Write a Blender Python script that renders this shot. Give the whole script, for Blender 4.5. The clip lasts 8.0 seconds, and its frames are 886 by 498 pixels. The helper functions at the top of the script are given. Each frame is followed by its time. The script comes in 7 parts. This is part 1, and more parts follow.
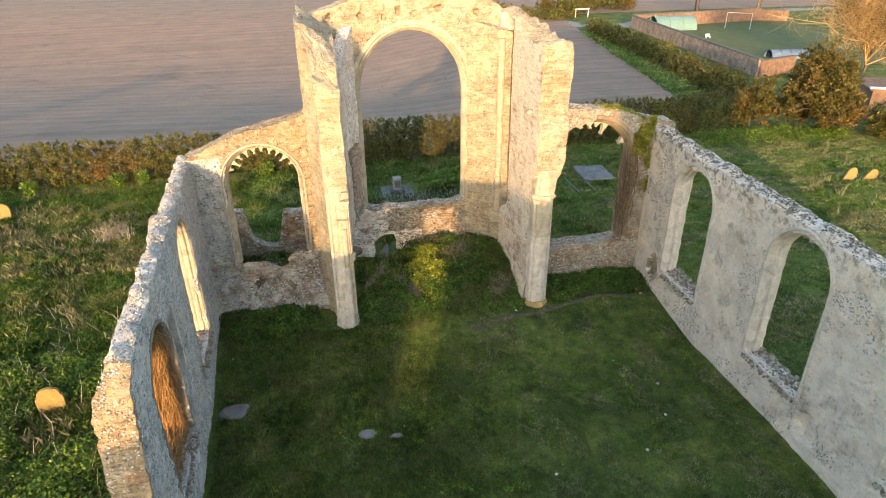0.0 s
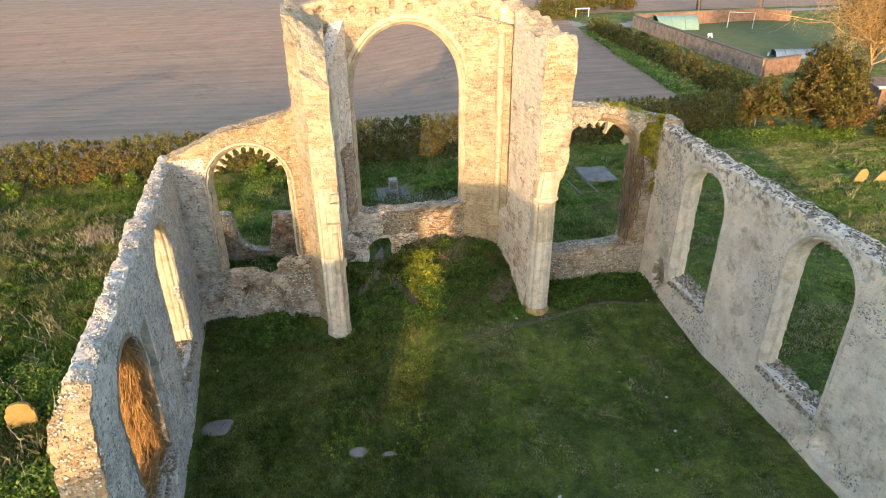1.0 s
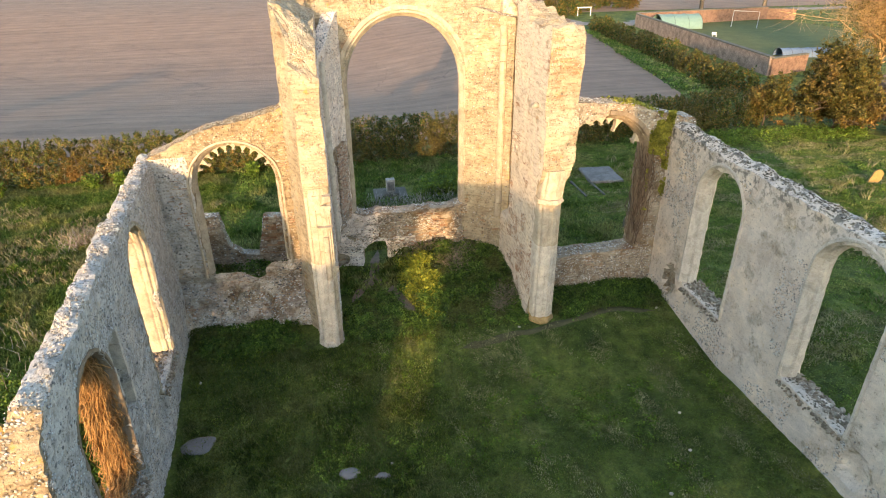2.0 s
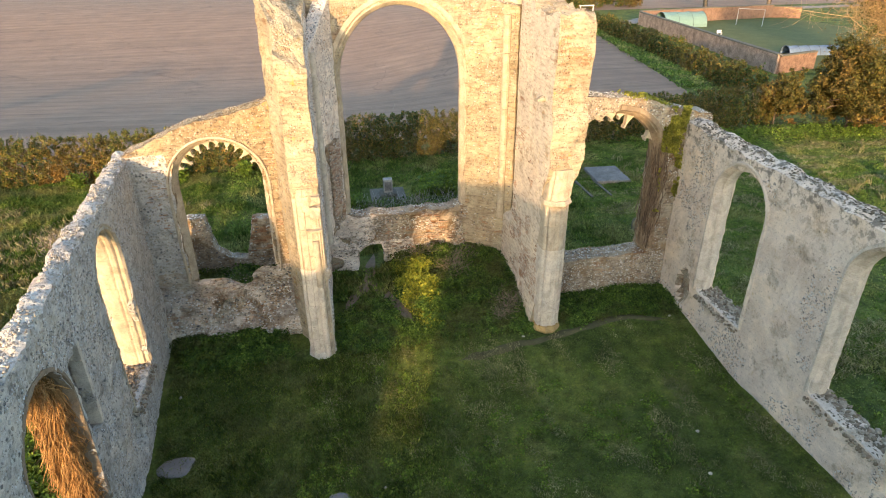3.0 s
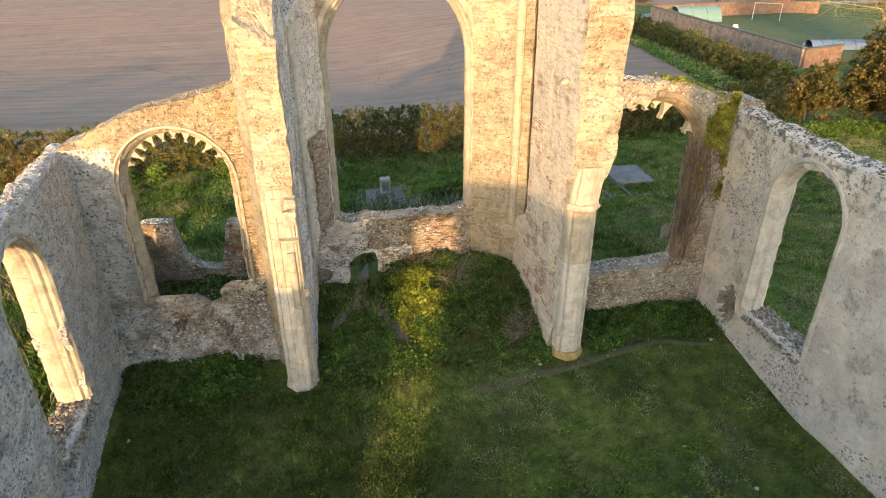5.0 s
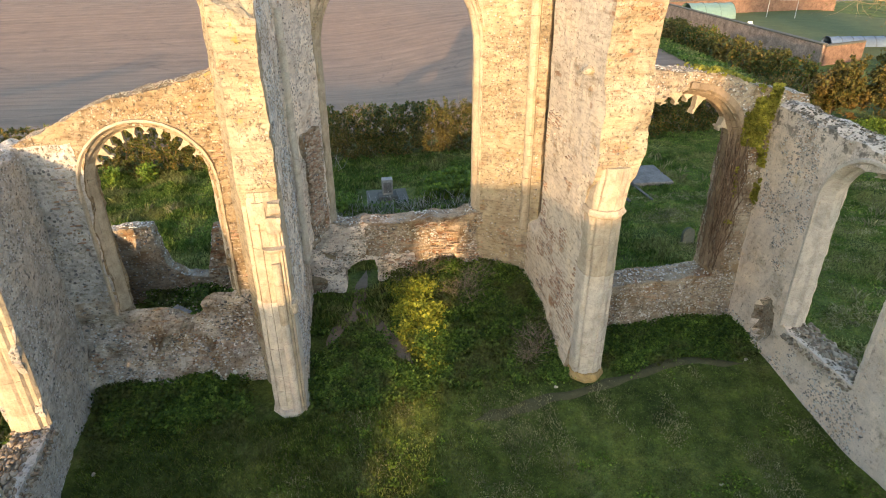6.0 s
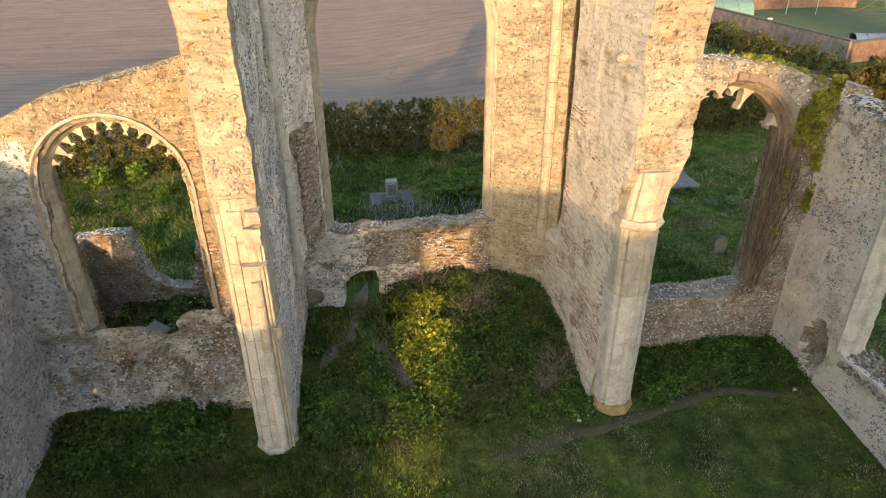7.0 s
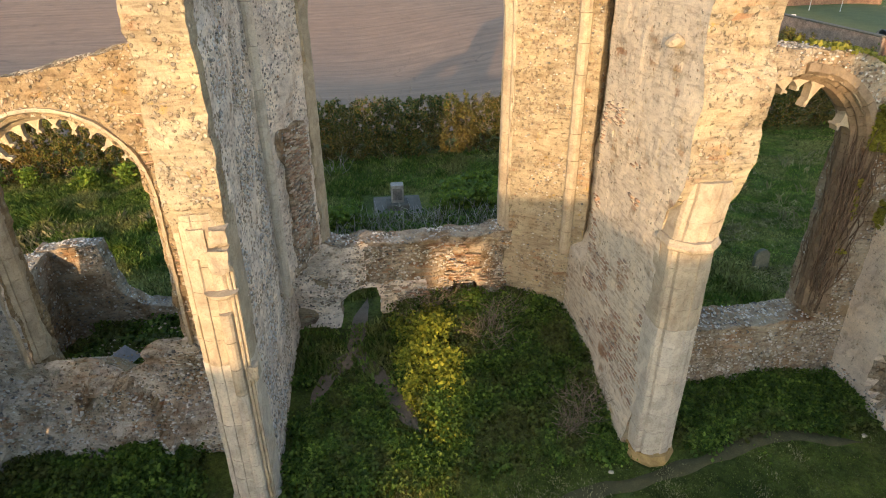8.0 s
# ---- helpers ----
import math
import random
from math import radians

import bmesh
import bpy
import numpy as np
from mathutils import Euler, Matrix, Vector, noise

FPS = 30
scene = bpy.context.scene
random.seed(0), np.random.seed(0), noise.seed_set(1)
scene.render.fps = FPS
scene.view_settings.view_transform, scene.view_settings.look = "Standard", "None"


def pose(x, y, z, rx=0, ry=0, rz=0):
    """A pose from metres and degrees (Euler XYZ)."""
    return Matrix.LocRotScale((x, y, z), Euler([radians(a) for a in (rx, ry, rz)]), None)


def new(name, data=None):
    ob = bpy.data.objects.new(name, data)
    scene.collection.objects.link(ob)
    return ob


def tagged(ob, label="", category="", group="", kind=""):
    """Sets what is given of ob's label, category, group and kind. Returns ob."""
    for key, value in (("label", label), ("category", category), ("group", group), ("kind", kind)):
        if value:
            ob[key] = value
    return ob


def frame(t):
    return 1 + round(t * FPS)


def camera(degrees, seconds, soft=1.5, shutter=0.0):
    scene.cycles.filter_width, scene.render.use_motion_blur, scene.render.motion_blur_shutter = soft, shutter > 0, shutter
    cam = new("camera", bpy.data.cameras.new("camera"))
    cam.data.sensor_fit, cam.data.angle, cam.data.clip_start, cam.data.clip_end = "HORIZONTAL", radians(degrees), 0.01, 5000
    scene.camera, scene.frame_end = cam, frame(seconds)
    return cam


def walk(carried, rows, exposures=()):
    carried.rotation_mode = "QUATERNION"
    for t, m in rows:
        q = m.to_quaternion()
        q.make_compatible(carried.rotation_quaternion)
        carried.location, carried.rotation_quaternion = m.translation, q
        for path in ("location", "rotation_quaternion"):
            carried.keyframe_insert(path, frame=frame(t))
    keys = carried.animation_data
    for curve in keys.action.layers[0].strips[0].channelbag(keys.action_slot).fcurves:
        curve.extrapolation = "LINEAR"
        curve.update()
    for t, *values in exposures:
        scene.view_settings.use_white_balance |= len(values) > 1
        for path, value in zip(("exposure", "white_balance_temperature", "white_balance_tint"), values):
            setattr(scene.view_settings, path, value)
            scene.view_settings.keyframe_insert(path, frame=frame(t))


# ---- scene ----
# ================= camera =================
cam = camera(72.1, 8.0, soft=1.0)
ROWS = [
    (0.0, 1.680, 2.587, 11.695, -10.36, -27.43, -0.63),
    (0.5, 1.811, 3.031, 11.533, -10.41, -27.38, -0.59),
    (1.0, 1.938, 3.494, 11.355, -10.42, -27.34, -0.56),
    (1.5, 2.061, 3.977, 11.161, -10.40, -27.30, -0.53),
    (2.0, 2.181, 4.481, 10.955, -10.38, -27.27, -0.50),
    (2.5, 2.301, 5.008, 10.738, -10.36, -27.25, -0.48),
    (3.0, 2.420, 5.558, 10.510, -10.33, -27.23, -0.47),
    (3.5, 2.540, 6.134, 10.274, -10.29, -27.21, -0.46),
    (4.0, 2.660, 6.735, 10.032, -10.21, -27.20, -0.45),
    (4.5, 2.782, 7.364, 9.785, -10.09, -27.19, -0.45),
    (5.0, 2.904, 8.021, 9.534, -9.91, -27.20, -0.45),
    (5.5, 3.028, 8.708, 9.282, -9.65, -27.20, -0.46),
    (6.0, 3.153, 9.426, 9.030, -9.32, -27.21, -0.47),
    (6.5, 3.278, 10.176, 8.779, -8.92, -27.23, -0.49),
    (7.0, 3.403, 10.959, 8.532, -8.46, -27.25, -0.51),
    (7.5, 3.528, 11.777, 8.289, -7.96, -27.28, -0.54),
    (8.0, 3.650, 12.631, 8.053, -7.46, -27.31, -0.57),
]
walk(cam, [(t, pose(x, y, z, 90 + pitch, 0, yaw) @ pose(0, 0, 0, 0, 0, roll)) for t, x, y, z, yaw, pitch, roll in ROWS],
     exposures=[(0.0, 2.28), (4.5, 2.22), (6.5, 2.07), (8.0, 1.85)])

# ================= sky and sun =================
SUN_WAY = Vector((0.29, 1.0, -0.172)).normalized()      # the way that the sunlight travels
world = bpy.data.worlds.new("sky")
scene.world = world
world.use_nodes = True
wn = world.node_tree
sky = wn.nodes.new("ShaderNodeTexSky")
sky.sky_type, sky.sun_disc = "NISHITA", False
sky.sun_elevation = math.asin(-SUN_WAY.z)
sky.sun_rotation = math.atan2(-SUN_WAY.x, -SUN_WAY.y)
sky.air_density, sky.dust_density, sky.ozone_density = 1.0, 1.5, 1.5
wn.links.new(sky.outputs[0], wn.nodes["Background"].inputs[0])
wn.nodes["Background"].inputs[1].default_value = 0.15
sun = new("sun", bpy.data.lights.new("sun", "SUN"))
sun.data.energy, sun.data.angle, sun.data.color = 1.92, radians(0.6), (0.89, 0.583, 0.305)
sun.rotation_mode = "QUATERNION"
sun.rotation_quaternion = SUN_WAY.to_track_quat("-Z", "Y")
sun.location = (-20, -60, 30)

# ================= small tools =================
rng = np.random.default_rng(7)


def lattice(ix, iy, iz, seed):
    h = (ix.astype(np.int64) * 374761393 + iy.astype(np.int64) * 668265263 + iz.astype(np.int64) * 2147483647 + seed * 974711) & 0xFFFFFFFF
    h = ((h ^ (h >> 13)) * 1274126177) & 0xFFFFFFFF
    h = ((h ^ (h >> 16)) * 2246822519) & 0xFFFFFFFF
    return ((h ^ (h >> 15)) & 0xFFFF) / 65535.0


def vnoise(x, y, z, seed=0):
    """Smooth value noise, 0 to 1, for arrays."""
    x, y, z = np.broadcast_arrays(np.asarray(x, float), np.asarray(y, float), np.asarray(z, float))
    fx, fy, fz = np.floor(x), np.floor(y), np.floor(z)
    tx, ty, tz = x - fx, y - fy, z - fz
    tx, ty, tz = (t * t * (3 - 2 * t) for t in (tx, ty, tz))
    out = 0
    for a in (0, 1):
        for b in (0, 1):
            for c in (0, 1):
                w = (tx if a else 1 - tx) * (ty if b else 1 - ty) * (tz if c else 1 - tz)
                out = out + w * lattice(fx + a, fy + b, fz + c, seed)
    return out


def fbm(x, y, z, seed=0, octaves=3):
    total, amp, norm = 0, 1.0, 0
    for k in range(octaves):
        total = total + amp * vnoise(np.asarray(x) * 2 ** k, np.asarray(y) * 2 ** k, np.asarray(z) * 2 ** k, seed + k)
        norm += amp
        amp *= 0.5
    return total / norm


def mesh_of(name, verts, faces, smooth=False):
    me = bpy.data.meshes.new(name)
    me.from_pydata([tuple(v) for v in verts], [], faces)
    me.update()
    if smooth:
        me.polygons.foreach_set("use_smooth", [True] * len(me.polygons))
    return me


def fast_mesh(name, verts, faces, smooth=False):
    """verts (N,3) array, faces (M,k) array with one k."""
    verts, faces = np.asarray(verts, np.float32), np.asarray(faces, np.int32)
    me = bpy.data.meshes.new(name)
    k = faces.shape[1]
    me.vertices.add(len(verts))
    me.vertices.foreach_set("co", verts.ravel())
    me.loops.add(faces.size)
    me.loops.foreach_set("vertex_index", faces.ravel())
    me.polygons.add(len(faces))
    me.polygons.foreach_set("loop_start", np.arange(0, faces.size, k, dtype=np.int32))
    me.update(calc_edges=True)
    me.validate()
    if smooth:
        me.polygons.foreach_set("use_smooth", [True] * len(me.polygons))
    return me


def put(name, me, material, parent=None, label="", category="", kind="", group=""):
    ob = new(name, me)
    if material is not None and not me.materials:
        me.materials.append(material)
    if parent is not None:
        ob.parent = parent
    tagged(ob, label, category, group, kind)
    return ob


def part(name, bm, material, parent, label=""):
    me = bpy.data.meshes.new(name)
    bm.to_mesh(me)
    bm.free()
    return put(name, me, material, parent, label)


def empty(name, at, label, category, kind="", group=""):
    ob = new(name)
    ob.location = at
    ob.empty_display_size = 0.2
    return tagged(ob, label, category, group, kind)


def smoothstep(a, b, x):
    t = np.clip((np.asarray(x, float) - a) / (b - a), 0, 1)
    return t * t * (3 - 2 * t)


# ================= materials =================
def mat(name, rough=0.9):
    m = bpy.data.materials.new(name)
    m.use_nodes = True
    nt = m.node_tree
    b = nt.nodes["Principled BSDF"]
    b.inputs["Roughness"].default_value = rough
    b.inputs["Specular IOR Level"].default_value = 0.25
    return m, nt, b


def nd(nt, kind, **values):
    n = nt.nodes.new(kind)
    for key, v in values.items():
        n.inputs[key.replace("_", " ")].default_value = v
    return n


def coords(nt, scale=(1, 1, 1)):
    tc = nt.nodes.new("ShaderNodeTexCoord")
    mp = nt.nodes.new("ShaderNodeMapping")
    mp.inputs["Scale"].default_value = scale
    nt.links.new(tc.outputs["Object"], mp.inputs[0])
    return mp.outputs[0]


def ramp(nt, src, stops, mode="LINEAR"):
    r = nt.nodes.new("ShaderNodeValToRGB")
    r.color_ramp.interpolation = mode
    el = r.color_ramp.elements
    while len(el) < len(stops):
        el.new(0.5)
    for e, (p, c) in zip(el, stops):
        e.position, e.color = p, (*c, 1)
    nt.links.new(src, r.inputs[0])
    return r.outputs[0]


def noise_tex(nt, vec, scale, detail=4, rough=0.6, dist=0.0):
    n = nd(nt, "ShaderNodeTexNoise", Scale=scale, Detail=detail, Roughness=rough, Distortion=dist)
    nt.links.new(vec, n.inputs["Vector"])
    return n.outputs["Fac"]


def mix(nt, fac, a, b, mode="MIX"):
    m = nt.nodes.new("ShaderNodeMix")
    m.data_type, m.blend_type = "RGBA", mode
    for src, idx in ((fac, 0), (a, 6), (b, 7)):
        if isinstance(src, (int, float)):
            m.inputs[idx].default_value = src
        elif isinstance(src, tuple):
            m.inputs[idx].default_value = (*src, 1)
        else:
            nt.links.new(src, m.inputs[idx])
    return m.outputs[2]


def math_node(nt, op, a, b=0.0):
    m = nt.nodes.new("ShaderNodeMath")
    m.operation = op
    for src, idx in ((a, 0), (b, 1)):
        if isinstance(src, (int, float)):
            m.inputs[idx].default_value = src
        else:
            nt.links.new(src, m.inputs[idx])
    return m.outputs[0]


def bump(nt, b, height, strength=0.6, distance=0.03):
    n = nd(nt, "ShaderNodeBump", Strength=strength, Distance=distance)
    nt.links.new(height, n.inputs["Height"])
    nt.links.new(n.outputs[0], b.inputs["Normal"])


def rubble(name, stone_stops, mortar, scale=8.0, blotch=1.0, render_cover=0.0, cover=(0.42, 0.40, 0.35), lichen=0.0,
           brick_rows=0.0, scars=0.5, crown=None, courses=0.25, pitted=0.6, relief=0.9, tiles_share=0.0):
    """Flint and rubble set in lime mortar, partly covered with old render, stains and lichen."""
    m, nt, b = mat(name, 0.92)
    v = coords(nt)
    wob = nd(nt, "ShaderNodeTexNoise", Scale=3.0, Detail=3.0)
    nt.links.new(v, wob.inputs["Vector"])
    shift = mix(nt, 0.06, v, wob.outputs["Color"], "ADD")
    vo = nd(nt, "ShaderNodeTexVoronoi", Scale=scale, Randomness=1.0)
    nt.links.new(shift, vo.inputs["Vector"])
    sep = nt.nodes.new("ShaderNodeSeparateColor")
    nt.links.new(vo.outputs["Color"], sep.inputs[0])
    stones = ramp(nt, sep.outputs[0], stone_stops, "CONSTANT")
    rim = noise_tex(nt, v, 30, 2, 0.5)
    reach = math_node(nt, "ADD", vo.outputs["Distance"], math_node(nt, "MULTIPLY", rim, 0.35))
    edge = nd(nt, "ShaderNodeMapRange", From_Min=0.62, From_Max=0.48)
    nt.links.new(reach, edge.inputs[0])
    # a good part of the stones lies wholly under mortar
    bare = nd(nt, "ShaderNodeMapRange", From_Min=0.36, From_Max=0.46)
    nt.links.new(sep.outputs[1], bare.inputs[0])
    face = math_node(nt, "MULTIPLY", edge.outputs[0], bare.outputs[0])
    grain = noise_tex(nt, v, 45, 5, 0.7)
    big = noise_tex(nt, v, 0.9, 5, 0.65)
    mid = noise_tex(nt, v, 4.5, 5, 0.65, 0.4)
    mort = mix(nt, 1.0, ramp(nt, mid, [(0.3, (0.58, 0.55, 0.52)), (0.5, (0.95, 0.93, 0.9)), (0.72, (1.2, 1.17, 1.12))]), mortar, "MULTIPLY")
    col = mix(nt, face, mort, stones)
    if brick_rows:
        vb = coords(nt, (2.6, 2.6, 13.0))
        vv = nd(nt, "ShaderNodeTexVoronoi", Scale=1.0, Randomness=0.6)
        nt.links.new(vb, vv.inputs["Vector"])
        sb = nt.nodes.new("ShaderNodeSeparateColor")
        nt.links.new(vv.outputs["Color"], sb.inputs[0])
        tiles = ramp(nt, sb.outputs[0], [(0.0, (0.34, 0.19, 0.11)), (0.25, (0.42, 0.28, 0.17)), (0.5, (0.38, 0.31, 0.22)), (0.75, (0.44, 0.37, 0.28))], "CONSTANT")
        zone = math_node(nt, "MULTIPLY", ramp(nt, noise_tex(nt, v, 0.8, 3), [(0.52 - tiles_share, (0, 0, 0)), (0.60 - tiles_share, (1, 1, 1))]), brick_rows)
        zone = math_node(nt, "MULTIPLY", zone, ramp(nt, sb.outputs[1], [(0.35, (0, 0, 0)), (0.4, (1, 1, 1))]))
        col = mix(nt, zone, col, tiles)
    if render_cover:
        patch = ramp(nt, noise_tex(nt, v, 1.3, 6, 0.62), [(0.60 - 0.3 * render_cover, (1, 1, 1)), (0.64 - 0.3 * render_cover + 0.04, (0, 0, 0))])
        smooth_r = mix(nt, 1.0, ramp(nt, noise_tex(nt, v, 2.2, 6, 0.7), [(0.3, (1 - 0.26 * blotch, 1 - 0.28 * blotch, 1 - 0.30 * blotch)), (0.7, (1.12, 1.10, 1.06))]), cover, "MULTIPLY")
        inv = math_node(nt, "SUBTRACT", 1.0, patch)
        col = mix(nt, inv, col, smooth_r)
        face = math_node(nt, "MULTIPLY", face, patch)
    col = mix(nt, 1.0, ramp(nt, big, [(0.25, (1 - 0.28 * blotch, 1 - 0.30 * blotch, 1 - 0.32 * blotch)), (0.5, (1.0, 0.99, 0.97)), (0.75, (1.12, 1.06, 0.95))]), col, "MULTIPLY")
    col = mix(nt, 1.0, ramp(nt, grain, [(0.3, (0.82, 0.82, 0.82)), (0.7, (1.12, 1.12, 1.12))]), col, "MULTIPLY")
    if courses:
        lay = noise_tex(nt, coords(nt, (3.2, 3.2, 15.0)), 1.0, 5, 0.65, 0.4)
        col = mix(nt, 1.0, ramp(nt, lay, [(0.32, (1 - courses, 1 - courses * 1.12, 1 - courses * 1.2)), (0.52, (1, 1, 1)), (0.75, (1.1, 1.09, 1.06))]), col, "MULTIPLY")
    scar = ramp(nt, noise_tex(nt, v, 1.5, 6, 0.66, 0.5), [(0.50, (0, 0, 0)), (0.60, (scars, scars, scars))])
    col = mix(nt, scar, col, mix(nt, 1.0, col, (0.68, 0.58, 0.47), "MULTIPLY"))
    pits = ramp(nt, noise_tex(nt, v, 17, 5, 0.62), [(0.33, (1, 1, 1)), (0.40, (0, 0, 0))])
    col = mix(nt, math_node(nt, "MULTIPLY", pits, pitted), col, (0.085, 0.075, 0.06))
    if lichen:
        spots = ramp(nt, noise_tex(nt, v, 3.2, 7, 0.75), [(0.60, (0, 0, 0)), (0.68, (lichen, lichen, lichen))])
        col = mix(nt, spots, col, (0.42, 0.27, 0.05))
        dark = ramp(nt, noise_tex(nt, v, 6.5, 6, 0.7), [(0.66, (0, 0, 0)), (0.72, (0.75, 0.75, 0.75))])
        if crown:
            # dark lichen gathers along the weathered top
            sx = nt.nodes.new("ShaderNodeSeparateXYZ")
            nt.links.new(v, sx.inputs[0])
            high = nd(nt, "ShaderNodeMapRange", From_Min=crown[0], From_Max=crown[1])
            nt.links.new(sx.outputs[2], high.inputs[0])
            dark = math_node(nt, "MULTIPLY", ramp(nt, noise_tex(nt, v, 5.0, 6, 0.7), [(0.50, (0, 0, 0)), (0.58, (0.85, 0.85, 0.85))]), high.outputs[0])
        col = mix(nt, dark, col, (0.085, 0.075, 0.06))
    nt.links.new(col, b.inputs["Base Color"])
    h = math_node(nt, "ADD", math_node(nt, "MULTIPLY", face, 0.7), math_node(nt, "MULTIPLY", grain, 0.35))
    h = math_node(nt, "ADD", h, math_node(nt, "MULTIPLY", mid, 0.5))
    h = math_node(nt, "SUBTRACT", h, math_node(nt, "MULTIPLY", pits, 0.8))
    bump(nt, b, h, relief, 0.04)
    return m


FLINT = [(0.0, (0.20, 0.195, 0.19)), (0.15, (0.48, 0.47, 0.45)), (0.38, (0.33, 0.31, 0.29)), (0.5, (0.38, 0.34, 0.29)), (0.68, (0.54, 0.52, 0.49)), (0.85, (0.30, 0.29, 0.28))]
WARM = [(0.0, (0.28, 0.24, 0.19)), (0.15, (0.46, 0.41, 0.33)), (0.4, (0.37, 0.27, 0.19)), (0.55, (0.50, 0.45, 0.37)), (0.78, (0.24, 0.22, 0.20)), (0.85, (0.42, 0.35, 0.27))]
M_NORTH = rubble("flint_rubble_grey", FLINT, (0.55, 0.525, 0.49), 13.0, scars=0.2, pitted=0.75, courses=0.15)
M_SOUTH = rubble("old_render_over_rubble", WARM, (0.57, 0.495, 0.41), 14.0, blotch=0.6, render_cover=0.75, cover=(0.71, 0.62, 0.53), lichen=0.4, scars=0.28, crown=(4.6, 5.6), courses=0.06, pitted=0.45, relief=0.7)
M_TOWER = rubble("rubble_buff", WARM, (0.40, 0.35, 0.255), 15.0, render_cover=0.45, cover=(0.46, 0.405, 0.30), lichen=0.8, brick_rows=0.75, scars=0.4, courses=0.34, pitted=0.55, relief=0.85)
M_GABLE = rubble("rubble_ochre", WARM, (0.35, 0.28, 0.185), 15.0, render_cover=0.25, cover=(0.39, 0.32, 0.22), lichen=0.8, brick_rows=0.8, scars=0.5, courses=0.4)
M_CHANCEL = rubble("rubble_pinkish", WARM, (0.60, 0.525, 0.425), 15.0, blotch=0.45, render_cover=0.75, cover=(0.66, 0.585, 0.48), lichen=0.4, brick_rows=0.9, scars=0.05, courses=0.36, pitted=0.4, relief=0.45, tiles_share=0.10)
M_INNER = rubble("flint_rubble_pale", FLINT, (0.80, 0.735, 0.675), 17.0, render_cover=0.3, cover=(0.82, 0.76, 0.70), lichen=0.1, brick_rows=0.3, scars=0.3, courses=0.25, pitted=0.22, relief=0.7)
M_SCARRED = rubble("robbed_wall_core", WARM, (0.50, 0.45, 0.395), 15.0, render_cover=0.35, cover=(0.60, 0.55, 0.485), lichen=0.15, brick_rows=0.6, scars=0.8, courses=0.3, pitted=0.8, relief=1.0)
M_EAST = rubble("rubble_brown", WARM, (0.38, 0.33, 0.26), 15.0, render_cover=0.15, cover=(0.42, 0.38, 0.31), lichen=0.3, brick_rows=0.5, scars=0.85, courses=0.4)
M_BREAST = rubble("rubble_dark_brown", WARM, (0.38, 0.32, 0.25), 15.0, render_cover=0.2, cover=(0.48, 0.43, 0.36), lichen=0.25, brick_rows=0.9, scars=1.0, courses=0.4)


def limestone(name, tone=(0.48, 0.415, 0.32), stain=0.5):
    m, nt, b = mat(name, 0.85)
    v = coords(nt)
    info = nt.nodes.new("ShaderNodeObjectInfo")
    base = mix(nt, 1.0, ramp(nt, info.outputs["Random"], [(0.0, (0.93, 0.93, 0.93)), (0.5, (1.0, 0.99, 0.98)), (1.0, (1.05, 1.03, 1.0))]), tone, "MULTIPLY")
    base = mix(nt, 1.0, ramp(nt, noise_tex(nt, v, 3.0, 6, 0.7, 0.6), [(0.3, (0.62, 0.59, 0.56)), (0.6, (1.05, 1.04, 1.0))]), base, "MULTIPLY")
    pits = noise_tex(nt, v, 38, 5, 0.75)
    base = mix(nt, 1.0, ramp(nt, pits, [(0.32, (0.7, 0.68, 0.65)), (0.5, (1, 1, 1))]), base, "MULTIPLY")
    st = ramp(nt, noise_tex(nt, v, 5.0, 7, 0.75), [(0.60, (0, 0, 0)), (0.70, (stain, stain, stain))])
    base = mix(nt, st, base, (0.36, 0.24, 0.07))
    dk = ramp(nt, noise_tex(nt, v, 9.0, 6, 0.7), [(0.68, (0, 0, 0)), (0.74, (0.6, 0.6, 0.6))])
    base = mix(nt, dk, base, (0.09, 0.085, 0.08))
    nt.links.new(base, b.inputs["Base Color"])
    bump(nt, b, math_node(nt, "ADD", pits, noise_tex(nt, v, 8, 4)), 0.5, 0.02)
    return m


M_STONE = limestone("limestone_dressed")
M_STONE_PALE = limestone("limestone_pale", (0.64, 0.585, 0.50), 0.35)
M_STONE_OCHRE = limestone("limestone_ochre_stained", (0.46, 0.33, 0.15), 0.6)
M_STONE_GREY = limestone("limestone_grey", (0.60, 0.535, 0.455), 0.35)
# near-black tone that stands for the deep shade inside the wall recess
M_RECESS_SHADE = limestone("recess_shade_stone", (0.10, 0.095, 0.09), 0.1)
M_STONE_DARK = limestone("limestone_weathered", (0.27, 0.21, 0.15), 0.6)


def plain(name, colour, rough=0.85, spread=0.3, scale=6.0, metal=0.0, island=0.0):
    m, nt, b = mat(name, rough)
    v = coords(nt)
    lo, hi = tuple(1 - spread for _ in range(3)), tuple(1 + spread for _ in range(3))
    c = mix(nt, 1.0, ramp(nt, noise_tex(nt, v, scale, 6, 0.7), [(0.25, lo), (0.75, hi)]), colour, "MULTIPLY")
    c = mix(nt, 1.0, ramp(nt, noise_tex(nt, v, scale * 9, 4, 0.7), [(0.25, lo), (0.75, hi)]), c, "MULTIPLY")
    if island:
        g = nt.nodes.new("ShaderNodeNewGeometry")
        c = mix(nt, 1.0, ramp(nt, g.outputs["Random Per Island"], [(0.0, (1 - island,) * 3), (1.0, (1 + island,) * 3)]), c, "MULTIPLY")
    nt.links.new(c, b.inputs["Base Color"])
    b.inputs["Metallic"].default_value = metal
    bump(nt, b, noise_tex(nt, v, scale * 6, 5, 0.7), 0.4, 0.02)
    return m


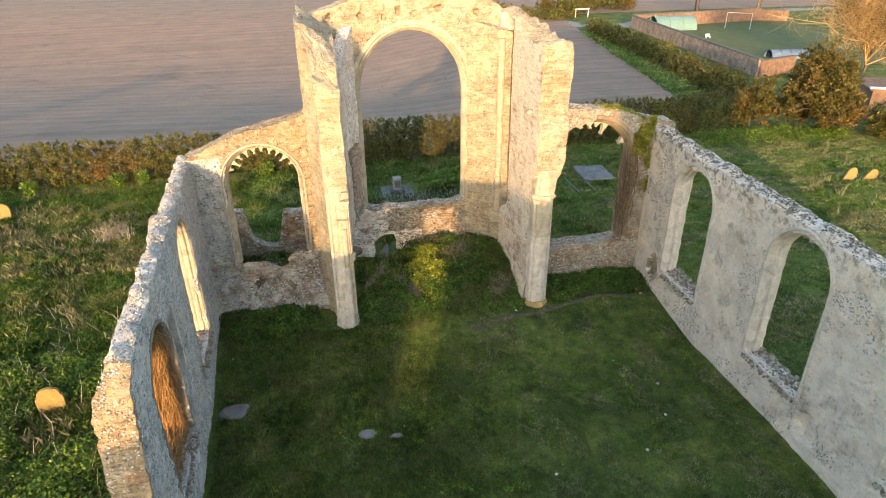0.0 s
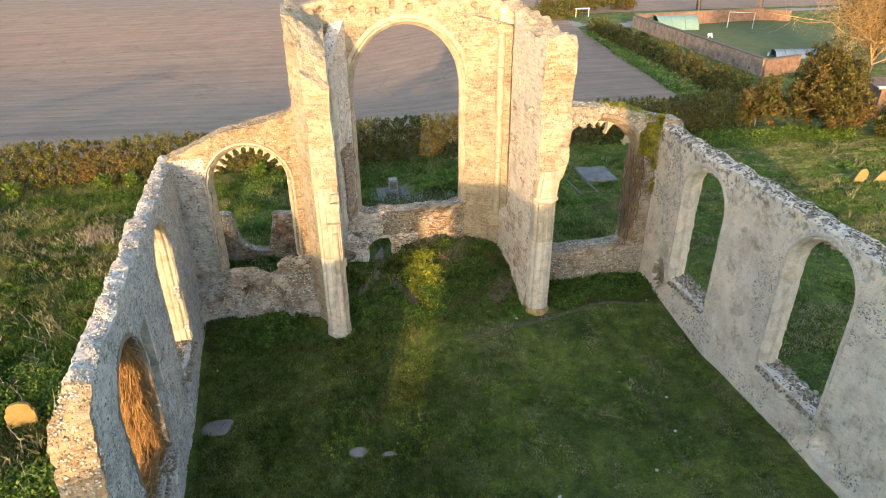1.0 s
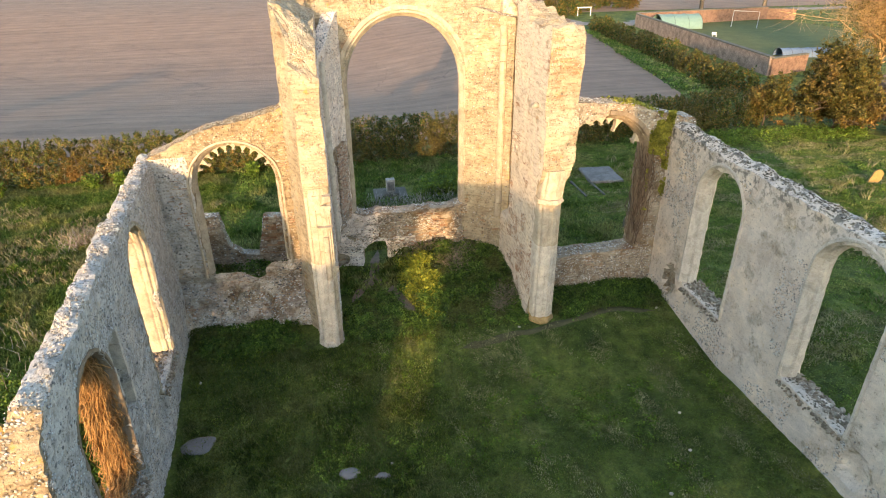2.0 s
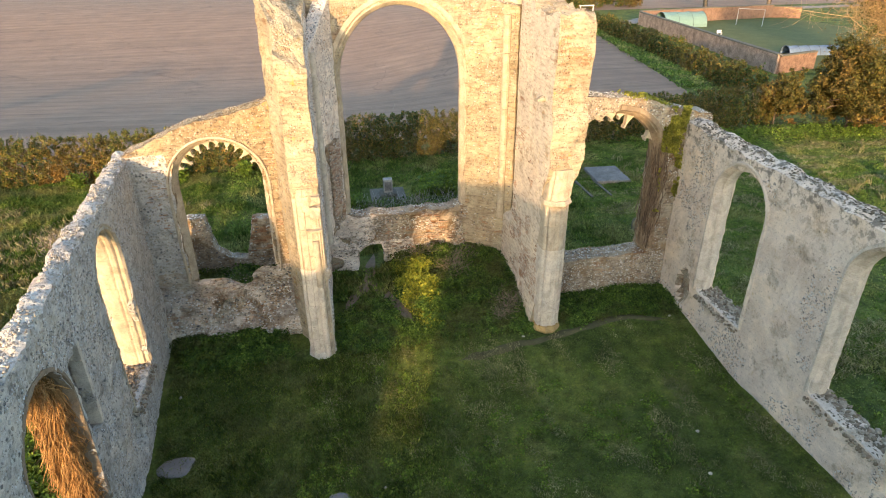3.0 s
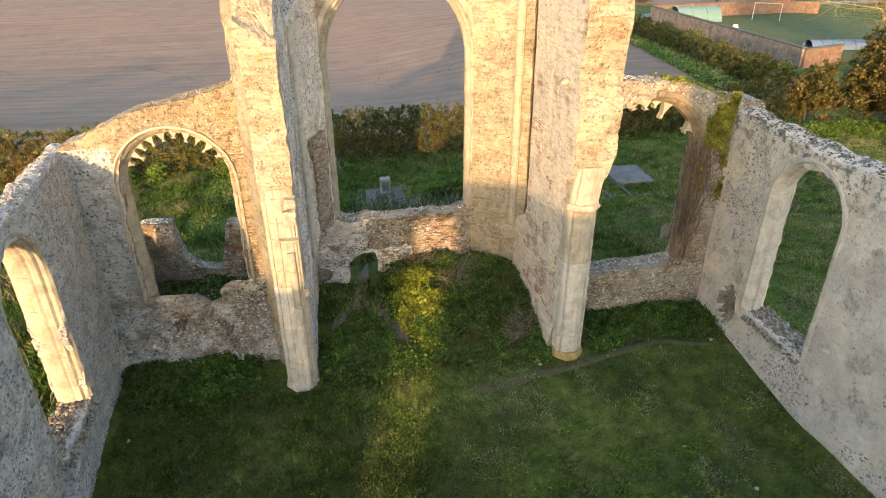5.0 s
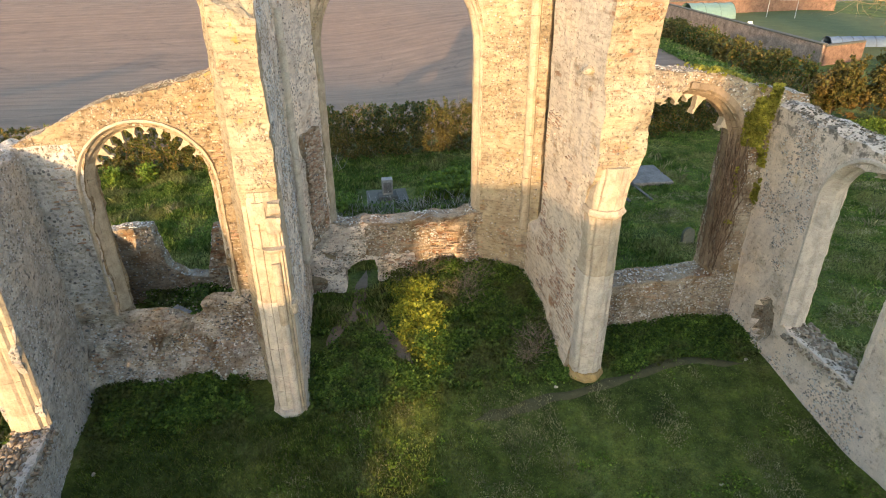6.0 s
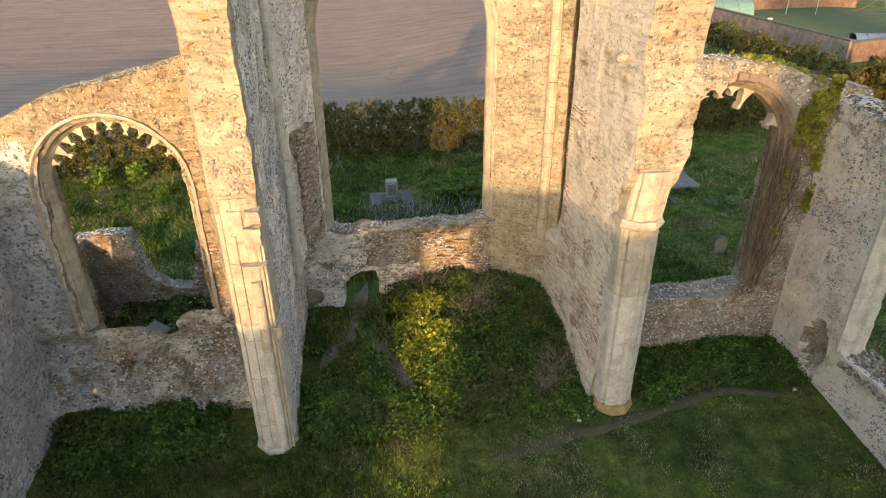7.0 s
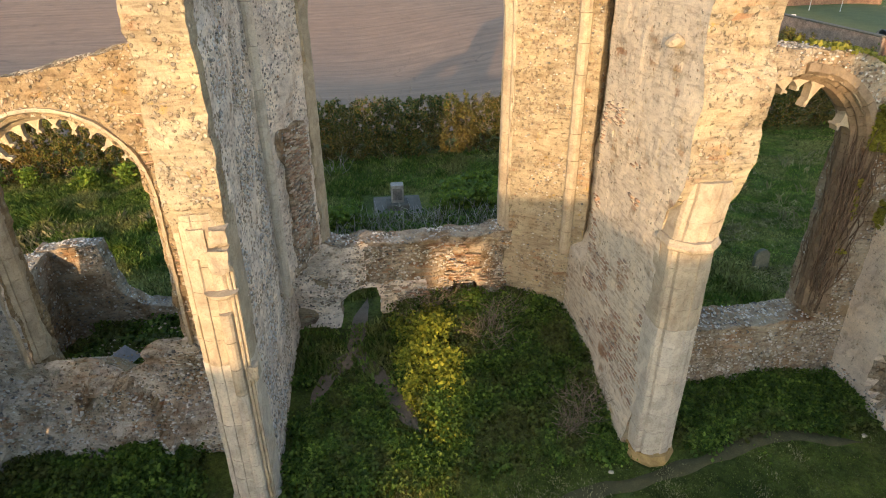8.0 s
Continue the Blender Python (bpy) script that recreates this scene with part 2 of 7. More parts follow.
def leafy(name, stops, rough=0.6, through_light=0.35, patch=None):
    """Leaves and blades, each piece with its own tint; stops colour them piece by piece."""
    m, nt, b = mat(name, rough)
    g = nt.nodes.new("ShaderNodeNewGeometry")
    v = coords(nt)
    c = ramp(nt, g.outputs["Random Per Island"], stops)
    c = mix(nt, 1.0, ramp(nt, noise_tex(nt, v, 0.55, 4, 0.6), [(0.3, (0.62, 0.66, 0.6)), (0.7, (1.3, 1.25, 1.2))]), c, "MULTIPLY")
    c = mix(nt, 1.0, ramp(nt, noise_tex(nt, v, 3.2, 4, 0.65), [(0.34, (0.55, 0.58, 0.52)), (0.66, (1.4, 1.36, 1.3))]), c, "MULTIPLY")
    if patch:
        c = mix(nt, ramp(nt, noise_tex(nt, v, patch[1], 4, 0.6), [(0.48, (0, 0, 0)), (0.60, (1, 1, 1))]), c, mix(nt, 1.0, ramp(nt, g.outputs["Random Per Island"], [(0.0, (0.6, 0.6, 0.6)), (1.0, (1.4, 1.4, 1.4))]), patch[0], "MULTIPLY"))
    nt.links.new(c, b.inputs["Base Color"])
    tr = nt.nodes.new("ShaderNodeBsdfTranslucent")
    nt.links.new(c, tr.inputs[0])
    ms = nt.nodes.new("ShaderNodeMixShader")
    ms.inputs[0].default_value = through_light
    nt.links.new(b.outputs[0], ms.inputs[1])
    nt.links.new(tr.outputs[0], ms.inputs[2])
    nt.links.new(ms.outputs[0], nt.nodes["Material Output"].inputs[0])
    return m


M_FLINT_PIECE, _nt, _b = mat("flint_pieces", 0.75)
_g = _nt.nodes.new("ShaderNodeNewGeometry")
_c = ramp(_nt, _g.outputs["Random Per Island"], [(0.0, (0.15, 0.145, 0.14)), (0.12, (0.60, 0.58, 0.54)), (0.30, (0.34, 0.31, 0.27)), (0.5, (0.44, 0.40, 0.34)), (0.66, (0.56, 0.53, 0.48)), (0.82, (0.27, 0.25, 0.22)), (0.94, (0.40, 0.26, 0.17))], "CONSTANT")
_c = mix(_nt, 1.0, ramp(_nt, noise_tex(_nt, coords(_nt), 30, 4, 0.7), [(0.3, (0.75, 0.75, 0.75)), (0.7, (1.15, 1.15, 1.15))]), _c, "MULTIPLY")
_nt.links.new(_c, _b.inputs["Base Color"])
M_FLINT_TOP, _nt, _b = mat("flint_wall_top", 0.8)
_g = _nt.nodes.new("ShaderNodeNewGeometry")
_c = ramp(_nt, _g.outputs["Random Per Island"], [(0.0, (0.22, 0.19, 0.15)), (0.2, (0.44, 0.40, 0.34)), (0.42, (0.33, 0.28, 0.22)), (0.62, (0.40, 0.355, 0.29)), (0.84, (0.58, 0.55, 0.50))], "CONSTANT")
_nt.links.new(_c, _b.inputs["Base Color"])
M_FLINT_WARM, _nt, _b = mat("rubble_warm_pieces", 0.85)
_g = _nt.nodes.new("ShaderNodeNewGeometry")
_c = ramp(_nt, _g.outputs["Random Per Island"], [(0.0, (0.30, 0.24, 0.17)), (0.15, (0.43, 0.375, 0.28)), (0.45, (0.38, 0.325, 0.24)), (0.70, (0.44, 0.38, 0.29)), (0.90, (0.36, 0.24, 0.16))], "CONSTANT")
_c = mix(_nt, 1.0, ramp(_nt, noise_tex(_nt, coords(_nt), 30, 4, 0.7), [(0.3, (0.8, 0.8, 0.8)), (0.7, (1.12, 1.12, 1.12))]), _c, "MULTIPLY")
_nt.links.new(_c, _b.inputs["Base Color"])
M_FLINT_PALE, _nt, _b = mat("flint_pale_grey", 0.7)
_g = _nt.nodes.new("ShaderNodeNewGeometry")
_c = ramp(_nt, _g.outputs["Random Per Island"], [(0.0, (0.24, 0.23, 0.215)), (0.14, (0.58, 0.57, 0.55)), (0.40, (0.40, 0.375, 0.34)), (0.58, (0.49, 0.475, 0.45)), (0.78, (0.66, 0.65, 0.63)), (0.90, (0.33, 0.28, 0.22))], "CONSTANT")
_c = mix(_nt, 1.0, ramp(_nt, noise_tex(_nt, coords(_nt), 30, 4, 0.7), [(0.3, (0.8, 0.8, 0.8)), (0.7, (1.1, 1.1, 1.1))]), _c, "MULTIPLY")
_nt.links.new(_c, _b.inputs["Base Color"])
M_FLINT_DARK, _nt, _b = mat("flint_dark_lichened", 0.85)
_g = _nt.nodes.new("ShaderNodeNewGeometry")
_c = ramp(_nt, _g.outputs["Random Per Island"], [(0.0, (0.07, 0.055, 0.035)), (0.2, (0.15, 0.12, 0.08)), (0.4, (0.27, 0.225, 0.165)), (0.6, (0.19, 0.145, 0.095)), (0.75, (0.34, 0.295, 0.23)), (0.9, (0.11, 0.085, 0.055))], "CONSTANT")
_c = mix(_nt, 1.0, ramp(_nt, noise_tex(_nt, coords(_nt), 30, 4, 0.7), [(0.3, (0.7, 0.7, 0.7)), (0.7, (1.2, 1.2, 1.2))]), _c, "MULTIPLY")
_nt.links.new(_c, _b.inputs["Base Color"])
M_FLINT_TAN, _nt, _b = mat("flint_weathered_tan", 0.85)
_g = _nt.nodes.new("ShaderNodeNewGeometry")
_c = ramp(_nt, _g.outputs["Random Per Island"], [(0.0, (0.17, 0.13, 0.085)), (0.2, (0.31, 0.255, 0.185)), (0.45, (0.24, 0.18, 0.125)), (0.65, (0.37, 0.31, 0.235)), (0.85, (0.20, 0.155, 0.11))], "CONSTANT")
_nt.links.new(_c, _b.inputs["Base Color"])
M_FLINT_ONE, _nt, _b = mat("flint_single", 0.75)
_g = _nt.nodes.new("ShaderNodeObjectInfo")
_c = ramp(_nt, _g.outputs["Random"], [(0.0, (0.26, 0.24, 0.21)), (0.12, (0.42, 0.38, 0.31)), (0.30, (0.34, 0.29, 0.23)), (0.5, (0.40, 0.35, 0.27)), (0.66, (0.43, 0.385, 0.31)), (0.82, (0.31, 0.27, 0.22)), (0.94, (0.37, 0.25, 0.17))], "CONSTANT")
_c = mix(_nt, 1.0, ramp(_nt, noise_tex(_nt, coords(_nt), 30, 4, 0.7), [(0.3, (0.75, 0.75, 0.75)), (0.7, (1.15, 1.15, 1.15))]), _c, "MULTIPLY")
_nt.links.new(_c, _b.inputs["Base Color"])

# ground: mown grass, worn and dry patches
M_GROUND, _nt, _b = mat("rough_grass_turf", 0.95)
_v = coords(_nt)
_c = ramp(_nt, noise_tex(_nt, _v, 0.45, 6, 0.65), [(0.32, (0.036, 0.056, 0.010)), (0.5, (0.082, 0.110, 0.020)), (0.68, (0.175, 0.185, 0.042))])
_c = mix(_nt, ramp(_nt, noise_tex(_nt, _v, 0.8, 8, 0.75, 0.3), [(0.55, (0, 0, 0)), (0.70, (0.55, 0.55, 0.55))]), _c, (0.24, 0.22, 0.11))
_c = mix(_nt, ramp(_nt, noise_tex(_nt, _v, 5.0, 6, 0.75), [(0.52, (0, 0, 0)), (0.68, (0.6, 0.6, 0.6))]), _c, (0.13, 0.165, 0.055))
_c = mix(_nt, 1.0, ramp(_nt, noise_tex(_nt, _v, 2.6, 5, 0.7), [(0.33, (0.55, 0.58, 0.5)), (0.67, (1.45, 1.40, 1.3))]), _c, "MULTIPLY")
_c = mix(_nt, 1.0, ramp(_nt, noise_tex(_nt, _v, 17, 6, 0.8), [(0.28, (0.35, 0.35, 0.35)), (0.72, (1.65, 1.65, 1.55))]), _c, "MULTIPLY")
_nt.links.new(_c, _b.inputs["Base Color"])
bump(_nt, _b, noise_tex(_nt, _v, 18, 6, 0.75), 1.0, 0.06)

# field: drilled bare soil
M_FIELD, _nt, _b = mat("drilled_soil", 0.95)
_v = coords(_nt)
_c = ramp(_nt, noise_tex(_nt, coords(_nt, (0.02, 0.35, 1)), 1.0, 5, 0.6), [(0.3, (0.245, 0.161, 0.112)), (0.7, (0.285, 0.192, 0.134))])
_rows = noise_tex(_nt, coords(_nt, (0.03, 2.2, 1)), 1.0, 3, 0.6)
_c = mix(_nt, 1.0, ramp(_nt, _rows, [(0.35, (0.90, 0.90, 0.90)), (0.65, (1.07, 1.07, 1.07))]), _c, "MULTIPLY")
_c = mix(_nt, 1.0, ramp(_nt, noise_tex(_nt, _v, 0.35, 8, 0.75), [(0.3, (0.78, 0.78, 0.80)), (0.7, (1.14, 1.13, 1.1))]), _c, "MULTIPLY")
_w = nd(_nt, "ShaderNodeTexWave", Scale=0.14, Distortion=0.5, Detail=2.0)
_w.bands_direction = "Y"
_w.inputs["Detail Scale"].default_value = 0.15
_nt.links.new(_v, _w.inputs["Vector"])
_c = mix(_nt, 1.0, ramp(_nt, _w.outputs["Fac"], [(0.1, (0.94, 0.935, 0.93)), (0.6, (1.03, 1.02, 1.01))]), _c, "MULTIPLY")
# straying wheel and hoof tracks, broken into clods
_t = noise_tex(_nt, coords(_nt, (0.022, 0.05, 1)), 1.0, 2, 0.5, 0.6)
_t = ramp(_nt, _t, [(0.493, (0, 0, 0)), (0.500, (1, 1, 1)), (0.507, (0, 0, 0))])
_t = math_node(_nt, "MULTIPLY", _t, ramp(_nt, noise_tex(_nt, _v, 0.9, 3, 0.7), [(0.42, (0, 0, 0)), (0.55, (0.6, 0.6, 0.6))]))
_c = mix(_nt, _t, _c, (0.13, 0.085, 0.065))
_nt.links.new(_c, _b.inputs["Base Color"])
bump(_nt, _b, math_node(_nt, "ADD", _rows, noise_tex(_nt, _v, 6, 5, 0.7)), 0.5, 0.08)

# ================= ground =================
def ground_z(x, y):
    x, y = np.asarray(x, float), np.asarray(y, float)
    z = -0.19 + 0.42 * smoothstep(16.5, 20.0, y)
    z = z + 0.20 * smoothstep(9.8, 12.3, x) * smoothstep(19.6, 13.0, y) * smoothstep(13.2, 12.9, x)
    inside = smoothstep(1.2, 2.4, x) * (1 - smoothstep(7.2, 8.6, x)) * smoothstep(19.6, 22.5, y) * (1 - smoothstep(25.5, 28, y))
    z = z + 0.30 * inside * smoothstep(3.4, 5.2, x) + 0.05 * inside
    out = np.maximum(np.maximum(smoothstep(-2.6, -5.0, x), smoothstep(12.6, 15.0, x)), smoothstep(24, 28, y))
    z = z + out * (0.10 - z) * 0.9
    z = z + dip(x, y) * smoothstep(39.0, 41.0, y)
    z = z - 0.6 * smoothstep(39.5, 43.0, y) * smoothstep(190, 180, y) * smoothstep(0.0, 3.0, np.interp(y, [38, 47, 80, 125, 190], [22.5, 28.5, 34.5, 43.5, 56.0]) - x)
    near = smoothstep(45, 20, np.abs(x - 5)) * smoothstep(60, 34, y)
    z = z + near * (0.16 * (fbm(x * 0.35, y * 0.35, 0, 3) - 0.5) + 0.07 * (fbm(x * 1.6, y * 1.6, 0, 5) - 0.5))
    return z


def dip(x, y):
    """The field sinks gently behind the hedge and rises again."""
    fall = 2.6 * smoothstep(34.0, 72.0, y + 0.25 * x) * (1 - 0.9 * smoothstep(72.0, 125.0, y + 0.25 * x))
    return -fall * smoothstep(24.0, 2.0, x)


def gz(x, y):
    return float(ground_z(np.array([x]), np.array([y]))[0])


gx = np.unique(np.concatenate([np.linspace(-900, -60, 15), np.linspace(-60, -18, 30), np.arange(-18, 34, 0.22), np.linspace(34, 90, 40), np.linspace(90, 900, 15)]))
gy = np.unique(np.concatenate([np.linspace(-900, -40, 12), np.linspace(-40, 3, 25), np.arange(3, 40, 0.22), np.linspace(40, 130, 50), np.linspace(130, 1200, 15)]))
GX, GY = np.meshgrid(gx, gy, indexing="ij")
gv = np.stack([GX, GY, ground_z(GX, GY)], -1).reshape(-1, 3)
ii, jj = np.meshgrid(np.arange(len(gx) - 1), np.arange(len(gy) - 1), indexing="ij")
q = (ii * len(gy) + jj).ravel()
put("ground", fast_mesh("ground", gv, np.stack([q, q + len(gy), q + len(gy) + 1, q + 1], 1), True), M_GROUND,
    label="rough churchyard turf with worn dry patches", category="ground", kind="structure")

# ploughed field beyond the hedge, with a rolled drill row every step
fy = np.arange(38.6, 190, 0.32)
fx = np.concatenate([np.linspace(-260, -60, 8), np.arange(-60, 34, 2.0), [34.0]])
FXX, FYY = np.meshgrid(fx, fy, indexing="ij")
edge_x = np.interp(FYY, [38, 47, 80, 125, 190], [22.5, 28.5, 34.5, 43.5, 56.0])
FXX = np.minimum(FXX, edge_x)
FXX[-1, :] = edge_x[-1, :]
FZZ = 0.13 + dip(FXX, FYY) + 0.008 * np.sin(FYY / 0.95 * np.pi) + 0.04 * (fbm(FXX * 0.5, FYY * 1.7, 0, 8) - 0.5)
fv = np.stack([FXX, FYY, FZZ], -1).reshape(-1, 3)
ii, jj = np.meshgrid(np.arange(len(fx) - 1), np.arange(len(fy) - 1), indexing="ij")
q = (ii * len(fy) + jj).ravel()
put("field", fast_mesh("field", fv, np.stack([q, q + len(fy), q + len(fy) + 1, q + 1], 1), True), M_FIELD,
    label="bare drilled field of pinkish brown soil", category="field", kind="structure")

# ================= masonry tools =================
_bm = bmesh.new()
bmesh.ops.create_icosphere(_bm, subdivisions=1, radius=1.0)
_bm.verts.ensure_lookup_table()
ICO_V = np.array([v.co[:] for v in _bm.verts])
ICO_F = np.array([[v.index for v in f.verts] for f in _bm.faces])
_bm.free()


def stones_mesh(name, centres, normals, sizes, seed, flat=0.55):
    """Many lumpy stones joined; each lies flat along its normal."""
    r = np.random.default_rng(seed)
    n = len(centres)
    if n == 0:
        return None
    normals = normals / np.maximum(np.linalg.norm(normals, axis=1, keepdims=True), 1e-6)
    ref = np.where(np.abs(normals[:, 2:3]) < 0.8, np.array([[0, 0, 1.0]]), np.array([[1.0, 0, 0]]))
    t1 = np.cross(normals, ref)
    t1 /= np.linalg.norm(t1, axis=1, keepdims=True)
    t2 = np.cross(normals, t1)
    a = r.uniform(-0.5, 0.5, n)[:, None]
    e1, e2 = t1 * np.cos(a) + t2 * np.sin(a), t2 * np.cos(a) - t1 * np.sin(a)
    s1, s2 = (sizes * r.uniform(0.8, 1.5, n))[:, None], (sizes * r.uniform(0.6, 1.0, n))[:, None]
    s3 = (sizes * flat * r.uniform(0.7, 1.1, n))[:, None]
    lump = ICO_V[None] * r.uniform(0.78, 1.15, (n, len(ICO_V), 1))
    v = centres[:, None] + lump[..., :1] * (e1 * s1)[:, None] + lump[..., 1:2] * (e2 * s2)[:, None] + lump[..., 2:] * (normals * s3)[:, None]
    f = ICO_F[None] + (np.arange(n) * len(ICO_V))[:, None, None]
    return fast_mesh(name, v.reshape(-1, 3), f.reshape(-1, 3))


STONE_KINDS = []
for _k in range(10):
    STONE_KINDS.append(stones_mesh("flint", np.zeros((1, 3)), np.array([[0, 0, 1.0]]), np.array([1.0]), 100 + _k))
    STONE_KINDS[-1].materials.append(M_FLINT_ONE)
PIECES = []          # single stones, laid at the end of the file: (parent, centre, normal, size)


def holes(u, z, spots, depth=0.22, radius=0.075):
    out = 0 * u
    for a_, b_ in spots:
        out = np.maximum(out, depth * smoothstep(radius * 1.25, radius * 0.75, np.hypot(u - a_, z - b_)))
    return out


class Wall:
    """A masonry wall: solid(u, z) < 0 inside; u runs along `along` from `origin`, w goes back from the seen face."""

    def __init__(self, origin, along, back, thick):
        self.o, self.a, self.b, self.t = np.array(origin, float), np.array(along, float), np.array(back, float), thick
        self.a /= np.linalg.norm(self.a)
        self.b /= np.linalg.norm(self.b)

    def at(self, u, z, w=0.0):
        u, z, w = np.broadcast_arrays(np.asarray(u, float), np.asarray(z, float), np.asarray(w, float))
        return self.o + u[..., None] * self.a + w[..., None] * self.b + z[..., None] * np.array([0, 0, 1.0])


def build_wall(name, wall, solid, u0, u1, z0, z1, material, label, step=0.1, rough=0.05, relief=None, layers=5, ragged=0.10, seed=1, stones=39, size=0.024,
               top_stones=70, singles=0, single_zone=None, parent=None, taper=None, thin=None, rim_material=None, flat=0.55, zones=(), pieces=None):
    us, zs = np.arange(u0, u1 + step, step), np.arange(z0, z1 + step, step)
    U, Z = np.meshgrid(us, zs, indexing="ij")

    def field_(u, z):
        r = solid(u, z)
        return r + ragged * (fbm(u * 1.9, z * 1.9, seed, seed + 20, 4) - 0.5) * 2

    S = field_(U, Z)
    S = np.where(np.abs(S) < 1e-4, 1e-4, S)
    verts, key_of, faces, rims = [], {}, [], []

    def corner(i, j):
        k = (i, j)
        if k not in key_of:
            key_of[k] = len(verts)
            verts.append((us[i], zs[j]))
        return key_of[k]

    def cut(i, j, k, l):
        key = ((i, j), (k, l)) if (i, j) < (k, l) else ((k, l), (i, j))
        if key not in key_of:
            a, b = S[i, j], S[k, l]
            t = min(max(a / (a - b), 0.08), 0.92)
            key_of[key] = len(verts)
            verts.append((us[i] + (us[k] - us[i]) * t, zs[j] + (zs[l] - zs[j]) * t))
        return key_of[key]

    inside = S < 0
    for i in range(len(us) - 1):
        for j in range(len(zs) - 1):
            cs = ((i, j), (i + 1, j), (i + 1, j + 1), (i, j + 1))
            ins = [inside[c] for c in cs]
            if not any(ins):
                continue
            poly, cuts = [], []
            for k in range(4):
                c, d = cs[k], cs[(k + 1) % 4]
                if ins[k]:
                    poly.append(corner(*c))
                if ins[k] != ins[(k + 1) % 4]:
                    v = cut(*c, *d)
                    poly.append(v)
                    cuts.append((v, ins[k]))
            if len(poly) >= 3:
                faces.append(poly)
            if len(cuts) == 2:
                a, b = cuts
                rims.append((a[0], b[0]) if a[1] else (b[0], a[0]))
            elif len(cuts) == 4:
                for a, b in ((0, 1), (2, 3)) if not ins[0] else ((3, 0), (1, 2)):
                    a, b = cuts[a], cuts[b]
                    rims.append((a[0], b[0]) if a[1] else (b[0], a[0]))
    # outer box edges of the grid are closed too
    vu = np.array(verts)
    n = len(vu)
    rim_ids = sorted({k for e in rims for k in e})
    all_uv, all_w = [vu, vu], [np.zeros(n), np.full(n, wall.t)]
    layer_index = {}
    base = 2 * n
    for L in range(1, layers):
        for c, k in enumerate(rim_ids):
            layer_index[(k, L)] = base + c
        base += len(rim_ids)
        all_uv.append(vu[rim_ids] if rim_ids else np.zeros((0, 2)))
        all_w.append(np.full(len(rim_ids), wall.t * L / layers))
    for k in rim_ids:
        layer_index[(k, 0)], layer_index[(k, layers)] = k, n + k
    uv, w = np.concatenate(all_uv), np.concatenate(all_w)
    if relief is not None:
        d = relief(uv[:, 0], uv[:, 1])
        w = np.where(w < 1e-6, w + d, w)
    if thin is not None:
        w = np.where(w > 0, w * thin(uv[:, 0], uv[:, 1]), w)
    zz = uv[:, 1]
    if taper is not None:
        zz = zz + taper(uv[:, 0], uv[:, 1], w)
    P = wall.at(uv[:, 0], zz, w)
    for ax in range(3):
        P[:, ax] += rough * 1.4 * (fbm(P[:, 0] * 2.3, P[:, 1] * 2.3, P[:, 2] * 2.3, 31 + ax + seed, 2) - 0.5) + rough * (vnoise(P[:, 0] * 9, P[:, 1] * 9, P[:, 2] * 9, 51 + ax) - 0.5)
    out = [list(f) for f in faces] + [[n + k for k in reversed(f)] for f in faces]
    for a, b in rims:
        for L in range(layers):
            out.append([layer_index[(b, L)], layer_index[(a, L)], layer_index[(a, L + 1)], layer_index[(b, L + 1)]])
    flip = np.dot(np.cross(wall.a, [0, 0, 1.0]), wall.b) > 0
    if flip:
        out = [list(reversed(f)) for f in out]
    me = mesh_of(name, P, out)
    me.materials.append(material)
    if zones:
        cu = np.array([vu[f].mean(0) for f in faces])
        index = np.zeros(len(out), np.int32)
        ru = np.repeat((vu[[e[0] for e in rims]] + vu[[e[1] for e in rims]]) / 2, layers, 0)
        for k, (where, other, *edges) in enumerate(zones):
            me.materials.append(other)
            index[:len(faces)][where(cu[:, 0], cu[:, 1])] = k + 1
            if edges:
                index[2 * len(faces):][where(ru[:, 0], ru[:, 1])] = k + 1
        me.polygons.foreach_set("material_index", index)
    ob = put(name, me, material, parent, label, "" if parent else "wall", "" if parent else "structure")
    # proud stones on both faces and on the broken edges
    r = np.random.default_rng(seed + 400)
    cen, nor, siz = [], [], []
    area = (u1 - u0) * (z1 - z0)
    for side, front in ((0, True), (1, False)):
        m = int(area * stones * (1.0 if front else 0.4))
        u, z = r.uniform(u0, u1, m), r.uniform(z0, z1, m)
        keep = field_(u, z) < -0.05
        if M_SOUTH is material:
            keep &= (fbm(u * 0.8, z * 0.8, 4, 77) > 0.62) | (z < 1.5) & (np.abs((u - 13.62 + 2.3) % 4.6 - 2.3 + 0.2) < 0.95) & (fbm(u * 1.3, z * 1.3, 4, 78) > 0.42) | (z < 0.6) & (fbm(u * 1.1, z * 1.1, 4, 78) > 0.5)
        u, z = u[keep], z[keep]
        d = relief(u, z) if (relief is not None and front) else 0 * u
        far = np.full(len(u), wall.t) * (thin(u, z) if thin is not None else 1.0)
        cen.append(wall.at(u, z, d + 0.0 if front else far))
        nor.append(np.tile(-wall.b if front else wall.b, (len(u), 1)))
        siz.append(r.uniform(0.6, 1.25, len(u)) * size)
    if rims:
        ra, rb = vu[[e[0] for e in rims]], vu[[e[1] for e in rims]]
        tang = rb - ra
        ln = np.linalg.norm(tang, axis=1)
        nrm = np.stack([tang[:, 1], -tang[:, 0]], 1) / np.maximum(ln, 1e-6)[:, None]
        mid_ = (ra + rb) / 2
        g = 0.03
        sign = np.where(field_(mid_[:, 0] + nrm[:, 0] * g, mid_[:, 1] + nrm[:, 1] * g) > field_(mid_[:, 0] - nrm[:, 0] * g, mid_[:, 1] - nrm[:, 1] * g), 1, -1)
        nrm *= sign[:, None]
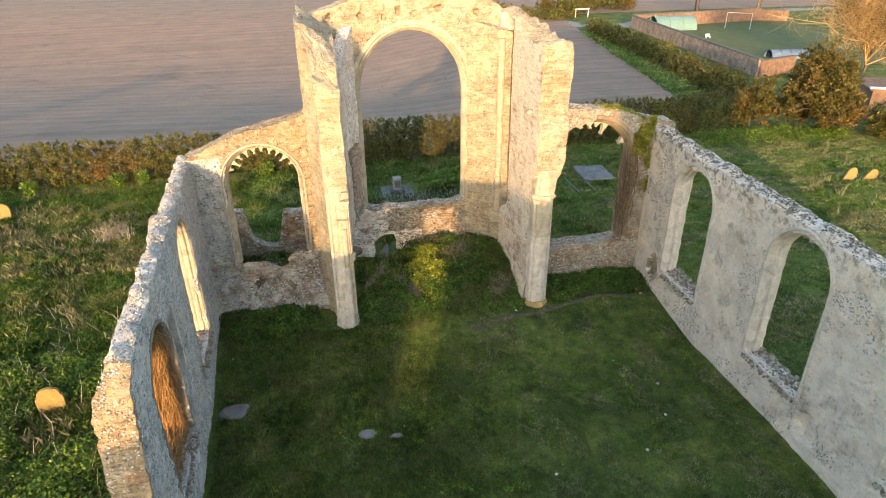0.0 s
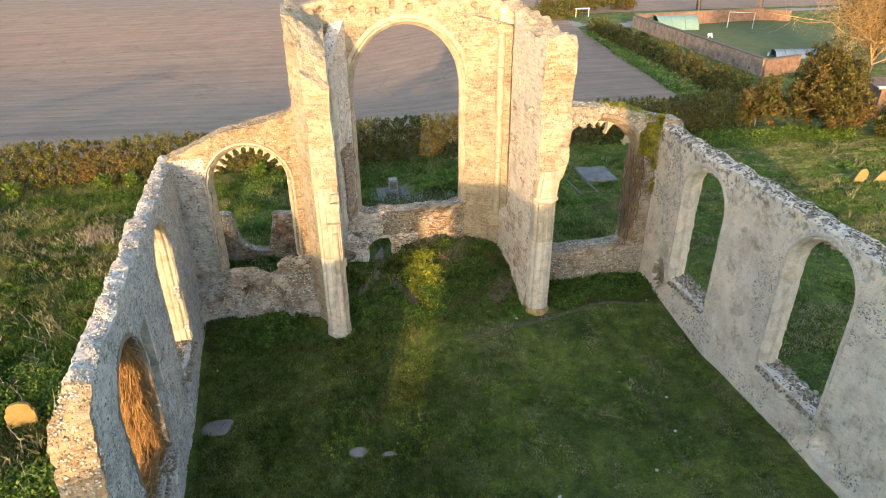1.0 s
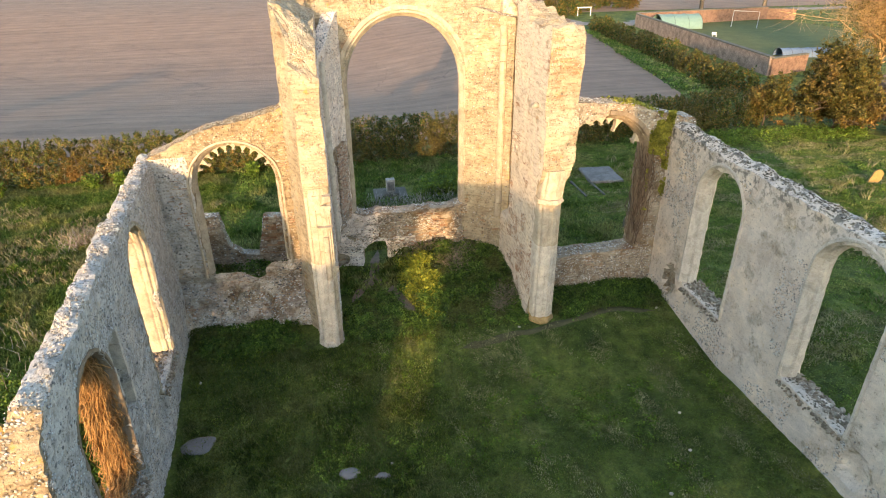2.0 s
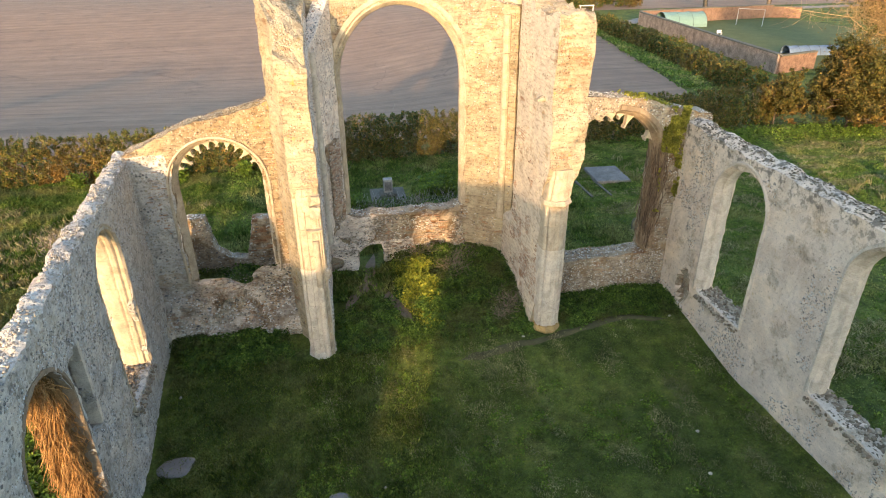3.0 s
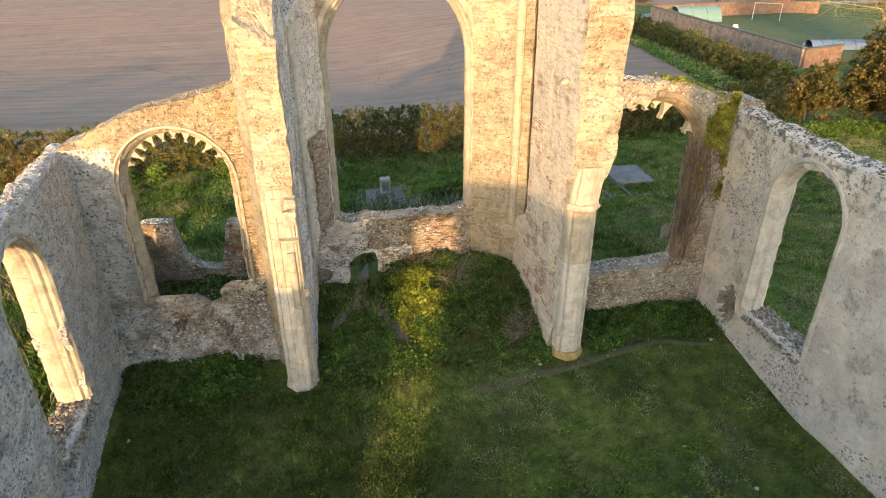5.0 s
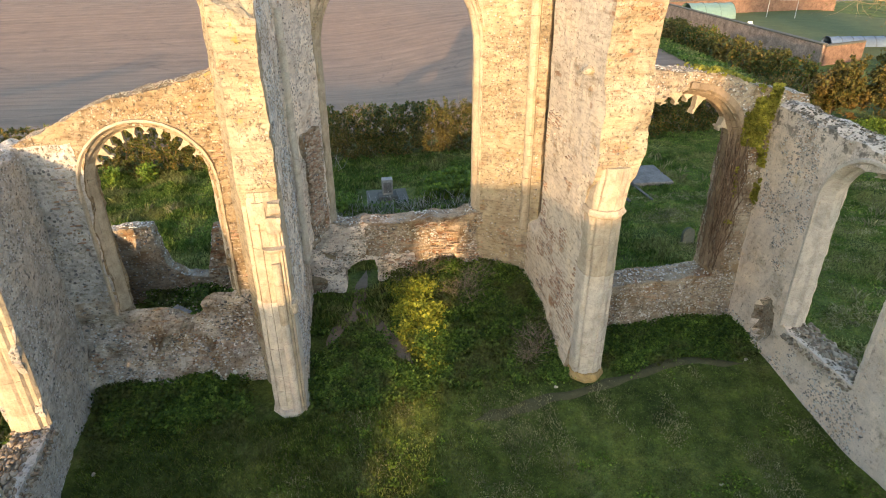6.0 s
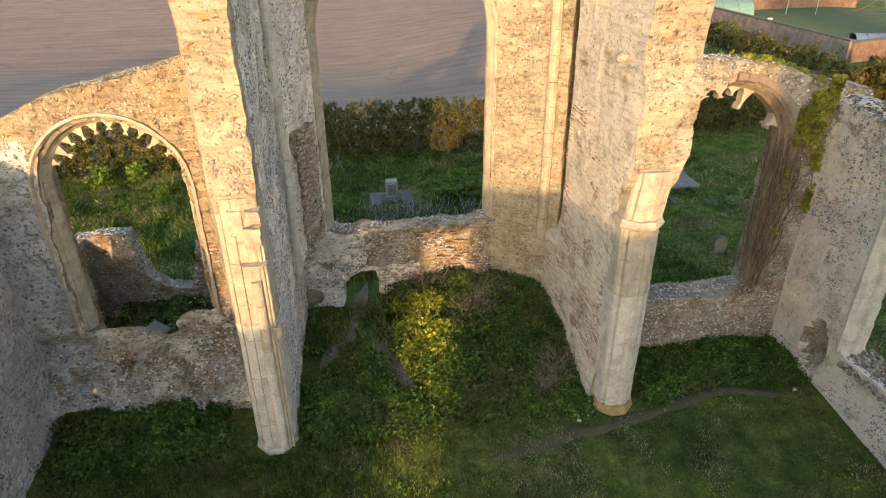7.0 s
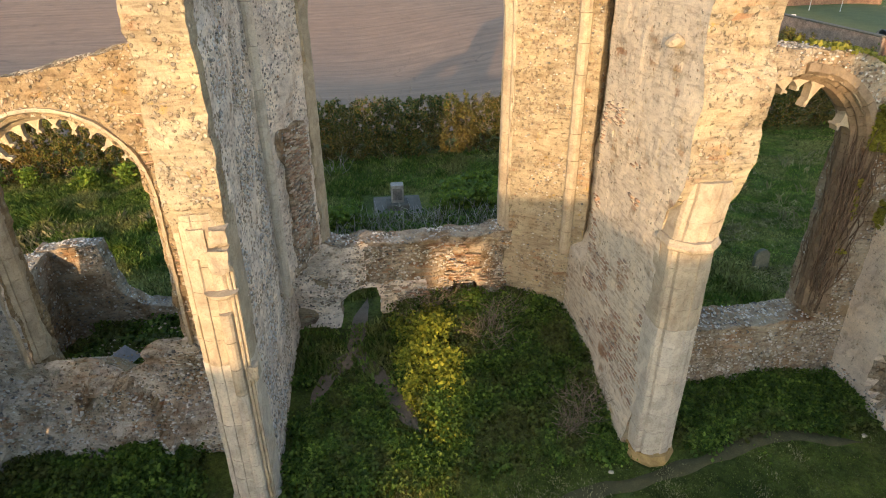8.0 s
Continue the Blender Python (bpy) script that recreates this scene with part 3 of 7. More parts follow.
        up = np.clip(nrm[:, 1] * 1.2 + 0.14, 0.0, 1)
        count = r.poisson(ln * wall.t * top_stones * up)
        idx = np.repeat(np.arange(len(ln)), count)
        f = r.uniform(0, 1, len(idx))
        pts = ra[idx] + (rb[idx] - ra[idx]) * f[:, None]
        wd = r.uniform(0.03, wall.t - 0.03, len(idx)) * (thin(pts[:, 0], pts[:, 1]) if thin is not None else 1.0)
        zz = pts[:, 1] + (taper(pts[:, 0], pts[:, 1], wd) if taper is not None else 0)
        cen.append(wall.at(pts[:, 0], zz, wd))
        nor.append(nrm[idx, :1] * wall.a + nrm[idx, 1:] * np.array([0, 0, 1.0]))
        siz.append(r.uniform(0.6, 1.3, len(idx)) * size * 1.1)
    is_rim = np.concatenate([np.full(len(c_), q_ >= 2) for q_, c_ in enumerate(cen)])
    cen, nor, siz = np.concatenate(cen), np.concatenate(nor), np.concatenate(siz)
    single = np.zeros(len(cen), bool)
    if singles:
        ok = np.where(single_zone(cen) if single_zone is not None else np.ones(len(cen), bool))[0]
        ok = ok[r.permutation(len(ok))[:singles]]
        single[ok] = True
        for k in ok:
            PIECES.append((ob, cen[k], nor[k], siz[k] * 0.72))
    rest = ~single & (~is_rim if rim_material is not None else True)
    me = stones_mesh("rubble", cen[rest], nor[rest], siz[rest], seed + 900, flat)
    if me is not None:
        put("rubble", me, pieces or M_FLINT_PIECE, ob, kind="stuff")
    if rim_material is not None:
        rest = ~single & is_rim
        me = stones_mesh("coping", cen[rest], nor[rest], siz[rest] * 1.15, seed + 901, 0.6)
        put("coping", me, rim_material, ob, kind="stuff")
    return ob


def opening(u, z, c, half, sill, spring, rise, power=2.0):
    """Signed distance, roughly, of an arched opening: below 0 within it."""
    dx = np.abs(u - c) - half
    r = (np.abs(np.abs(u - c) / half) ** power + np.abs(np.maximum(z - spring, 0) / rise) ** power) ** (1 / power)
    upper = np.maximum((r - 1) * np.minimum(half, rise), spring - z)
    return np.where(z <= spring, np.maximum(dx, sill - z), upper)


def arch_path(c, half, sill_l, sill_r, spring, rise, power=2.0, gap=0.36, a0=0.0, a1=1.0):
    """Points up one jamb, over the arch and down the other, spaced evenly."""
    pts = [(c - half, z) for z in np.linspace(sill_l, spring, 24)]
    for th in np.linspace(math.pi, 0, 60)[1:-1]:
        co, si = math.cos(th), math.sin(th)
        k = (abs(co) ** power + abs(si) ** power) ** (-1 / power)
        pts.append((c + half * co * k, spring + rise * si * k))
    pts += [(c + half, z) for z in np.linspace(spring, sill_r, 24)]
    pts = np.array(pts)
    d = np.concatenate([[0], np.cumsum(np.linalg.norm(np.diff(pts, axis=0), axis=1))])
    n = max(4, int(d[-1] / gap))
    s = np.linspace(d[-1] * a0, d[-1] * a1, n + 1)
    return np.stack([np.interp(s, d, pts[:, 0]), np.interp(s, d, pts[:, 1])], 1), lambda s_: np.stack([np.interp(s_, d, pts[:, 0]), np.interp(s_, d, pts[:, 1])], 1), s


def moulded_frame(name, wall, c, half, sill_l, sill_r, spring, rise, power, profile, material, label, gap=0.36, a0=0.0, a1=1.0, seed=3, skip=0.0, taper=None):
    """Dressed stones round an opening. profile: (outward offset, depth) points, drawn round each stone's section."""
    holder = empty(name, tuple(wall.at(c, sill_l, 0.0)), label, "window", "structure")
    inv = Matrix.Translation(holder.location).inverted()
    pts, curve, s = arch_path(c, half, sill_l, sill_r, spring, rise, power, gap, a0, a1)
    r = np.random.default_rng(seed)
    prof = np.array(profile)
    for k in range(len(s) - 1):
        if r.uniform() < skip:
            continue
        joint = 0.002
        sub = np.linspace(s[k] + joint, s[k + 1] - joint, 4)
        p = curve(sub)
        d = curve(sub + 0.01) - curve(sub - 0.01)
        d /= np.maximum(np.linalg.norm(d, axis=1, keepdims=True), 1e-6)
        nrm = np.stack([-d[:, 1], d[:, 0]], 1)        # outward from the opening
        jit = r.uniform(-0.004, 0.004, 2)
        verts, faces = [], []
        for q_, (pp, nn) in enumerate(zip(p, nrm)):
            wear = 0.012 * (r.uniform(0, 1, len(prof)) - 0.5)
            off, dep = prof[:, 0] + jit[0] + wear, prof[:, 1] + jit[1] + wear
            uz = pp[None] + nn[None] * off[:, None]
            verts += [Vector(v) - holder.location for v in wall.at(uz[:, 0], uz[:, 1], dep)]
        m = len(prof)
        for a in range(3):
            for b in range(m):
                b2 = (b + 1) % m
                faces.append((a * m + b, a * m + b2, (a + 1) * m + b2, (a + 1) * m + b))
        faces.append(tuple(range(m - 1, -1, -1)))
        faces.append(tuple(3 * m + b for b in range(m)))
        me = mesh_of("jamb_stone", verts, faces)
        bm = bmesh.new()
        bm.from_mesh(me)
        bmesh.ops.recalc_face_normals(bm, faces=bm.faces)
        bm.to_mesh(me)
        bm.free()
        put("jamb_stone", me, material, holder)
    return holder


def plate(outline, wall, w0, w1, origin):
    """A slab whose outline is given in (u, z), from depth w0 to w1."""
    o = np.array(outline)
    a = [Vector(v) - Vector(origin) for v in wall.at(o[:, 0], o[:, 1], np.full(len(o), w0))]
    b = [Vector(v) - Vector(origin) for v in wall.at(o[:, 0], o[:, 1], np.full(len(o), w1))]
    n = len(o)
    bm = bmesh.new()
    va, vb = [bm.verts.new(v) for v in a], [bm.verts.new(v) for v in b]
    bm.faces.new(va)
    bm.faces.new(vb[::-1])
    for k in range(n):
        bm.faces.new((va[(k + 1) % n], va[k], vb[k], vb[(k + 1) % n]))
    bmesh.ops.recalc_face_normals(bm, faces=bm.faces)
    return bm


def cusps(holder, wall, c, half, spring, rise, angles, depth, w0, w1, material, seed=5):
    """Broken tracery left hanging round the inside of an arch: forked teeth."""
    r = np.random.default_rng(seed)
    for a, ln, wd in angles:
        th = math.radians(a)
        px, pz = c + half * math.cos(th), spring + rise * math.sin(th)
        nx, nz = math.cos(th) / half, math.sin(th) / rise
        k = math.hypot(nx, nz)
        nx, nz = nx / k, nz / k
        tx, tz = -nz, nx
        lean = r.uniform(-0.05, 0.05)
        ja, jb = r.uniform(0.3, 1.1, 2)
        prof = [(-wd * 1.25, 0.06), (-wd * 1.25, -0.01), (-wd * 0.80, -0.035), (-wd * 0.34, -0.11 * ln), (-wd * 0.18, -depth * ln * 0.66), (-wd * 0.62 * ja, -depth * ln * 0.86), (-wd * 0.50 * ja, -depth * ln * 0.98),
                (-wd * 0.04, -depth * ln * 0.88), (wd * 0.48 * jb, -depth * ln * 1.0), (wd * 0.58 * jb, -depth * ln * 0.84), (wd * 0.16, -depth * ln * 0.64), (wd * 0.34, -0.11 * ln), (wd * 0.80, -0.035), (wd * 1.25, -0.01), (wd * 1.25, 0.06)]
        out = [(px + tx * (s_ + lean * q_) + nx * q_, pz + tz * (s_ + lean * q_) + nz * q_) for s_, q_ in prof]
        part("cusp", plate(out, wall, w0, w1, holder.location), material, holder)


# ================= walls of the ruin =================
CHAMFER = [(0.05, -0.02), (0.02, -0.025), (-0.03, 0.03), (-0.02, 0.10), (-0.075, 0.14), (-0.09, 0.21), (-0.07, 0.25), (-0.10, 0.30), (-0.11, 0.40), (-0.09, 0.48), (-0.03, 0.56), (0.0, 0.64), (0.10, 0.64)]
THIN = [(0.07, -0.012), (0.0, -0.02), (-0.02, 0.03), (-0.05, 0.10), (-0.05, 0.16), (-0.10, 0.22), (-0.12, 0.36), (-0.10, 0.48), (-0.02, 0.60), (0.0, 0.72), (0.07, 0.72)]

HOOD = [(0.12, -0.01), (0.10, -0.05), (0.04, -0.055), (0.02, -0.01), (-0.02, 0.03), (-0.05, 0.10), (-0.05, 0.16), (-0.10, 0.20), (-0.11, 0.30), (-0.09, 0.38), (-0.02, 0.45), (0.0, 0.50), (0.07, 0.50)]

# --- south aisle wall: inner face x = 12.45, u = y
WS = Wall((12.45, 0, 0), (0, 1, 0), (1, 0, 0), 0.54)
S_WIN = [(18.28, 1.02), (13.62, 1.02), (9.0, 1.02), (4.4, 1.02)]


def south_solid(u, z):
    top = np.interp(u, [0, 8, 11.6, 14.4, 18, 20, 22], [5.3, 5.4, 5.5, 5.6, 5.68, 5.75, 5.85])
    s = np.maximum(np.maximum(z - top, -0.6 - z), np.maximum(-0.5 - u, u - 22.05))
    for c, h in S_WIN:
        s = np.maximum(s, -opening(u, z, c, h + 0.03, 1.22, 4.30, 1.05, 1.9))
    return s


def south_relief(u, z):
    foot = 0.05 * smoothstep(0.9, 0.1, z)
    niche = 0.16 * smoothstep(0.50, 0.40, np.hypot((u - 19.95) * 1.5, (z - 1.0) * 0.85))
    hole = 0.12 * smoothstep(0.45, 0.3, np.hypot((u - 12.1) * 1.0, (z - 0.75)))
    return -foot + niche + hole


build_wall("wall_south", WS, south_solid, -0.6, 22.1, -0.6, 6.2, M_SOUTH, "south aisle wall of pale grey rendered rubble with lichen along its broken top",
           ragged=0.035, seed=2, rough=0.035, relief=south_relief, stones=420, size=0.022, top_stones=230, singles=150,
           single_zone=lambda c: (c[:, 1] > 11) & (c[:, 2] > 4.9), rim_material=M_FLINT_DARK,
           thin=lambda u, z: 1 - 0.12 * smoothstep(5.0, 5.45, z), taper=lambda u, z, w: (0.16 * (fbm(u * 2.6, w * 3.4, 0, 71, 3) - 0.5) - 0.10 * smoothstep(0.2, 0.0, w)) * smoothstep(5.05, 5.35, z),
           zones=[(lambda u, z: np.hypot((u - 19.95) * 1.5, (z - 1.0) * 0.85) < 0.48, M_EAST)])
for k, (c, h) in enumerate(S_WIN[:3]):
    ho = moulded_frame("window_%d" % (k + 1), WS, c, h, 1.25, 1.25, 4.30, 1.02, 1.9, HOOD, M_STONE_GREY, "tall arched window opening with pale stone jambs and broken tracery", seed=11 + k)
    cusps(ho, WS, c, h - 0.1, 4.30, 0.92, [(62, 0.5, 0.12), (75, 0.9, 0.16), (90, 0.8, 0.2), (106, 1.0, 0.16), (122, 0.6, 0.13)] if k else [(78, 0.8, 0.18), (95, 0.9, 0.2), (110, 0.6, 0.15)], 0.22, 0.26, 0.42, M_STONE)

# --- north aisle wall: a slightly skewed line, u runs west from the corner
WN = Wall((-2.66, 20.9, 0), (0.060, -1.0, 0), (-1, -0.060, 0), 0.64)


def north_end(z):
    """How far west the broken end reaches at a height."""
    return np.interp(z, [0.0, 3.2, 3.9, 4.75, 5.4], [10.35, 9.92, 9.68, 9.46, 9.05])


def north_solid(u, z):
    top = np.interp(u, [-1, 0, 2.5, 4.8, 6.3, 8.0, 8.8, 9.4, 10.6], [5.72, 5.72, 5.64, 5.54, 5.46, 5.36, 5.31, 5.24, 5.1])
    s = np.maximum(np.maximum(z - top, -0.7 - z), np.maximum(-0.75 - u, u - north_end(z)))
    s = np.maximum(s, -opening(u, z, 2.98, 0.93, 1.15, 4.25, 0.97, 1.9))
    s = np.maximum(s, -slit(u, z))
    return np.maximum(s, -opening(u, z, 7.38, 1.05, 1.10, 3.70, 1.00, 1.9))


def slit(u, z):
    """The narrow recess between the two windows: below 0 within it."""
    return np.maximum(np.abs(u - 5.92) - 0.27, np.abs(z - 3.35) - 0.88)


def north_relief(u, z):
    broken = 0.22 * smoothstep(0.52, 0.38, np.hypot((u - 4.0) * 1.5, (z - 0.75) * 0.8)) + 0.14 * smoothstep(0.5, 0.4, np.hypot((u - 6.6) * 0.9, (z - 0.9) * 1.1))
    return broken - 0.03 * smoothstep(0.6, 0.0, z)


build_wall("wall_north", WN, north_solid, -0.8, 10.9, -0.7, 6.4, M_NORTH, "north aisle wall of grey flint rubble with a ragged broken top",
           ragged=0.09, seed=3, rough=0.06, step=0.08, layers=8, relief=north_relief, pieces=M_FLINT_PALE, stones=230, size=0.019, top_stones=230, singles=200,
           thin=lambda u, z: 1 - 0.46 * smoothstep(4.3, 5.5, z - 0.05 * (u - 5)) + 0.26 * (fbm(u * 1.2, z * 0.9, 0, 76, 3) - 0.5),
           taper=lambda u, z, w: (0.14 * (fbm(u * 2.4, w * 3.6, 0, 72, 3) - 0.5) - 0.10 * (np.abs(w - 0.22) / 0.25) ** 2) * smoothstep(4.75, 5.25, z),
           rim_material=M_FLINT_TOP, zones=[(lambda u, z: u > north_end(z) - 0.10, M_GABLE, True)],
           single_zone=lambda c: c[:, 2] > 4.6)
recess = empty("wall_recess", tuple(WN.at(5.92, 2.45)), "narrow recess with a pale stone jamb, its dark depth painted on a plate", "recess", "structure")
# added plate: the dark of the void behind is put into its colour
part("blocking", plate([(5.5, 2.3), (6.34, 2.3), (6.34, 4.4), (5.5, 4.4)], WN, 0.50, 0.60, recess.location), M_RECESS_SHADE, recess, "dark back plate, the recess's shade put into its colour")
for k in range(5):
    part("jamb_stone", plate([(5.58, 2.46 + 0.36 * k), (5.69, 2.47 + 0.36 * k), (5.685, 2.815 + 0.36 * k), (5.58, 2.81 + 0.36 * k)], WN, -0.015, 0.20, recess.location), M_STONE_PALE, recess)
ho = moulded_frame("window_4", WN, 2.98, 0.93, 1.2, 1.2, 4.25, 0.97, 1.9, CHAMFER, M_STONE, "tall arched window opening with fluted cream stone jambs", seed=15)
cusps(ho, WN, 2.98, 0.82, 4.25, 0.84, [(60, 0.8, 0.12), (82, 0.5, 0.12), (120, 0.7, 0.12)], 0.2, 0.3, 0.44, M_STONE)
moulded_frame("window_5", WN, 7.38, 1.05, 1.2, 1.2, 3.70, 1.00, 1.9, THIN, M_STONE_DARK, "arched window opening choked with dry climbing stems", seed=16)

def sill_rubble(wall, c, half, z, seed, depth=(-0.12, 0.62)):
    """Loose dark rubble heaped along a window's sill."""
    q_ = np.random.default_rng(seed)
    n_ = 360
    u_ = q_.uniform(c - half, c + half, n_)
    w_ = q_.uniform(depth[0], depth[1], n_)
    h_ = z - 0.12 + 0.14 * np.clip((w_ + 0.12) / 0.4, 0, 1) * (0.6 + 0.7 * vnoise(u_ * 2.5, seed, 0))
    pts_ = wall.at(u_, h_, w_)
    nrm_ = np.tile(-wall.b * 0.5 + np.array([0, 0, 0.85]), (n_, 1)) + q_.normal(size=(n_, 3)) * 0.3
    return put("sill_rubble", stones_mesh("sill_rubble", pts_, nrm_, q_.uniform(0.03, 0.065, n_), seed, 0.7), M_FLINT_TAN, None,
               "dark loose rubble heaped on a window sill", "rubble", "stuff")


for k, (c, h) in enumerate(S_WIN[:3]):
    sill_rubble(WS, c, h, 1.22, 300 + k)
sill_rubble(WN, 2.95, 0.9, 1.16, 310)
sill_rubble(WN, 7.38, 1.0, 1.12, 311)

# --- east wall of the north aisle: face y = 21.2, u = x
WNE = Wall((0, 21.2, 0), (1, 0, 0), (0, 1, 0), 0.75)


def north_east_solid(u, z):
    top = np.interp(u, [-3.2, -2.6, -1.9, -1.08, -0.21, 0.65, 0.98, 1.4], [5.55, 5.78, 6.12, 6.42, 6.62, 6.78, 6.98, 7.3])
    s = np.maximum(np.maximum(z - top, -0.6 - z), np.maximum(-3.15 - u, u - 1.5))
    sill = np.interp(u, [-2, -1.4, -0.9, -0.45, -0.22, -0.1, 0.1, 0.6], [2.02, 2.06, 2.05, 1.78, 1.80, 2.15, 2.28, 2.30])
    o = opening(u, z, -0.62, 1.18, 0.0, 4.76, 1.22, 2.0)
    return np.maximum(s, -np.maximum(o, sill - z))


def north_east_ridge(u, z):
    """Distance from the roof-shaped scar of a lost lean-to."""
    line = np.interp(u, [-1.35, -0.95, -0.6, 0.15], [1.05, 1.62, 1.55, 0.50])
    return np.where((u > -1.4) & (u < 0.2), np.abs(z - line), 9.0)


def north_east_relief(u, z):
    """The lower wall is broken back in scars."""
    scar = 0.16 * smoothstep(0.46, 0.58, fbm(u * 1.3 + 3, z * 1.6, 0, 61)) * smoothstep(2.1, 1.7, z)
    ridge = -0.24 * smoothstep(0.17, 0.05, north_east_ridge(u, z))
    bench = -0.34 * smoothstep(1.15, 0.55, z + 0.25 * (fbm(u * 1.7, 3.0, 0, 62) - 0.5))
    steps = -0.10 * smoothstep(1.75, 1.68, z + 0.1 * np.sin(u * 2.3))
    return scar + ridge + bench + steps


build_wall("wall_aisle_east_north", WNE, north_east_solid, -3.5, 1.6, -0.6, 7.4, M_GABLE, "gable wall of the north aisle in buff rubble round a large arched window",
           ragged=0.05, seed=4, rough=0.065, flat=0.4, step=0.075, relief=north_east_relief, pieces=M_FLINT_WARM, taper=lambda u, z, w: -0.52 * np.clip(w / 0.75, 0, 1) * smoothstep(1.3, 1.75, z) * smoothstep(2.75, 2.4, z) * smoothstep(0.66, 0.54, np.abs(u + 0.62) - 0.6), stones=120, size=0.021, top_stones=220, singles=280,
           zones=[(lambda u, z: (u < -1.70 + 0.5 * (fbm(u * 1.5, z * 1.2, 0, 79) - 0.5)) & (z < 5.7), M_NORTH), (lambda u, z: (z < 2.35) & (north_east_ridge(u, z) > 0.2), M_SCARRED), (lambda u, z: (z < 2.35) & (north_east_ridge(u, z) <= 0.2), M_BREAST)])
ho = moulded_frame("window_6", WNE, -0.62, 1.20, 1.98, 2.2, 4.76, 1.24, 2.0,
                   [(0.09, -0.05), (0.05, -0.06), (0.02, -0.01), (0.04, 0.04), (0.0, 0.06), (-0.05, 0.11), (-0.03, 0.17), (-0.08, 0.22), (-0.13, 0.30), (-0.13, 0.38), (-0.04, 0.5), (0.0, 0.7), (0.09, 0.7)],
                   M_STONE, "large arched window opening with cream mouldings and hanging tracery cusps", seed=17)
cusps(ho, WNE, -0.62, 1.09, 4.76, 1.12, [(30, 0.7, 0.075), (45, 1.35, 0.09), (59, 1.0, 0.08), (73, 1.1, 0.09), (87, 0.8, 0.08), (101, 1.05, 0.09), (115, 1.15, 0.09), (129, 0.95, 0.08), (142, 1.4, 0.09), (155, 0.7, 0.075)], 0.20, 0.30, 0.40, M_STONE)

# --- east wall of the south aisle
def south_east_solid(u, z):
    top = np.interp(u, [8.3, 9.65, 10.53, 11.34, 11.84, 13.3], [6.66, 6.58, 6.50, 6.36, 6.18, 5.85])
    s = np.maximum(np.maximum(z - top, -0.6 - z), np.maximum(8.2 - u, u - 13.2))
    sill = np.interp(u, [8.5, 9.2, 11.9], [1.50, 1.50, 1.56])
    o = opening(u, z, 10.32, 1.42, 0.0, 4.70, 1.42, 2.0)
    return np.maximum(s, -np.maximum(o, sill - z))


build_wall("wall_aisle_east_south", WNE, south_east_solid, 8.1, 13.3, -0.6, 6.9, M_EAST, "gable wall of the south aisle in rubble round a broken arched window",
           ragged=0.06, seed=5, rough=0.055, relief=lambda u, z: -0.05 * smoothstep(2.0, 0.3, z), stones=166, size=0.024, top_stones=260, singles=220)
ho = moulded_frame("window_7", WNE, 10.32, 1.44, 1.75, 1.75, 4.70, 1.43, 2.0,
                   [(0.17, -0.05), (0.05, -0.05), (0.0, 0.0), (-0.02, 0.06), (-0.07, 0.11), (-0.05, 0.17), (-0.12, 0.22), (-0.14, 0.40), (-0.04, 0.52), (0.0, 0.7), (0.17, 0.7)],
                   M_STONE_DARK, "large arched window opening with weathered brown jambs and a stump of tracery", seed=18, a0=0.50, a1=1.0)
cusps(ho, WNE, 10.32, 1.32, 4.70, 1.30, [(28, 1.0, 0.14), (70, 1.8, 0.11), (84, 0.8, 0.12), (96, 1.0, 0.14), (110, 0.6, 0.12)], 0.22, 0.24, 0.42, M_STONE)

# --- chancel side walls: u = y
WCN = Wall((1.93, 0, 0), (0, 1, 0), (-1, 0, 0), 1.05)


def chancel_north_solid(u, z):
    top = np.interp(u, [19.8, 20.1, 20.6, 21.5, 23, 24.5], [8.1, 8.5, 8.9, 9.1, 9.0, 9.2])
    west = 19.95 + 0.04 * np.sin(z * 3.1) - 0.40 * smoothstep(4.55, 4.95, z)
    return np.maximum(np.maximum(z - top, -0.6 - z), np.maximum(west - u, u - 24.4))


build_wall("wall_chancel_north", WCN, chancel_north_solid, 19.0, 24.6, -0.6, 9.6, M_TOWER, "tall north chancel wall of rubble and brick with a broken west end",
           ragged=0.11, seed=6, rough=0.055, flat=0.34, pieces=M_FLINT_WARM, stones=170, size=0.024, top_stones=240, singles=250, single_zone=lambda c: c[:, 1] < 20.2, zones=[(lambda u, z: u > 19.9, M_INNER)],
           layers=9,
           thin=lambda u, z: 0.62 + 0.38 * smoothstep(19.9, 21.2, u), relief=lambda u, z: -0.05 * (fbm(u * 1.4, z * 1.1, 0, 88, 3) - 0.5),
           taper=lambda u, z, w: (0.70 * (w - 0.35) + 0.40 * (fbm(u * 2.2, w * 2.6, 0, 33, 3) - 0.5)) * smoothstep(7.4, 8.5, z))
WCS = Wall((7.74, 0, 0), (0, 1, 0), (1, 0, 0), 0.92)


def chancel_south_solid(u, z):
    top = np.interp(u, [19.3, 19.6, 20, 22.6, 24.5], [8.55, 8.85, 8.95, 9.10, 9.20])
    west = 19.90 + 0.05 * np.sin(z * 2.7 + 1) - 0.34 * smoothstep(4.55, 4.95, z)
    return np.maximum(np.maximum(z - top, -0.6 - z), np.maximum(west - u, u - 24.4))


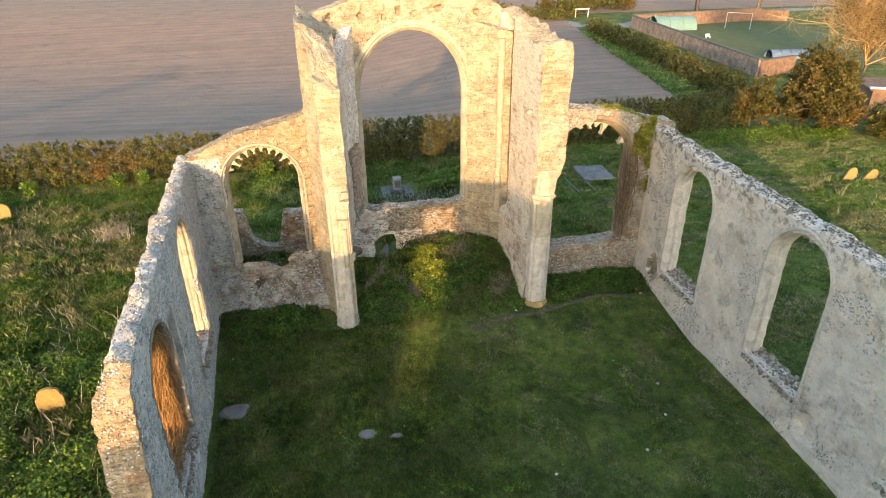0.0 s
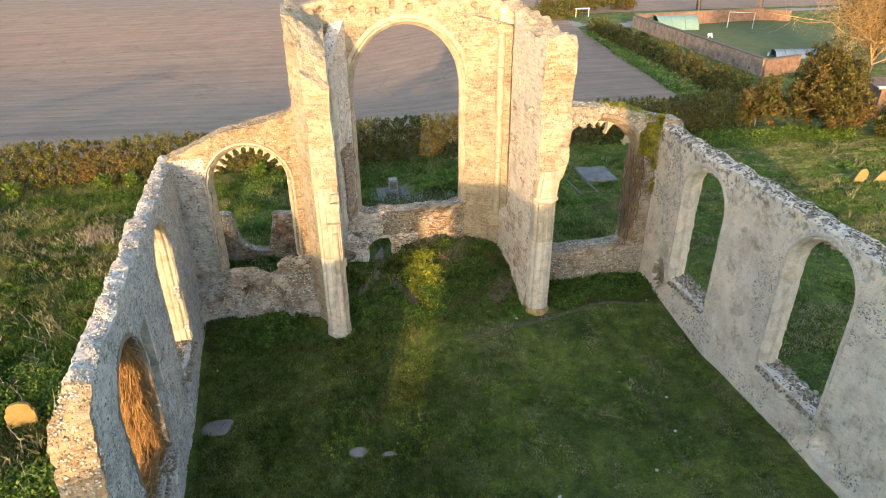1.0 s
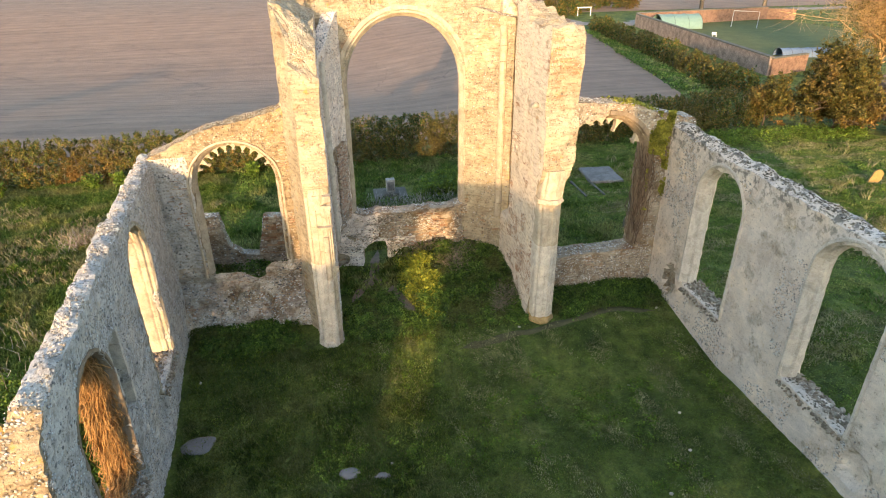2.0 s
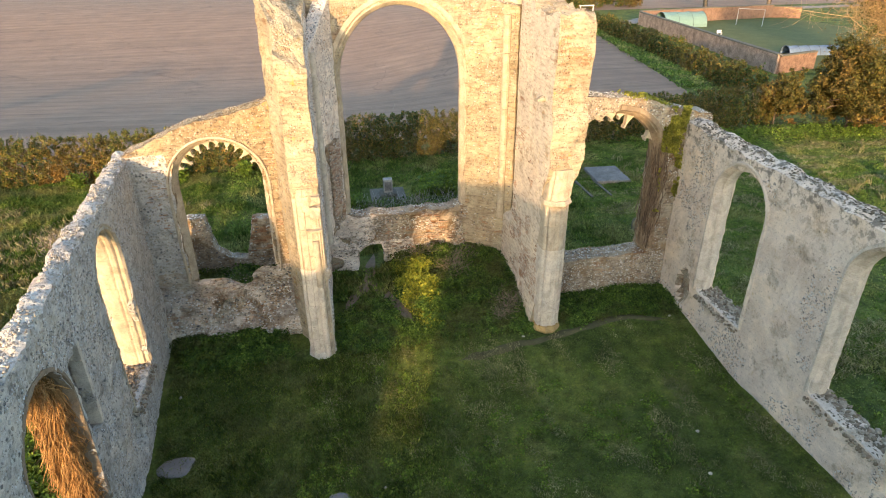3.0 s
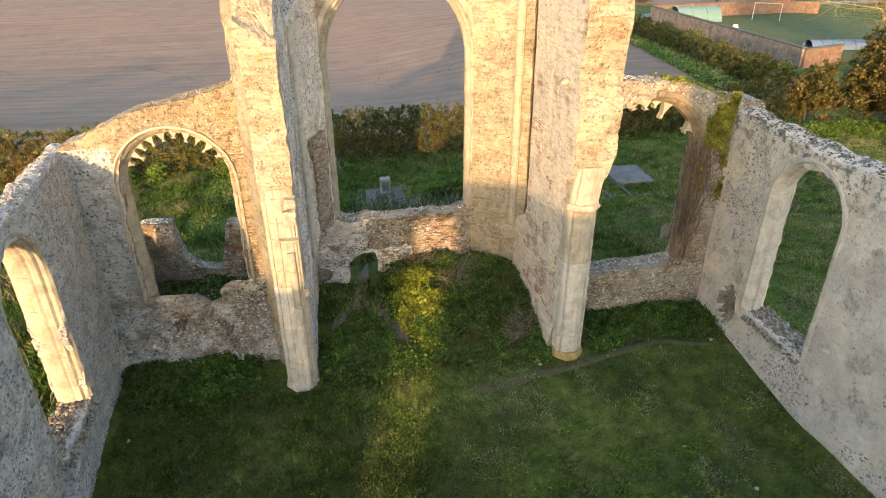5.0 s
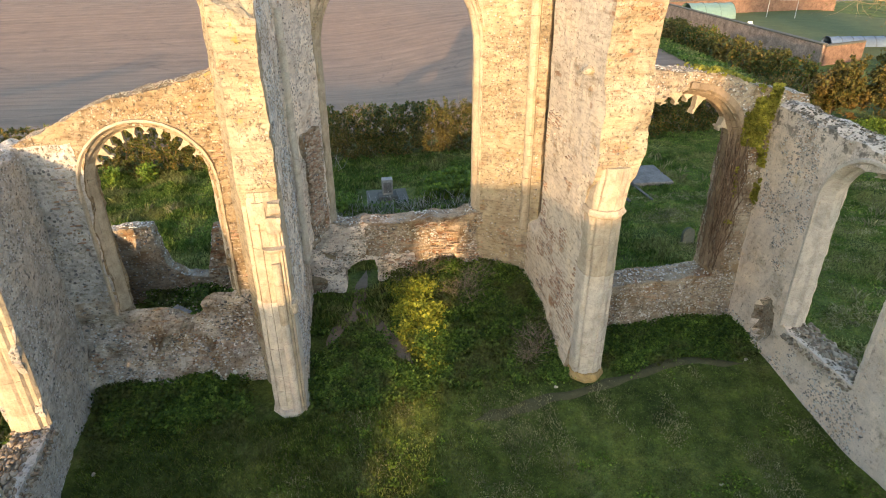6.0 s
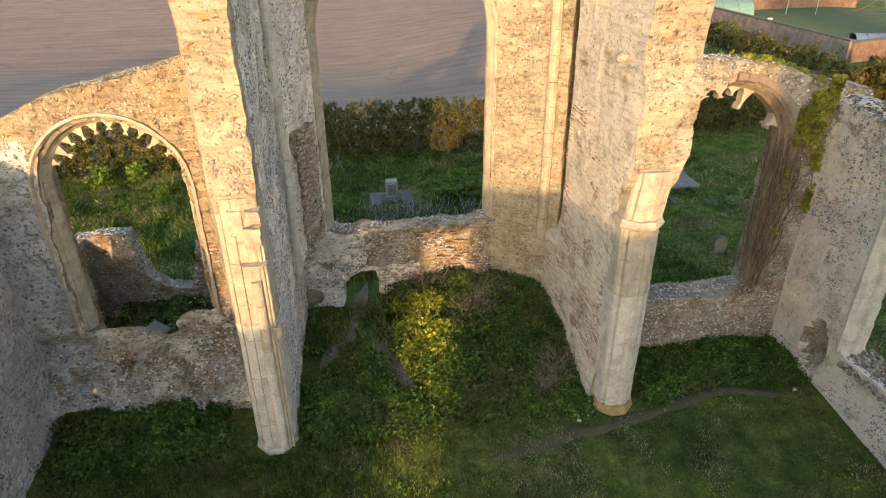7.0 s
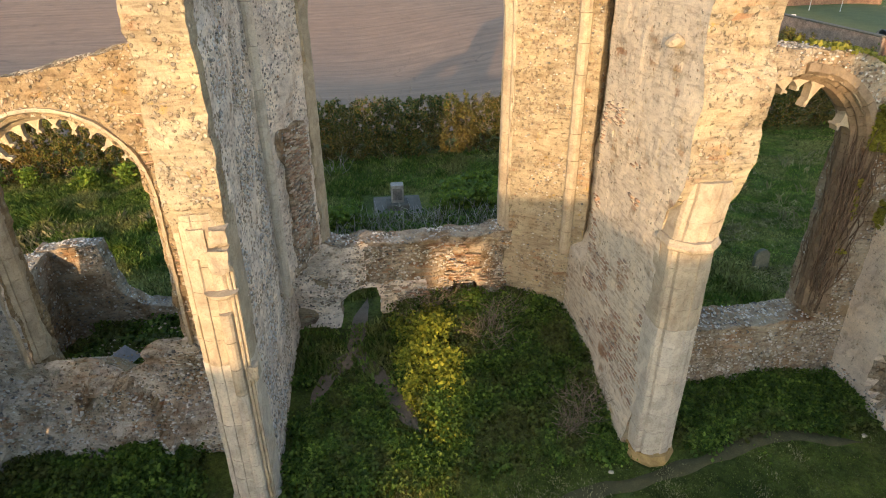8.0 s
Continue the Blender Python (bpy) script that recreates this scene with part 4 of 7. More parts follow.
build_wall("wall_chancel_south", WCS, chancel_south_solid, 19.0, 24.6, -0.6, 9.6, M_TOWER, "tall south chancel wall of pinkish rubble with tile fragments",
           ragged=0.14, seed=7, rough=0.026, step=0.075, relief=lambda u, z: 0.52 * smoothstep(0.72, 0.65, np.abs(u - 23.28)) * smoothstep(2.2, 2.6, z) + holes(u, z, [(22.0, 5.1), (21.2, 2.6)], 0.2, 0.05) - 0.12 * smoothstep(1.1, 0.3, z), zones=[(lambda u, z: u > 19.5, M_CHANCEL)], flat=0.22, pieces=M_FLINT_WARM, stones=30, size=0.022, top_stones=240, singles=200, single_zone=lambda c: c[:, 2] < 6.5,
           taper=lambda u, z, w: 0.7 * (fbm(u * 1.6, w * 2.0, 4, 34, 3) - 0.5) * smoothstep(7.6, 8.8, z),
           thin=lambda u, z: 0.72 + 0.28 * smoothstep(4.1, 5.8, z + 0.15 * np.sin(u * 3)))

bm = bmesh.new()          # a broken stone bracket high on the south chancel wall
bmesh.ops.create_icosphere(bm, subdivisions=2, radius=1.0)
for v_ in bm.verts:
    v_.co = Vector((v_.co.x * 0.15, v_.co.y * 0.15, v_.co.z * 0.09 - 0.06 * abs(v_.co.x))) * (0.9 + 0.25 * noise.noise(v_.co * 2.2))
me = bpy.data.meshes.new("wall_bracket")
bm.to_mesh(me)
bm.free()
put("wall_bracket", me, M_STONE, None, "broken cream stone bracket on the chancel wall", "bracket").location = (7.68, 20.28, 6.84)

# --- east wall of the chancel: face y = 24.4
WE = Wall((0, 24.35, 0), (1, 0, 0), (0, 1, 0), 0.85)


def east_solid(u, z):
    top = np.interp(u, [0.5, 2.08, 2.66, 4.7, 7.29, 7.9, 8.45, 9.4], [9.10, 9.6, 9.8, 10.5, 9.7, 9.3, 9.0, 8.7])
    s = np.maximum(np.maximum(z - top, -0.6 - z), np.maximum(0.85 - u, u - 8.75))
    return np.maximum(s, -opening(u, z, 4.62, 1.97, -2.0, 6.62, 2.22, 2.0))


def breast_solid(u, z):
    top = np.interp(u, [1.8, 2.6, 2.9, 3.5, 4.6, 5.3, 6.1, 6.6, 7.8], [2.30, 2.30, 2.20, 2.22, 2.14, 2.24, 2.22, 2.36, 2.3])
    s = np.maximum(np.maximum(z - top, -0.6 - z), np.maximum(1.7 - u, u - 7.9))
    arch = np.interp(u, [2.80, 2.86, 3.10, 3.36, 3.80, 3.88], [0.3, 0.80, 0.98, 1.10, 1.10, 0.3])
    s = np.maximum(s, -np.maximum(z - arch, np.abs(u - 3.34) - 0.52 + 0.10 * z))
    return np.maximum(s, -(np.hypot((u - 2.0) / 0.36, (z - 0.55) / 0.27) - 1) * 0.3)


def east_relief(u, z):
    scar = 0.16 * smoothstep(0.10, 0.0, np.abs(u - 2.28 + 0.1 * (fbm(u * 2, z * 2, 0, 9) - 0.5)) - 0.18) * smoothstep(1.9, 2.3, z) * smoothstep(5.0, 4.6, z)
    low = 0.14 * smoothstep(0.45, 0.62, fbm(u * 1.0 + 7, z * 1.2, 0, 67)) * smoothstep(2.3, 1.9, z)
    shelf = -0.25 * smoothstep(1.5, 1.2, z + 0.35 * (u - 2.2)) * smoothstep(3.2, 2.6, u)
    recess = 0.46 * smoothstep(0.05, -0.05, np.maximum(z - np.interp(u, [5.3, 5.45, 5.9, 6.15], [0.8, 1.06, 1.04, 0.85]), np.abs(u - 5.74) - 0.40))
    return low * (recess < 0.01) + shelf + recess


build_wall("wall_east", WE, east_solid, 0.4, 9.5, -0.6, 10.8, M_TOWER, "east chancel wall of buff rubble pierced by a great arch",
           ragged=0.06, seed=8, rough=0.055, step=0.08, relief=lambda u, z: holes(u, z, [(1.3, 9.0), (1.9, 9.25), (2.9, 9.3), (3.7, 9.2), (4.2, 9.4), (4.75, 9.3), (5.6, 9.45), (6.9, 9.3), (7.2, 7.6)], 0.2, 0.09), flat=0.3, pieces=M_FLINT_WARM, stones=50, size=0.024, top_stones=240, singles=120, single_zone=lambda c: c[:, 2] > 6.5)
WB = Wall((0, 24.30, 0), (1, 0, 0), (0, 1, 0), 0.62)
build_wall("wall_breast", WB, breast_solid, 1.6, 8.0, -0.6, 2.7, M_BREAST, "low broken breast wall of brown flint and brick under the great arch",
           ragged=0.09, seed=28, rough=0.09, relief=east_relief, stones=150, size=0.03, top_stones=260, singles=290, single_zone=lambda c: c[:, 1] < 24.6,
           zones=[(lambda u, z: (u < 3.4 + 0.8 * (fbm(u * 2, z * 2, 0, 74) - 0.5)) | (z < 1.15) & (u < 4.8), M_INNER)])


def splay(name, a_, b_, top_, label, seed, scar, foot=-0.5):
    """An oblique reveal of the great arch, its mouldings robbed."""
    a_, b_ = np.array(a_), np.array(b_)
    d_ = b_ - a_
    ln = float(np.linalg.norm(d_))
    d_ = d_ / ln
    back = np.array([d_[1], -d_[0]]) if scar < 0 else np.array([-d_[1], d_[0]])
    w_ = Wall((a_[0], a_[1], 0), (d_[0], d_[1], 0), (back[0], back[1], 0), 0.42)
    rel = (lambda u, z: 0.13 * smoothstep(0.05, -0.05, np.abs(u - ln * 0.58 + 0.12 * (fbm(u * 2, z * 2, 0, 9) - 0.5)) - 0.30) * smoothstep(2.1, 2.5, z) * smoothstep(5.0, 4.6, z)) if scar > 0 else None
    return build_wall(name, w_, lambda u, z: np.maximum(np.maximum(z - np.interp(u, [0, ln], top_), foot - z), np.maximum(-u, u - ln)), -0.2, ln + 0.2, -0.5, max(top_) + 0.4, M_INNER if scar > 0 else M_TOWER, label,
                      ragged=0.03, seed=seed, rough=0.045, flat=0.35, relief=rel, stones=80 if scar > 0 else 45, size=0.026, top_stones=200, singles=150)


splay("wall_reveal_north", (1.96, 22.55), (2.62, 24.36), (7.9, 9.0), "oblique north reveal of the great arch with a robbed brown scar", 35, 1, 2.2)
_d = np.array([2.62 - 1.96, 24.36 - 22.55])
_d = _d / np.linalg.norm(_d)
WR = Wall((1.96 + 0.06, 22.55 - 0.022, 0), (_d[0], _d[1], 0), (-_d[1], _d[0], 0), 0.30)
build_wall("wall_robbed_core", WR, lambda u, z: np.maximum(np.abs(u - 1.16 - 0.08 * np.sin(z * 2.2)) - 0.50, np.abs(z - 3.68) - 1.40), 0.4, 1.8, 1.9, 5.3, M_BREAST,
           "rough brown brick core where mouldings were robbed", step=0.07, ragged=0.10, seed=37, rough=0.10, relief=lambda u, z: 0.06 * (fbm(u * 5, z * 7, 0, 12) - 0.3), stones=200, size=0.028, top_stones=60)
splay("wall_reveal_south", (7.95, 23.38), (6.62, 24.36), (8.7, 9.0), "oblique south reveal of the great arch in buff rubble", 36, -1)
moulded_frame("great_arch", WE, 4.62, 1.97, 2.25, 2.30, 6.62, 2.22, 2.0,
              [(0.24, -0.02), (0.12, -0.035), (0.08, 0.01), (0.03, -0.02), (-0.02, 0.03), (-0.03, 0.10), (-0.08, 0.15), (-0.06, 0.22), (-0.12, 0.30), (-0.12, 0.46), (-0.03, 0.6), (0.0, 0.8), (0.24, 0.8)],
              M_STONE, "great arch of cream dressed stone with roll mouldings", gap=0.42, seed=19)


def shaft(name, at, z0, z1, radius, material, label, sides=10, course=0.55, seed=1):
    """A slender engaged shaft in short drums."""
    holder = empty(name, at, label, "shaft", "structure")
    r = np.random.default_rng(seed)
    z = z0
    while z < z1 - 0.05:
        h = min(course * r.uniform(0.8, 1.2), z1 - z)
        bm = bmesh.new()
        bmesh.ops.create_cone(bm, cap_ends=True, segments=sides, radius1=radius, radius2=radius, depth=h - 0.01,
                              matrix=Matrix.Translation((r.uniform(-0.006, 0.006), r.uniform(-0.006, 0.006), z + h / 2)))
        part("drum", bm, material, holder)
        z += h
    return holder


shaft("wall_shaft", (7.66, 23.56, 0), 2.1, 8.5, 0.12, M_STONE, "cream engaged stone shaft beside the great arch", seed=2)
shaft("wall_shaft", (2.04, 22.62, 0), 2.1, 7.8, 0.09, M_STONE_PALE, "slender engaged stone shaft in the chancel corner", seed=3)


# ================= piers =================
def respond(name, x, y, half, deep, z0, z1, label, seed, lean=0.0, flare=None):
    """A moulded respond of ashlar courses: broad central roll between hollows and side rolls."""
    holder = empty(name, (x, y, z0), label, "pier")
    r = np.random.default_rng(seed)
    sec = [(-1.0, 1.0), (-1.0, 0.34), (-0.93, 0.24), (-0.74, 0.20), (-0.70, 0.24), (-0.66, 0.14), (-0.50, 0.08), (-0.20, 0.03), (-0.16, 0.07), (0.16, 0.07), (0.20, 0.03), (0.50, 0.08), (0.66, 0.14), (0.70, 0.24), (0.74, 0.20), (0.93, 0.24), (1.0, 0.34), (1.0, 1.0)]
    z = 0.0
    top = z1 - z0
    while z < top - 0.08:
        h = min(r.uniform(0.26, 0.44), top - z)
        bm = bmesh.new()
        rings = []
        j = r.uniform(-0.004, 0.004, 2)
        for zz, s in ((z + 0.001, 0.992), (z + 0.012, 1.0), (z + h - 0.012, 1.0), (z + h - 0.001, 0.992)):
            f = flare(zz + z0) if flare else 0.0
            rings.append([bm.verts.new((half * a * s + j[0] + lean * zz + f + r.uniform(-0.006, 0.006), deep * b * (2 - s) + j[1] + r.uniform(-0.006, 0.006), zz)) for a, b in sec])
        for a, b in zip(rings, rings[1:]):
            for k in range(len(sec)):
                k2 = (k + 1) % len(sec)
                bm.faces.new((a[k], a[k2], b[k2], b[k]))
        bm.faces.new(rings[0][::-1])
        bm.faces.new(rings[-1])
        bmesh.ops.recalc_face_normals(bm, faces=bm.faces)
        part("ashlar_block", bm, M_STONE_PALE if z < 2.6 else M_STONE, holder)
        z += h
    return holder


def collar(holder, half, deep, z, h, out, material, name, label=""):
    """A moulded band that follows the respond's outline."""
    sec = [(-1.0, 1.0), (-1.0, 0.40), (-0.6, 0.12), (-0.3, -0.06), (0.3, -0.06), (0.6, 0.12), (1.0, 0.40), (1.0, 1.0)]
    bm = bmesh.new()
    rings = []
    for t, o in ((0, 0.2), (0.25, 0.9), (0.5, 1.0), (0.7, 0.55), (1.0, 0.25)):
        rings.append([bm.verts.new((half * a + math.copysign(out * o, a), deep * b - (out * o if b < 0.9 else 0), z + h * t)) for a, b in sec])
    for a, b in zip(rings, rings[1:]):
        for k in range(len(sec)):
            k2 = (k + 1) % len(sec)
            bm.faces.new((a[k], a[k2], b[k2], b[k]))
    bm.faces.new(rings[0][::-1])
    bm.faces.new(rings[-1])
    bmesh.ops.recalc_face_normals(bm, faces=bm.faces)
    return part(name, bm, material, holder, label)


pier_n = respond("pier", 1.60, 19.48, 0.335, 0.60, 0.05, 5.15, "pale moulded stone pier with a broken corbel, base in nettles", 21)
collar(pier_n, 0.35, 0.56, 0.08, 0.2, 0.03, M_STONE_PALE, "base")
bm = bmesh.new()          # a small half-bowl corbel on the face
bmesh.ops.create_uvsphere(bm, u_segments=14, v_segments=8, radius=1.0)
bmesh.ops.delete(bm, geom=[v for v in bm.verts if v.co.z > 0.05], context="VERTS")
bmesh.ops.holes_fill(bm, edges=[e for e in bm.edges if e.is_boundary])
bmesh.ops.scale(bm, verts=bm.verts, vec=(0.21, 0.15, 0.11))
bmesh.ops.translate(bm, verts=bm.verts, vec=(0.14, 0.02, 4.05))
part("corbel", bm, M_STONE, pier_n, "small half-round stone corbel")
z_ = 0.2          # the slim shaft under the corbel, in drums
while z_ < 3.5:
    bm = bmesh.new()
    bmesh.ops.create_cone(bm, cap_ends=True, segments=12, radius1=0.085, radius2=0.085, depth=0.43, matrix=Matrix.Translation((0.13, 0.035, z_ + 0.22)))
    part("drum", bm, M_STONE_PALE if z_ < 2.4 else M_STONE, pier_n)
    z_ += 0.44
for x_, r_ in ((0.245, 0.028), (0.30, 0.022)):          # thin rolls up the chancel edge
    bm = bmesh.new()
    bmesh.ops.create_cone(bm, cap_ends=True, segments=8, radius1=r_, radius2=r_, depth=4.6, matrix=Matrix.Translation((x_, 0.06, 2.5)))
    part("roll", bm, M_STONE, pier_n)


def broken_block(holder, at, size, seed, material, name):
    """A knocked-off lump of dressed stone."""
    bm = bmesh.new()
    bmesh.ops.create_cube(bm, size=1.0)
    bmesh.ops.subdivide_edges(bm, edges=list(bm.edges), cuts=3, use_grid_fill=True)
    for v in bm.verts:
        k_ = noise.noise(v.co * 2.6 + Vector((seed, 0, 0)))
        v.co = Vector((v.co.x * size[0], v.co.y * size[1], v.co.z * size[2])) * (1.0 + 0.30 * k_) + Vector(at)
    return part(name, bm, material, holder)


broken_block(pier_n, (0.20, -0.02, 4.52), (0.26, 0.22, 0.30), 3, M_STONE, "canopy_stub")
broken_block(pier_n, (0.24, 0.02, 4.82), (0.20, 0.20, 0.20), 7, M_STONE, "canopy_stub")
broken_block(pier_n, (-0.02, 0.06, 4.72), (0.20, 0.14, 0.40), 9, M_STONE, "canopy_stub")
broken_block(pier_n, (0.335, 0.10, 2.72), (0.13, 0.18, 0.22), 5, M_STONE, "lug")
pier_s = respond("pier", 8.07, 19.46, 0.335, 0.58, 0.15, 5.15, "pale moulded stone pier with an impost band, springing brokenly above", 22,
                 flare=lambda z: 0.10 * float(smoothstep(4.2, 5.0, z)))
collar(pier_s, 0.345, 0.48, 4.0, 0.16, 0.05, M_STONE, "impost")
collar(pier_s, 0.345, 0.49, 0.02, 0.22, 0.04, M_STONE_OCHRE, "base", "ochre-stained moulded base")

# ================= the west end, behind the camera: unseen walls added to shade the nave ===
WW = Wall((-0.55, -8.0, 0), (1, 0, 0), (0, -1, 0), 0.8)


def west_solid(u, z):
    top = np.interp(u, [-7.4, -6.9, -4.6, -4.2, 3.2], [7.2, 7.5, 7.9, 8.6, 8.9])
    s = np.maximum(np.maximum(z - top, -0.6 - z), np.maximum(-7.9 - u, u - 3.3))
    return np.maximum(s, -np.maximum(np.abs(u + 3.42) - 0.72, np.abs(z - 5.85) - 1.85))


build_wall("shade_wall", WW, west_solid, -8.4, 3.6, -0.6, 9.4, M_TOWER, "unseen wall added behind the camera, its slit letting a sun strip through", step=0.2, stones=0, top_stones=0, ragged=0.02, seed=9)
# unseen tall block, added to keep the sun off the nave
WT = Wall((-0.55, -8.0, 0), (1, 0, 0), (0, -1, 0), 6.0)
build_wall("shade_block", WT, lambda u, z: np.maximum(np.maximum(z - 16.0, -0.6 - z), np.maximum(3.2 - u, u - 13.0)), 2.8, 13.4, -0.6, 16.4, M_TOWER, "plain unseen block added behind the camera to shade the nave", step=0.4,
           stones=0, top_stones=0, ragged=0.1, seed=10)

# ================= foliage tools =================
def leaves_mesh(name, centres, size, seed, up=0.3, aspect=1.7):
    """One small folded leaf (two triangles) at each centre."""
    r = np.random.default_rng(seed)
    n = len(centres)
    d = r.normal(size=(n, 3))
    d /= np.linalg.norm(d, axis=1, keepdims=True)
    nn = r.normal(size=(n, 3)) + np.array([0, 0, up * 3])
    t = np.cross(d, nn)
    t /= np.maximum(np.linalg.norm(t, axis=1, keepdims=True), 1e-6)
    s = (np.asarray(size) * r.uniform(0.6, 1.3, n))[:, None]
    ln, wd = d * s * 0.5 * aspect, t * s * 0.5
    fold = np.cross(d, t) * s * 0.12
    v = np.stack([centres - ln, centres + wd + fold, centres + ln, centres - wd + fold], 1).reshape(-1, 3)
    f = (np.array([[0, 1, 2, 3]])[None] + (np.arange(n) * 4)[:, None, None]).reshape(-1, 4)
    return fast_mesh(name, v, f)


def blades_mesh(name, roots, heights, seed, k=4, lean=0.5, width=0.012, splay=0.03):
    """Tufts of k thin bent blades."""
    r = np.random.default_rng(seed)
    n = len(roots)
    roots = np.repeat(roots, k, 0) + np.concatenate([r.normal(0, splay, (n * k, 2)), np.zeros((n * k, 1))], 1)
    h = np.repeat(np.asarray(heights) * np.ones(n), k) * r.uniform(0.55, 1.2, n * k)
    a = r.uniform(0, 2 * np.pi, n * k)
    out = np.stack([np.cos(a), np.sin(a), 0 * a], 1)
    side = np.stack([-np.sin(a), np.cos(a), 0 * a], 1)
    le = (r.uniform(0.1, 1.0, n * k) * lean * h)[:, None]
    w = (width * r.uniform(0.7, 1.5, n * k))[:, None]
    up = np.array([0, 0, 1.0])
    mid_ = roots + up * (h * 0.6)[:, None] + out * le * 0.35
    tip = roots + up * (h * r.uniform(0.8, 1.0, n * k))[:, None] + out * le
    v = np.stack([roots - side * w, roots + side * w, mid_ + side * w * 0.7, tip, mid_ - side * w * 0.7], 1).reshape(-1, 3)
    f = (np.array([[0, 1, 2, 3, 4]])[None] + (np.arange(n * k) * 5)[:, None, None]).reshape(-1, 5)
    return fast_mesh(name, v, f)


def twigs_mesh(name, a, b, radius, seed=1, bend=0.15):
    """Thin three-sided twigs from a to b, bent at the middle."""
    r = np.random.default_rng(seed)
    n = len(a)
    d = b - a
    ln = np.linalg.norm(d, axis=1, keepdims=True)
    d = d / np.maximum(ln, 1e-6)
    s = np.cross(d, r.normal(size=(n, 3)))
    s /= np.maximum(np.linalg.norm(s, axis=1, keepdims=True), 1e-6)
    t = np.cross(d, s)
    m = (a + b) / 2 + r.normal(size=(n, 3)) * ln * bend
    rad = (np.asarray(radius) * np.ones(n))[:, None]
    rings = []
    for p, k in ((a, 1.0), (m, 0.75), (b, 0.35)):
        for q_ in range(3):
            th = q_ * 2 * np.pi / 3
            rings.append(p + (s * np.cos(th) + t * np.sin(th)) * rad * k)
    v = np.stack(rings, 1).reshape(-1, 3)
    one = [[q_ + 3 * L, (q_ + 1) % 3 + 3 * L, (q_ + 1) % 3 + 3 * L + 3, q_ + 3 * L + 3] for L in range(2) for q_ in range(3)]
    f = (np.array(one)[None] + (np.arange(n) * 9)[:, None, None]).reshape(-1, 4)
    return fast_mesh(name, v, f)


GREEN = [(0.0, (0.055, 0.092, 0.014)), (0.5, (0.11, 0.160, 0.027)), (0.88, (0.22, 0.28, 0.05)), (0.96, (0.25, 0.23, 0.11)), (1.0, (0.28, 0.25, 0.13))]
M_LEAF = leafy("hedge_leaves", [(0.0, (0.045, 0.068, 0.015)), (0.5, (0.085, 0.115, 0.026)), (0.65, (0.14, 0.145, 0.032)), (1.0, (0.27, 0.15, 0.04))], patch=((0.13, 0.105, 0.03), 0.13))
M_LEAF_RUST = leafy("rusty_hedge_leaves", [(0.0, (0.06, 0.080, 0.016)), (0.4, (0.12, 0.13, 0.028)), (0.75, (0.18, 0.16, 0.04)), (1.0, (0.26, 0.15, 0.045))], patch=((0.22, 0.135, 0.036), 0.16))
M_LEAF_FRESH = leafy("fresh_leaves", [(0.0, (0.08, 0.14, 0.018)), (0.7, (0.15, 0.225, 0.03)), (1.0, (0.24, 0.31, 0.045))])
M_LEAF_NETTLE = leafy("nettle_leaves", [(0.0, (0.035, 0.072, 0.011)), (0.6, (0.085, 0.155, 0.023)), (1.0, (0.20, 0.29, 0.05))], patch=((0.10, 0.115, 0.028), 0.9))
# elder green, brightened and yellowed for the sun strip that falls on it
M_LEAF_ELDER_SUN = leafy("sunlit_elder_leaves", [(0.0, (0.13, 0.18, 0.022)), (1.0, (0.36, 0.36, 0.045))])
M_LEAF_TREE = leafy("tree_leaves", [(0.0, (0.065, 0.068, 0.016)), (0.5, (0.13, 0.115, 0.028)), (1.0, (0.21, 0.145, 0.04))], patch=((0.19, 0.12, 0.033), 0.4))
M_IVY = leafy("ivy_leaves", [(0.0, (0.18, 0.19, 0.025)), (1.0, (0.36, 0.33, 0.06))])
M_GRASS = leafy("grass_blades", GREEN, patch=((0.16, 0.175, 0.055), 0.9))
M_GRASS_TALL = leafy("tall_grass_blades", [(0.0, (0.07, 0.135, 0.02)), (0.6, (0.13, 0.215, 0.04)), (1.0, (0.26, 0.32, 0.08))], patch=((0.26, 0.27, 0.09), 0.5))
M_STRAW = leafy("dry_grass", [(0.0, (0.24, 0.23, 0.12)), (1.0, (0.44, 0.41, 0.25))])
M_STEM = plain("dead_stems", (0.25, 0.20, 0.14), 0.9, 0.3, 5, island=0.35)
M_STALK = plain("grey_dead_stalks", (0.34, 0.31, 0.27), 0.9, 0.25, 5, island=0.4)
M_TWIG = plain("orange_twigs", (0.42, 0.27, 0.12), 0.85, 0.25, 5, island=0.35)
M_IVY_STEM = plain("brown_ivy_stems", (0.17, 0.12, 0.08), 0.9, 0.3, 5, island=0.4)
M_DEAD_IVY = plain("dead_ivy_stems", (0.36, 0.20, 0.075), 0.9, 0.25, 5, island=0.45)
M_BARK = plain("bark", (0.13, 0.10, 0.07), 0.9, 0.35, 8)
M_SOIL = plain("bare_soil", (0.18, 0.138, 0.10), 0.95, 0.3, 5)
M_PALE_MUD = plain("pale_dried_mud", (0.20, 0.18, 0.165), 0.9, 0.15, 4)
M_GRAVE = plain("old_headstone", (0.27, 0.18, 0.06), 0.9, 0.25, 5)
M_TOMB = plain("grey_memorial_stone", (0.30, 0.275, 0.24), 0.9, 0.35, 6)
M_MOSSY = plain("mossy_grey_stone", (0.13, 0.125, 0.09), 0.95, 0.4, 6)
M_TOMB2 = plain("grey_paving", (0.15, 0.135, 0.11), 0.95, 0.3, 4)
M_SLAB = plain("grey_ledger_stone", (0.18, 0.163, 0.145), 0.95, 0.45, 2.2)
M_TIN = plain("corrugated_sheet", (0.30, 0.31, 0.33), 0.45, 0.2, 8, 0.7)
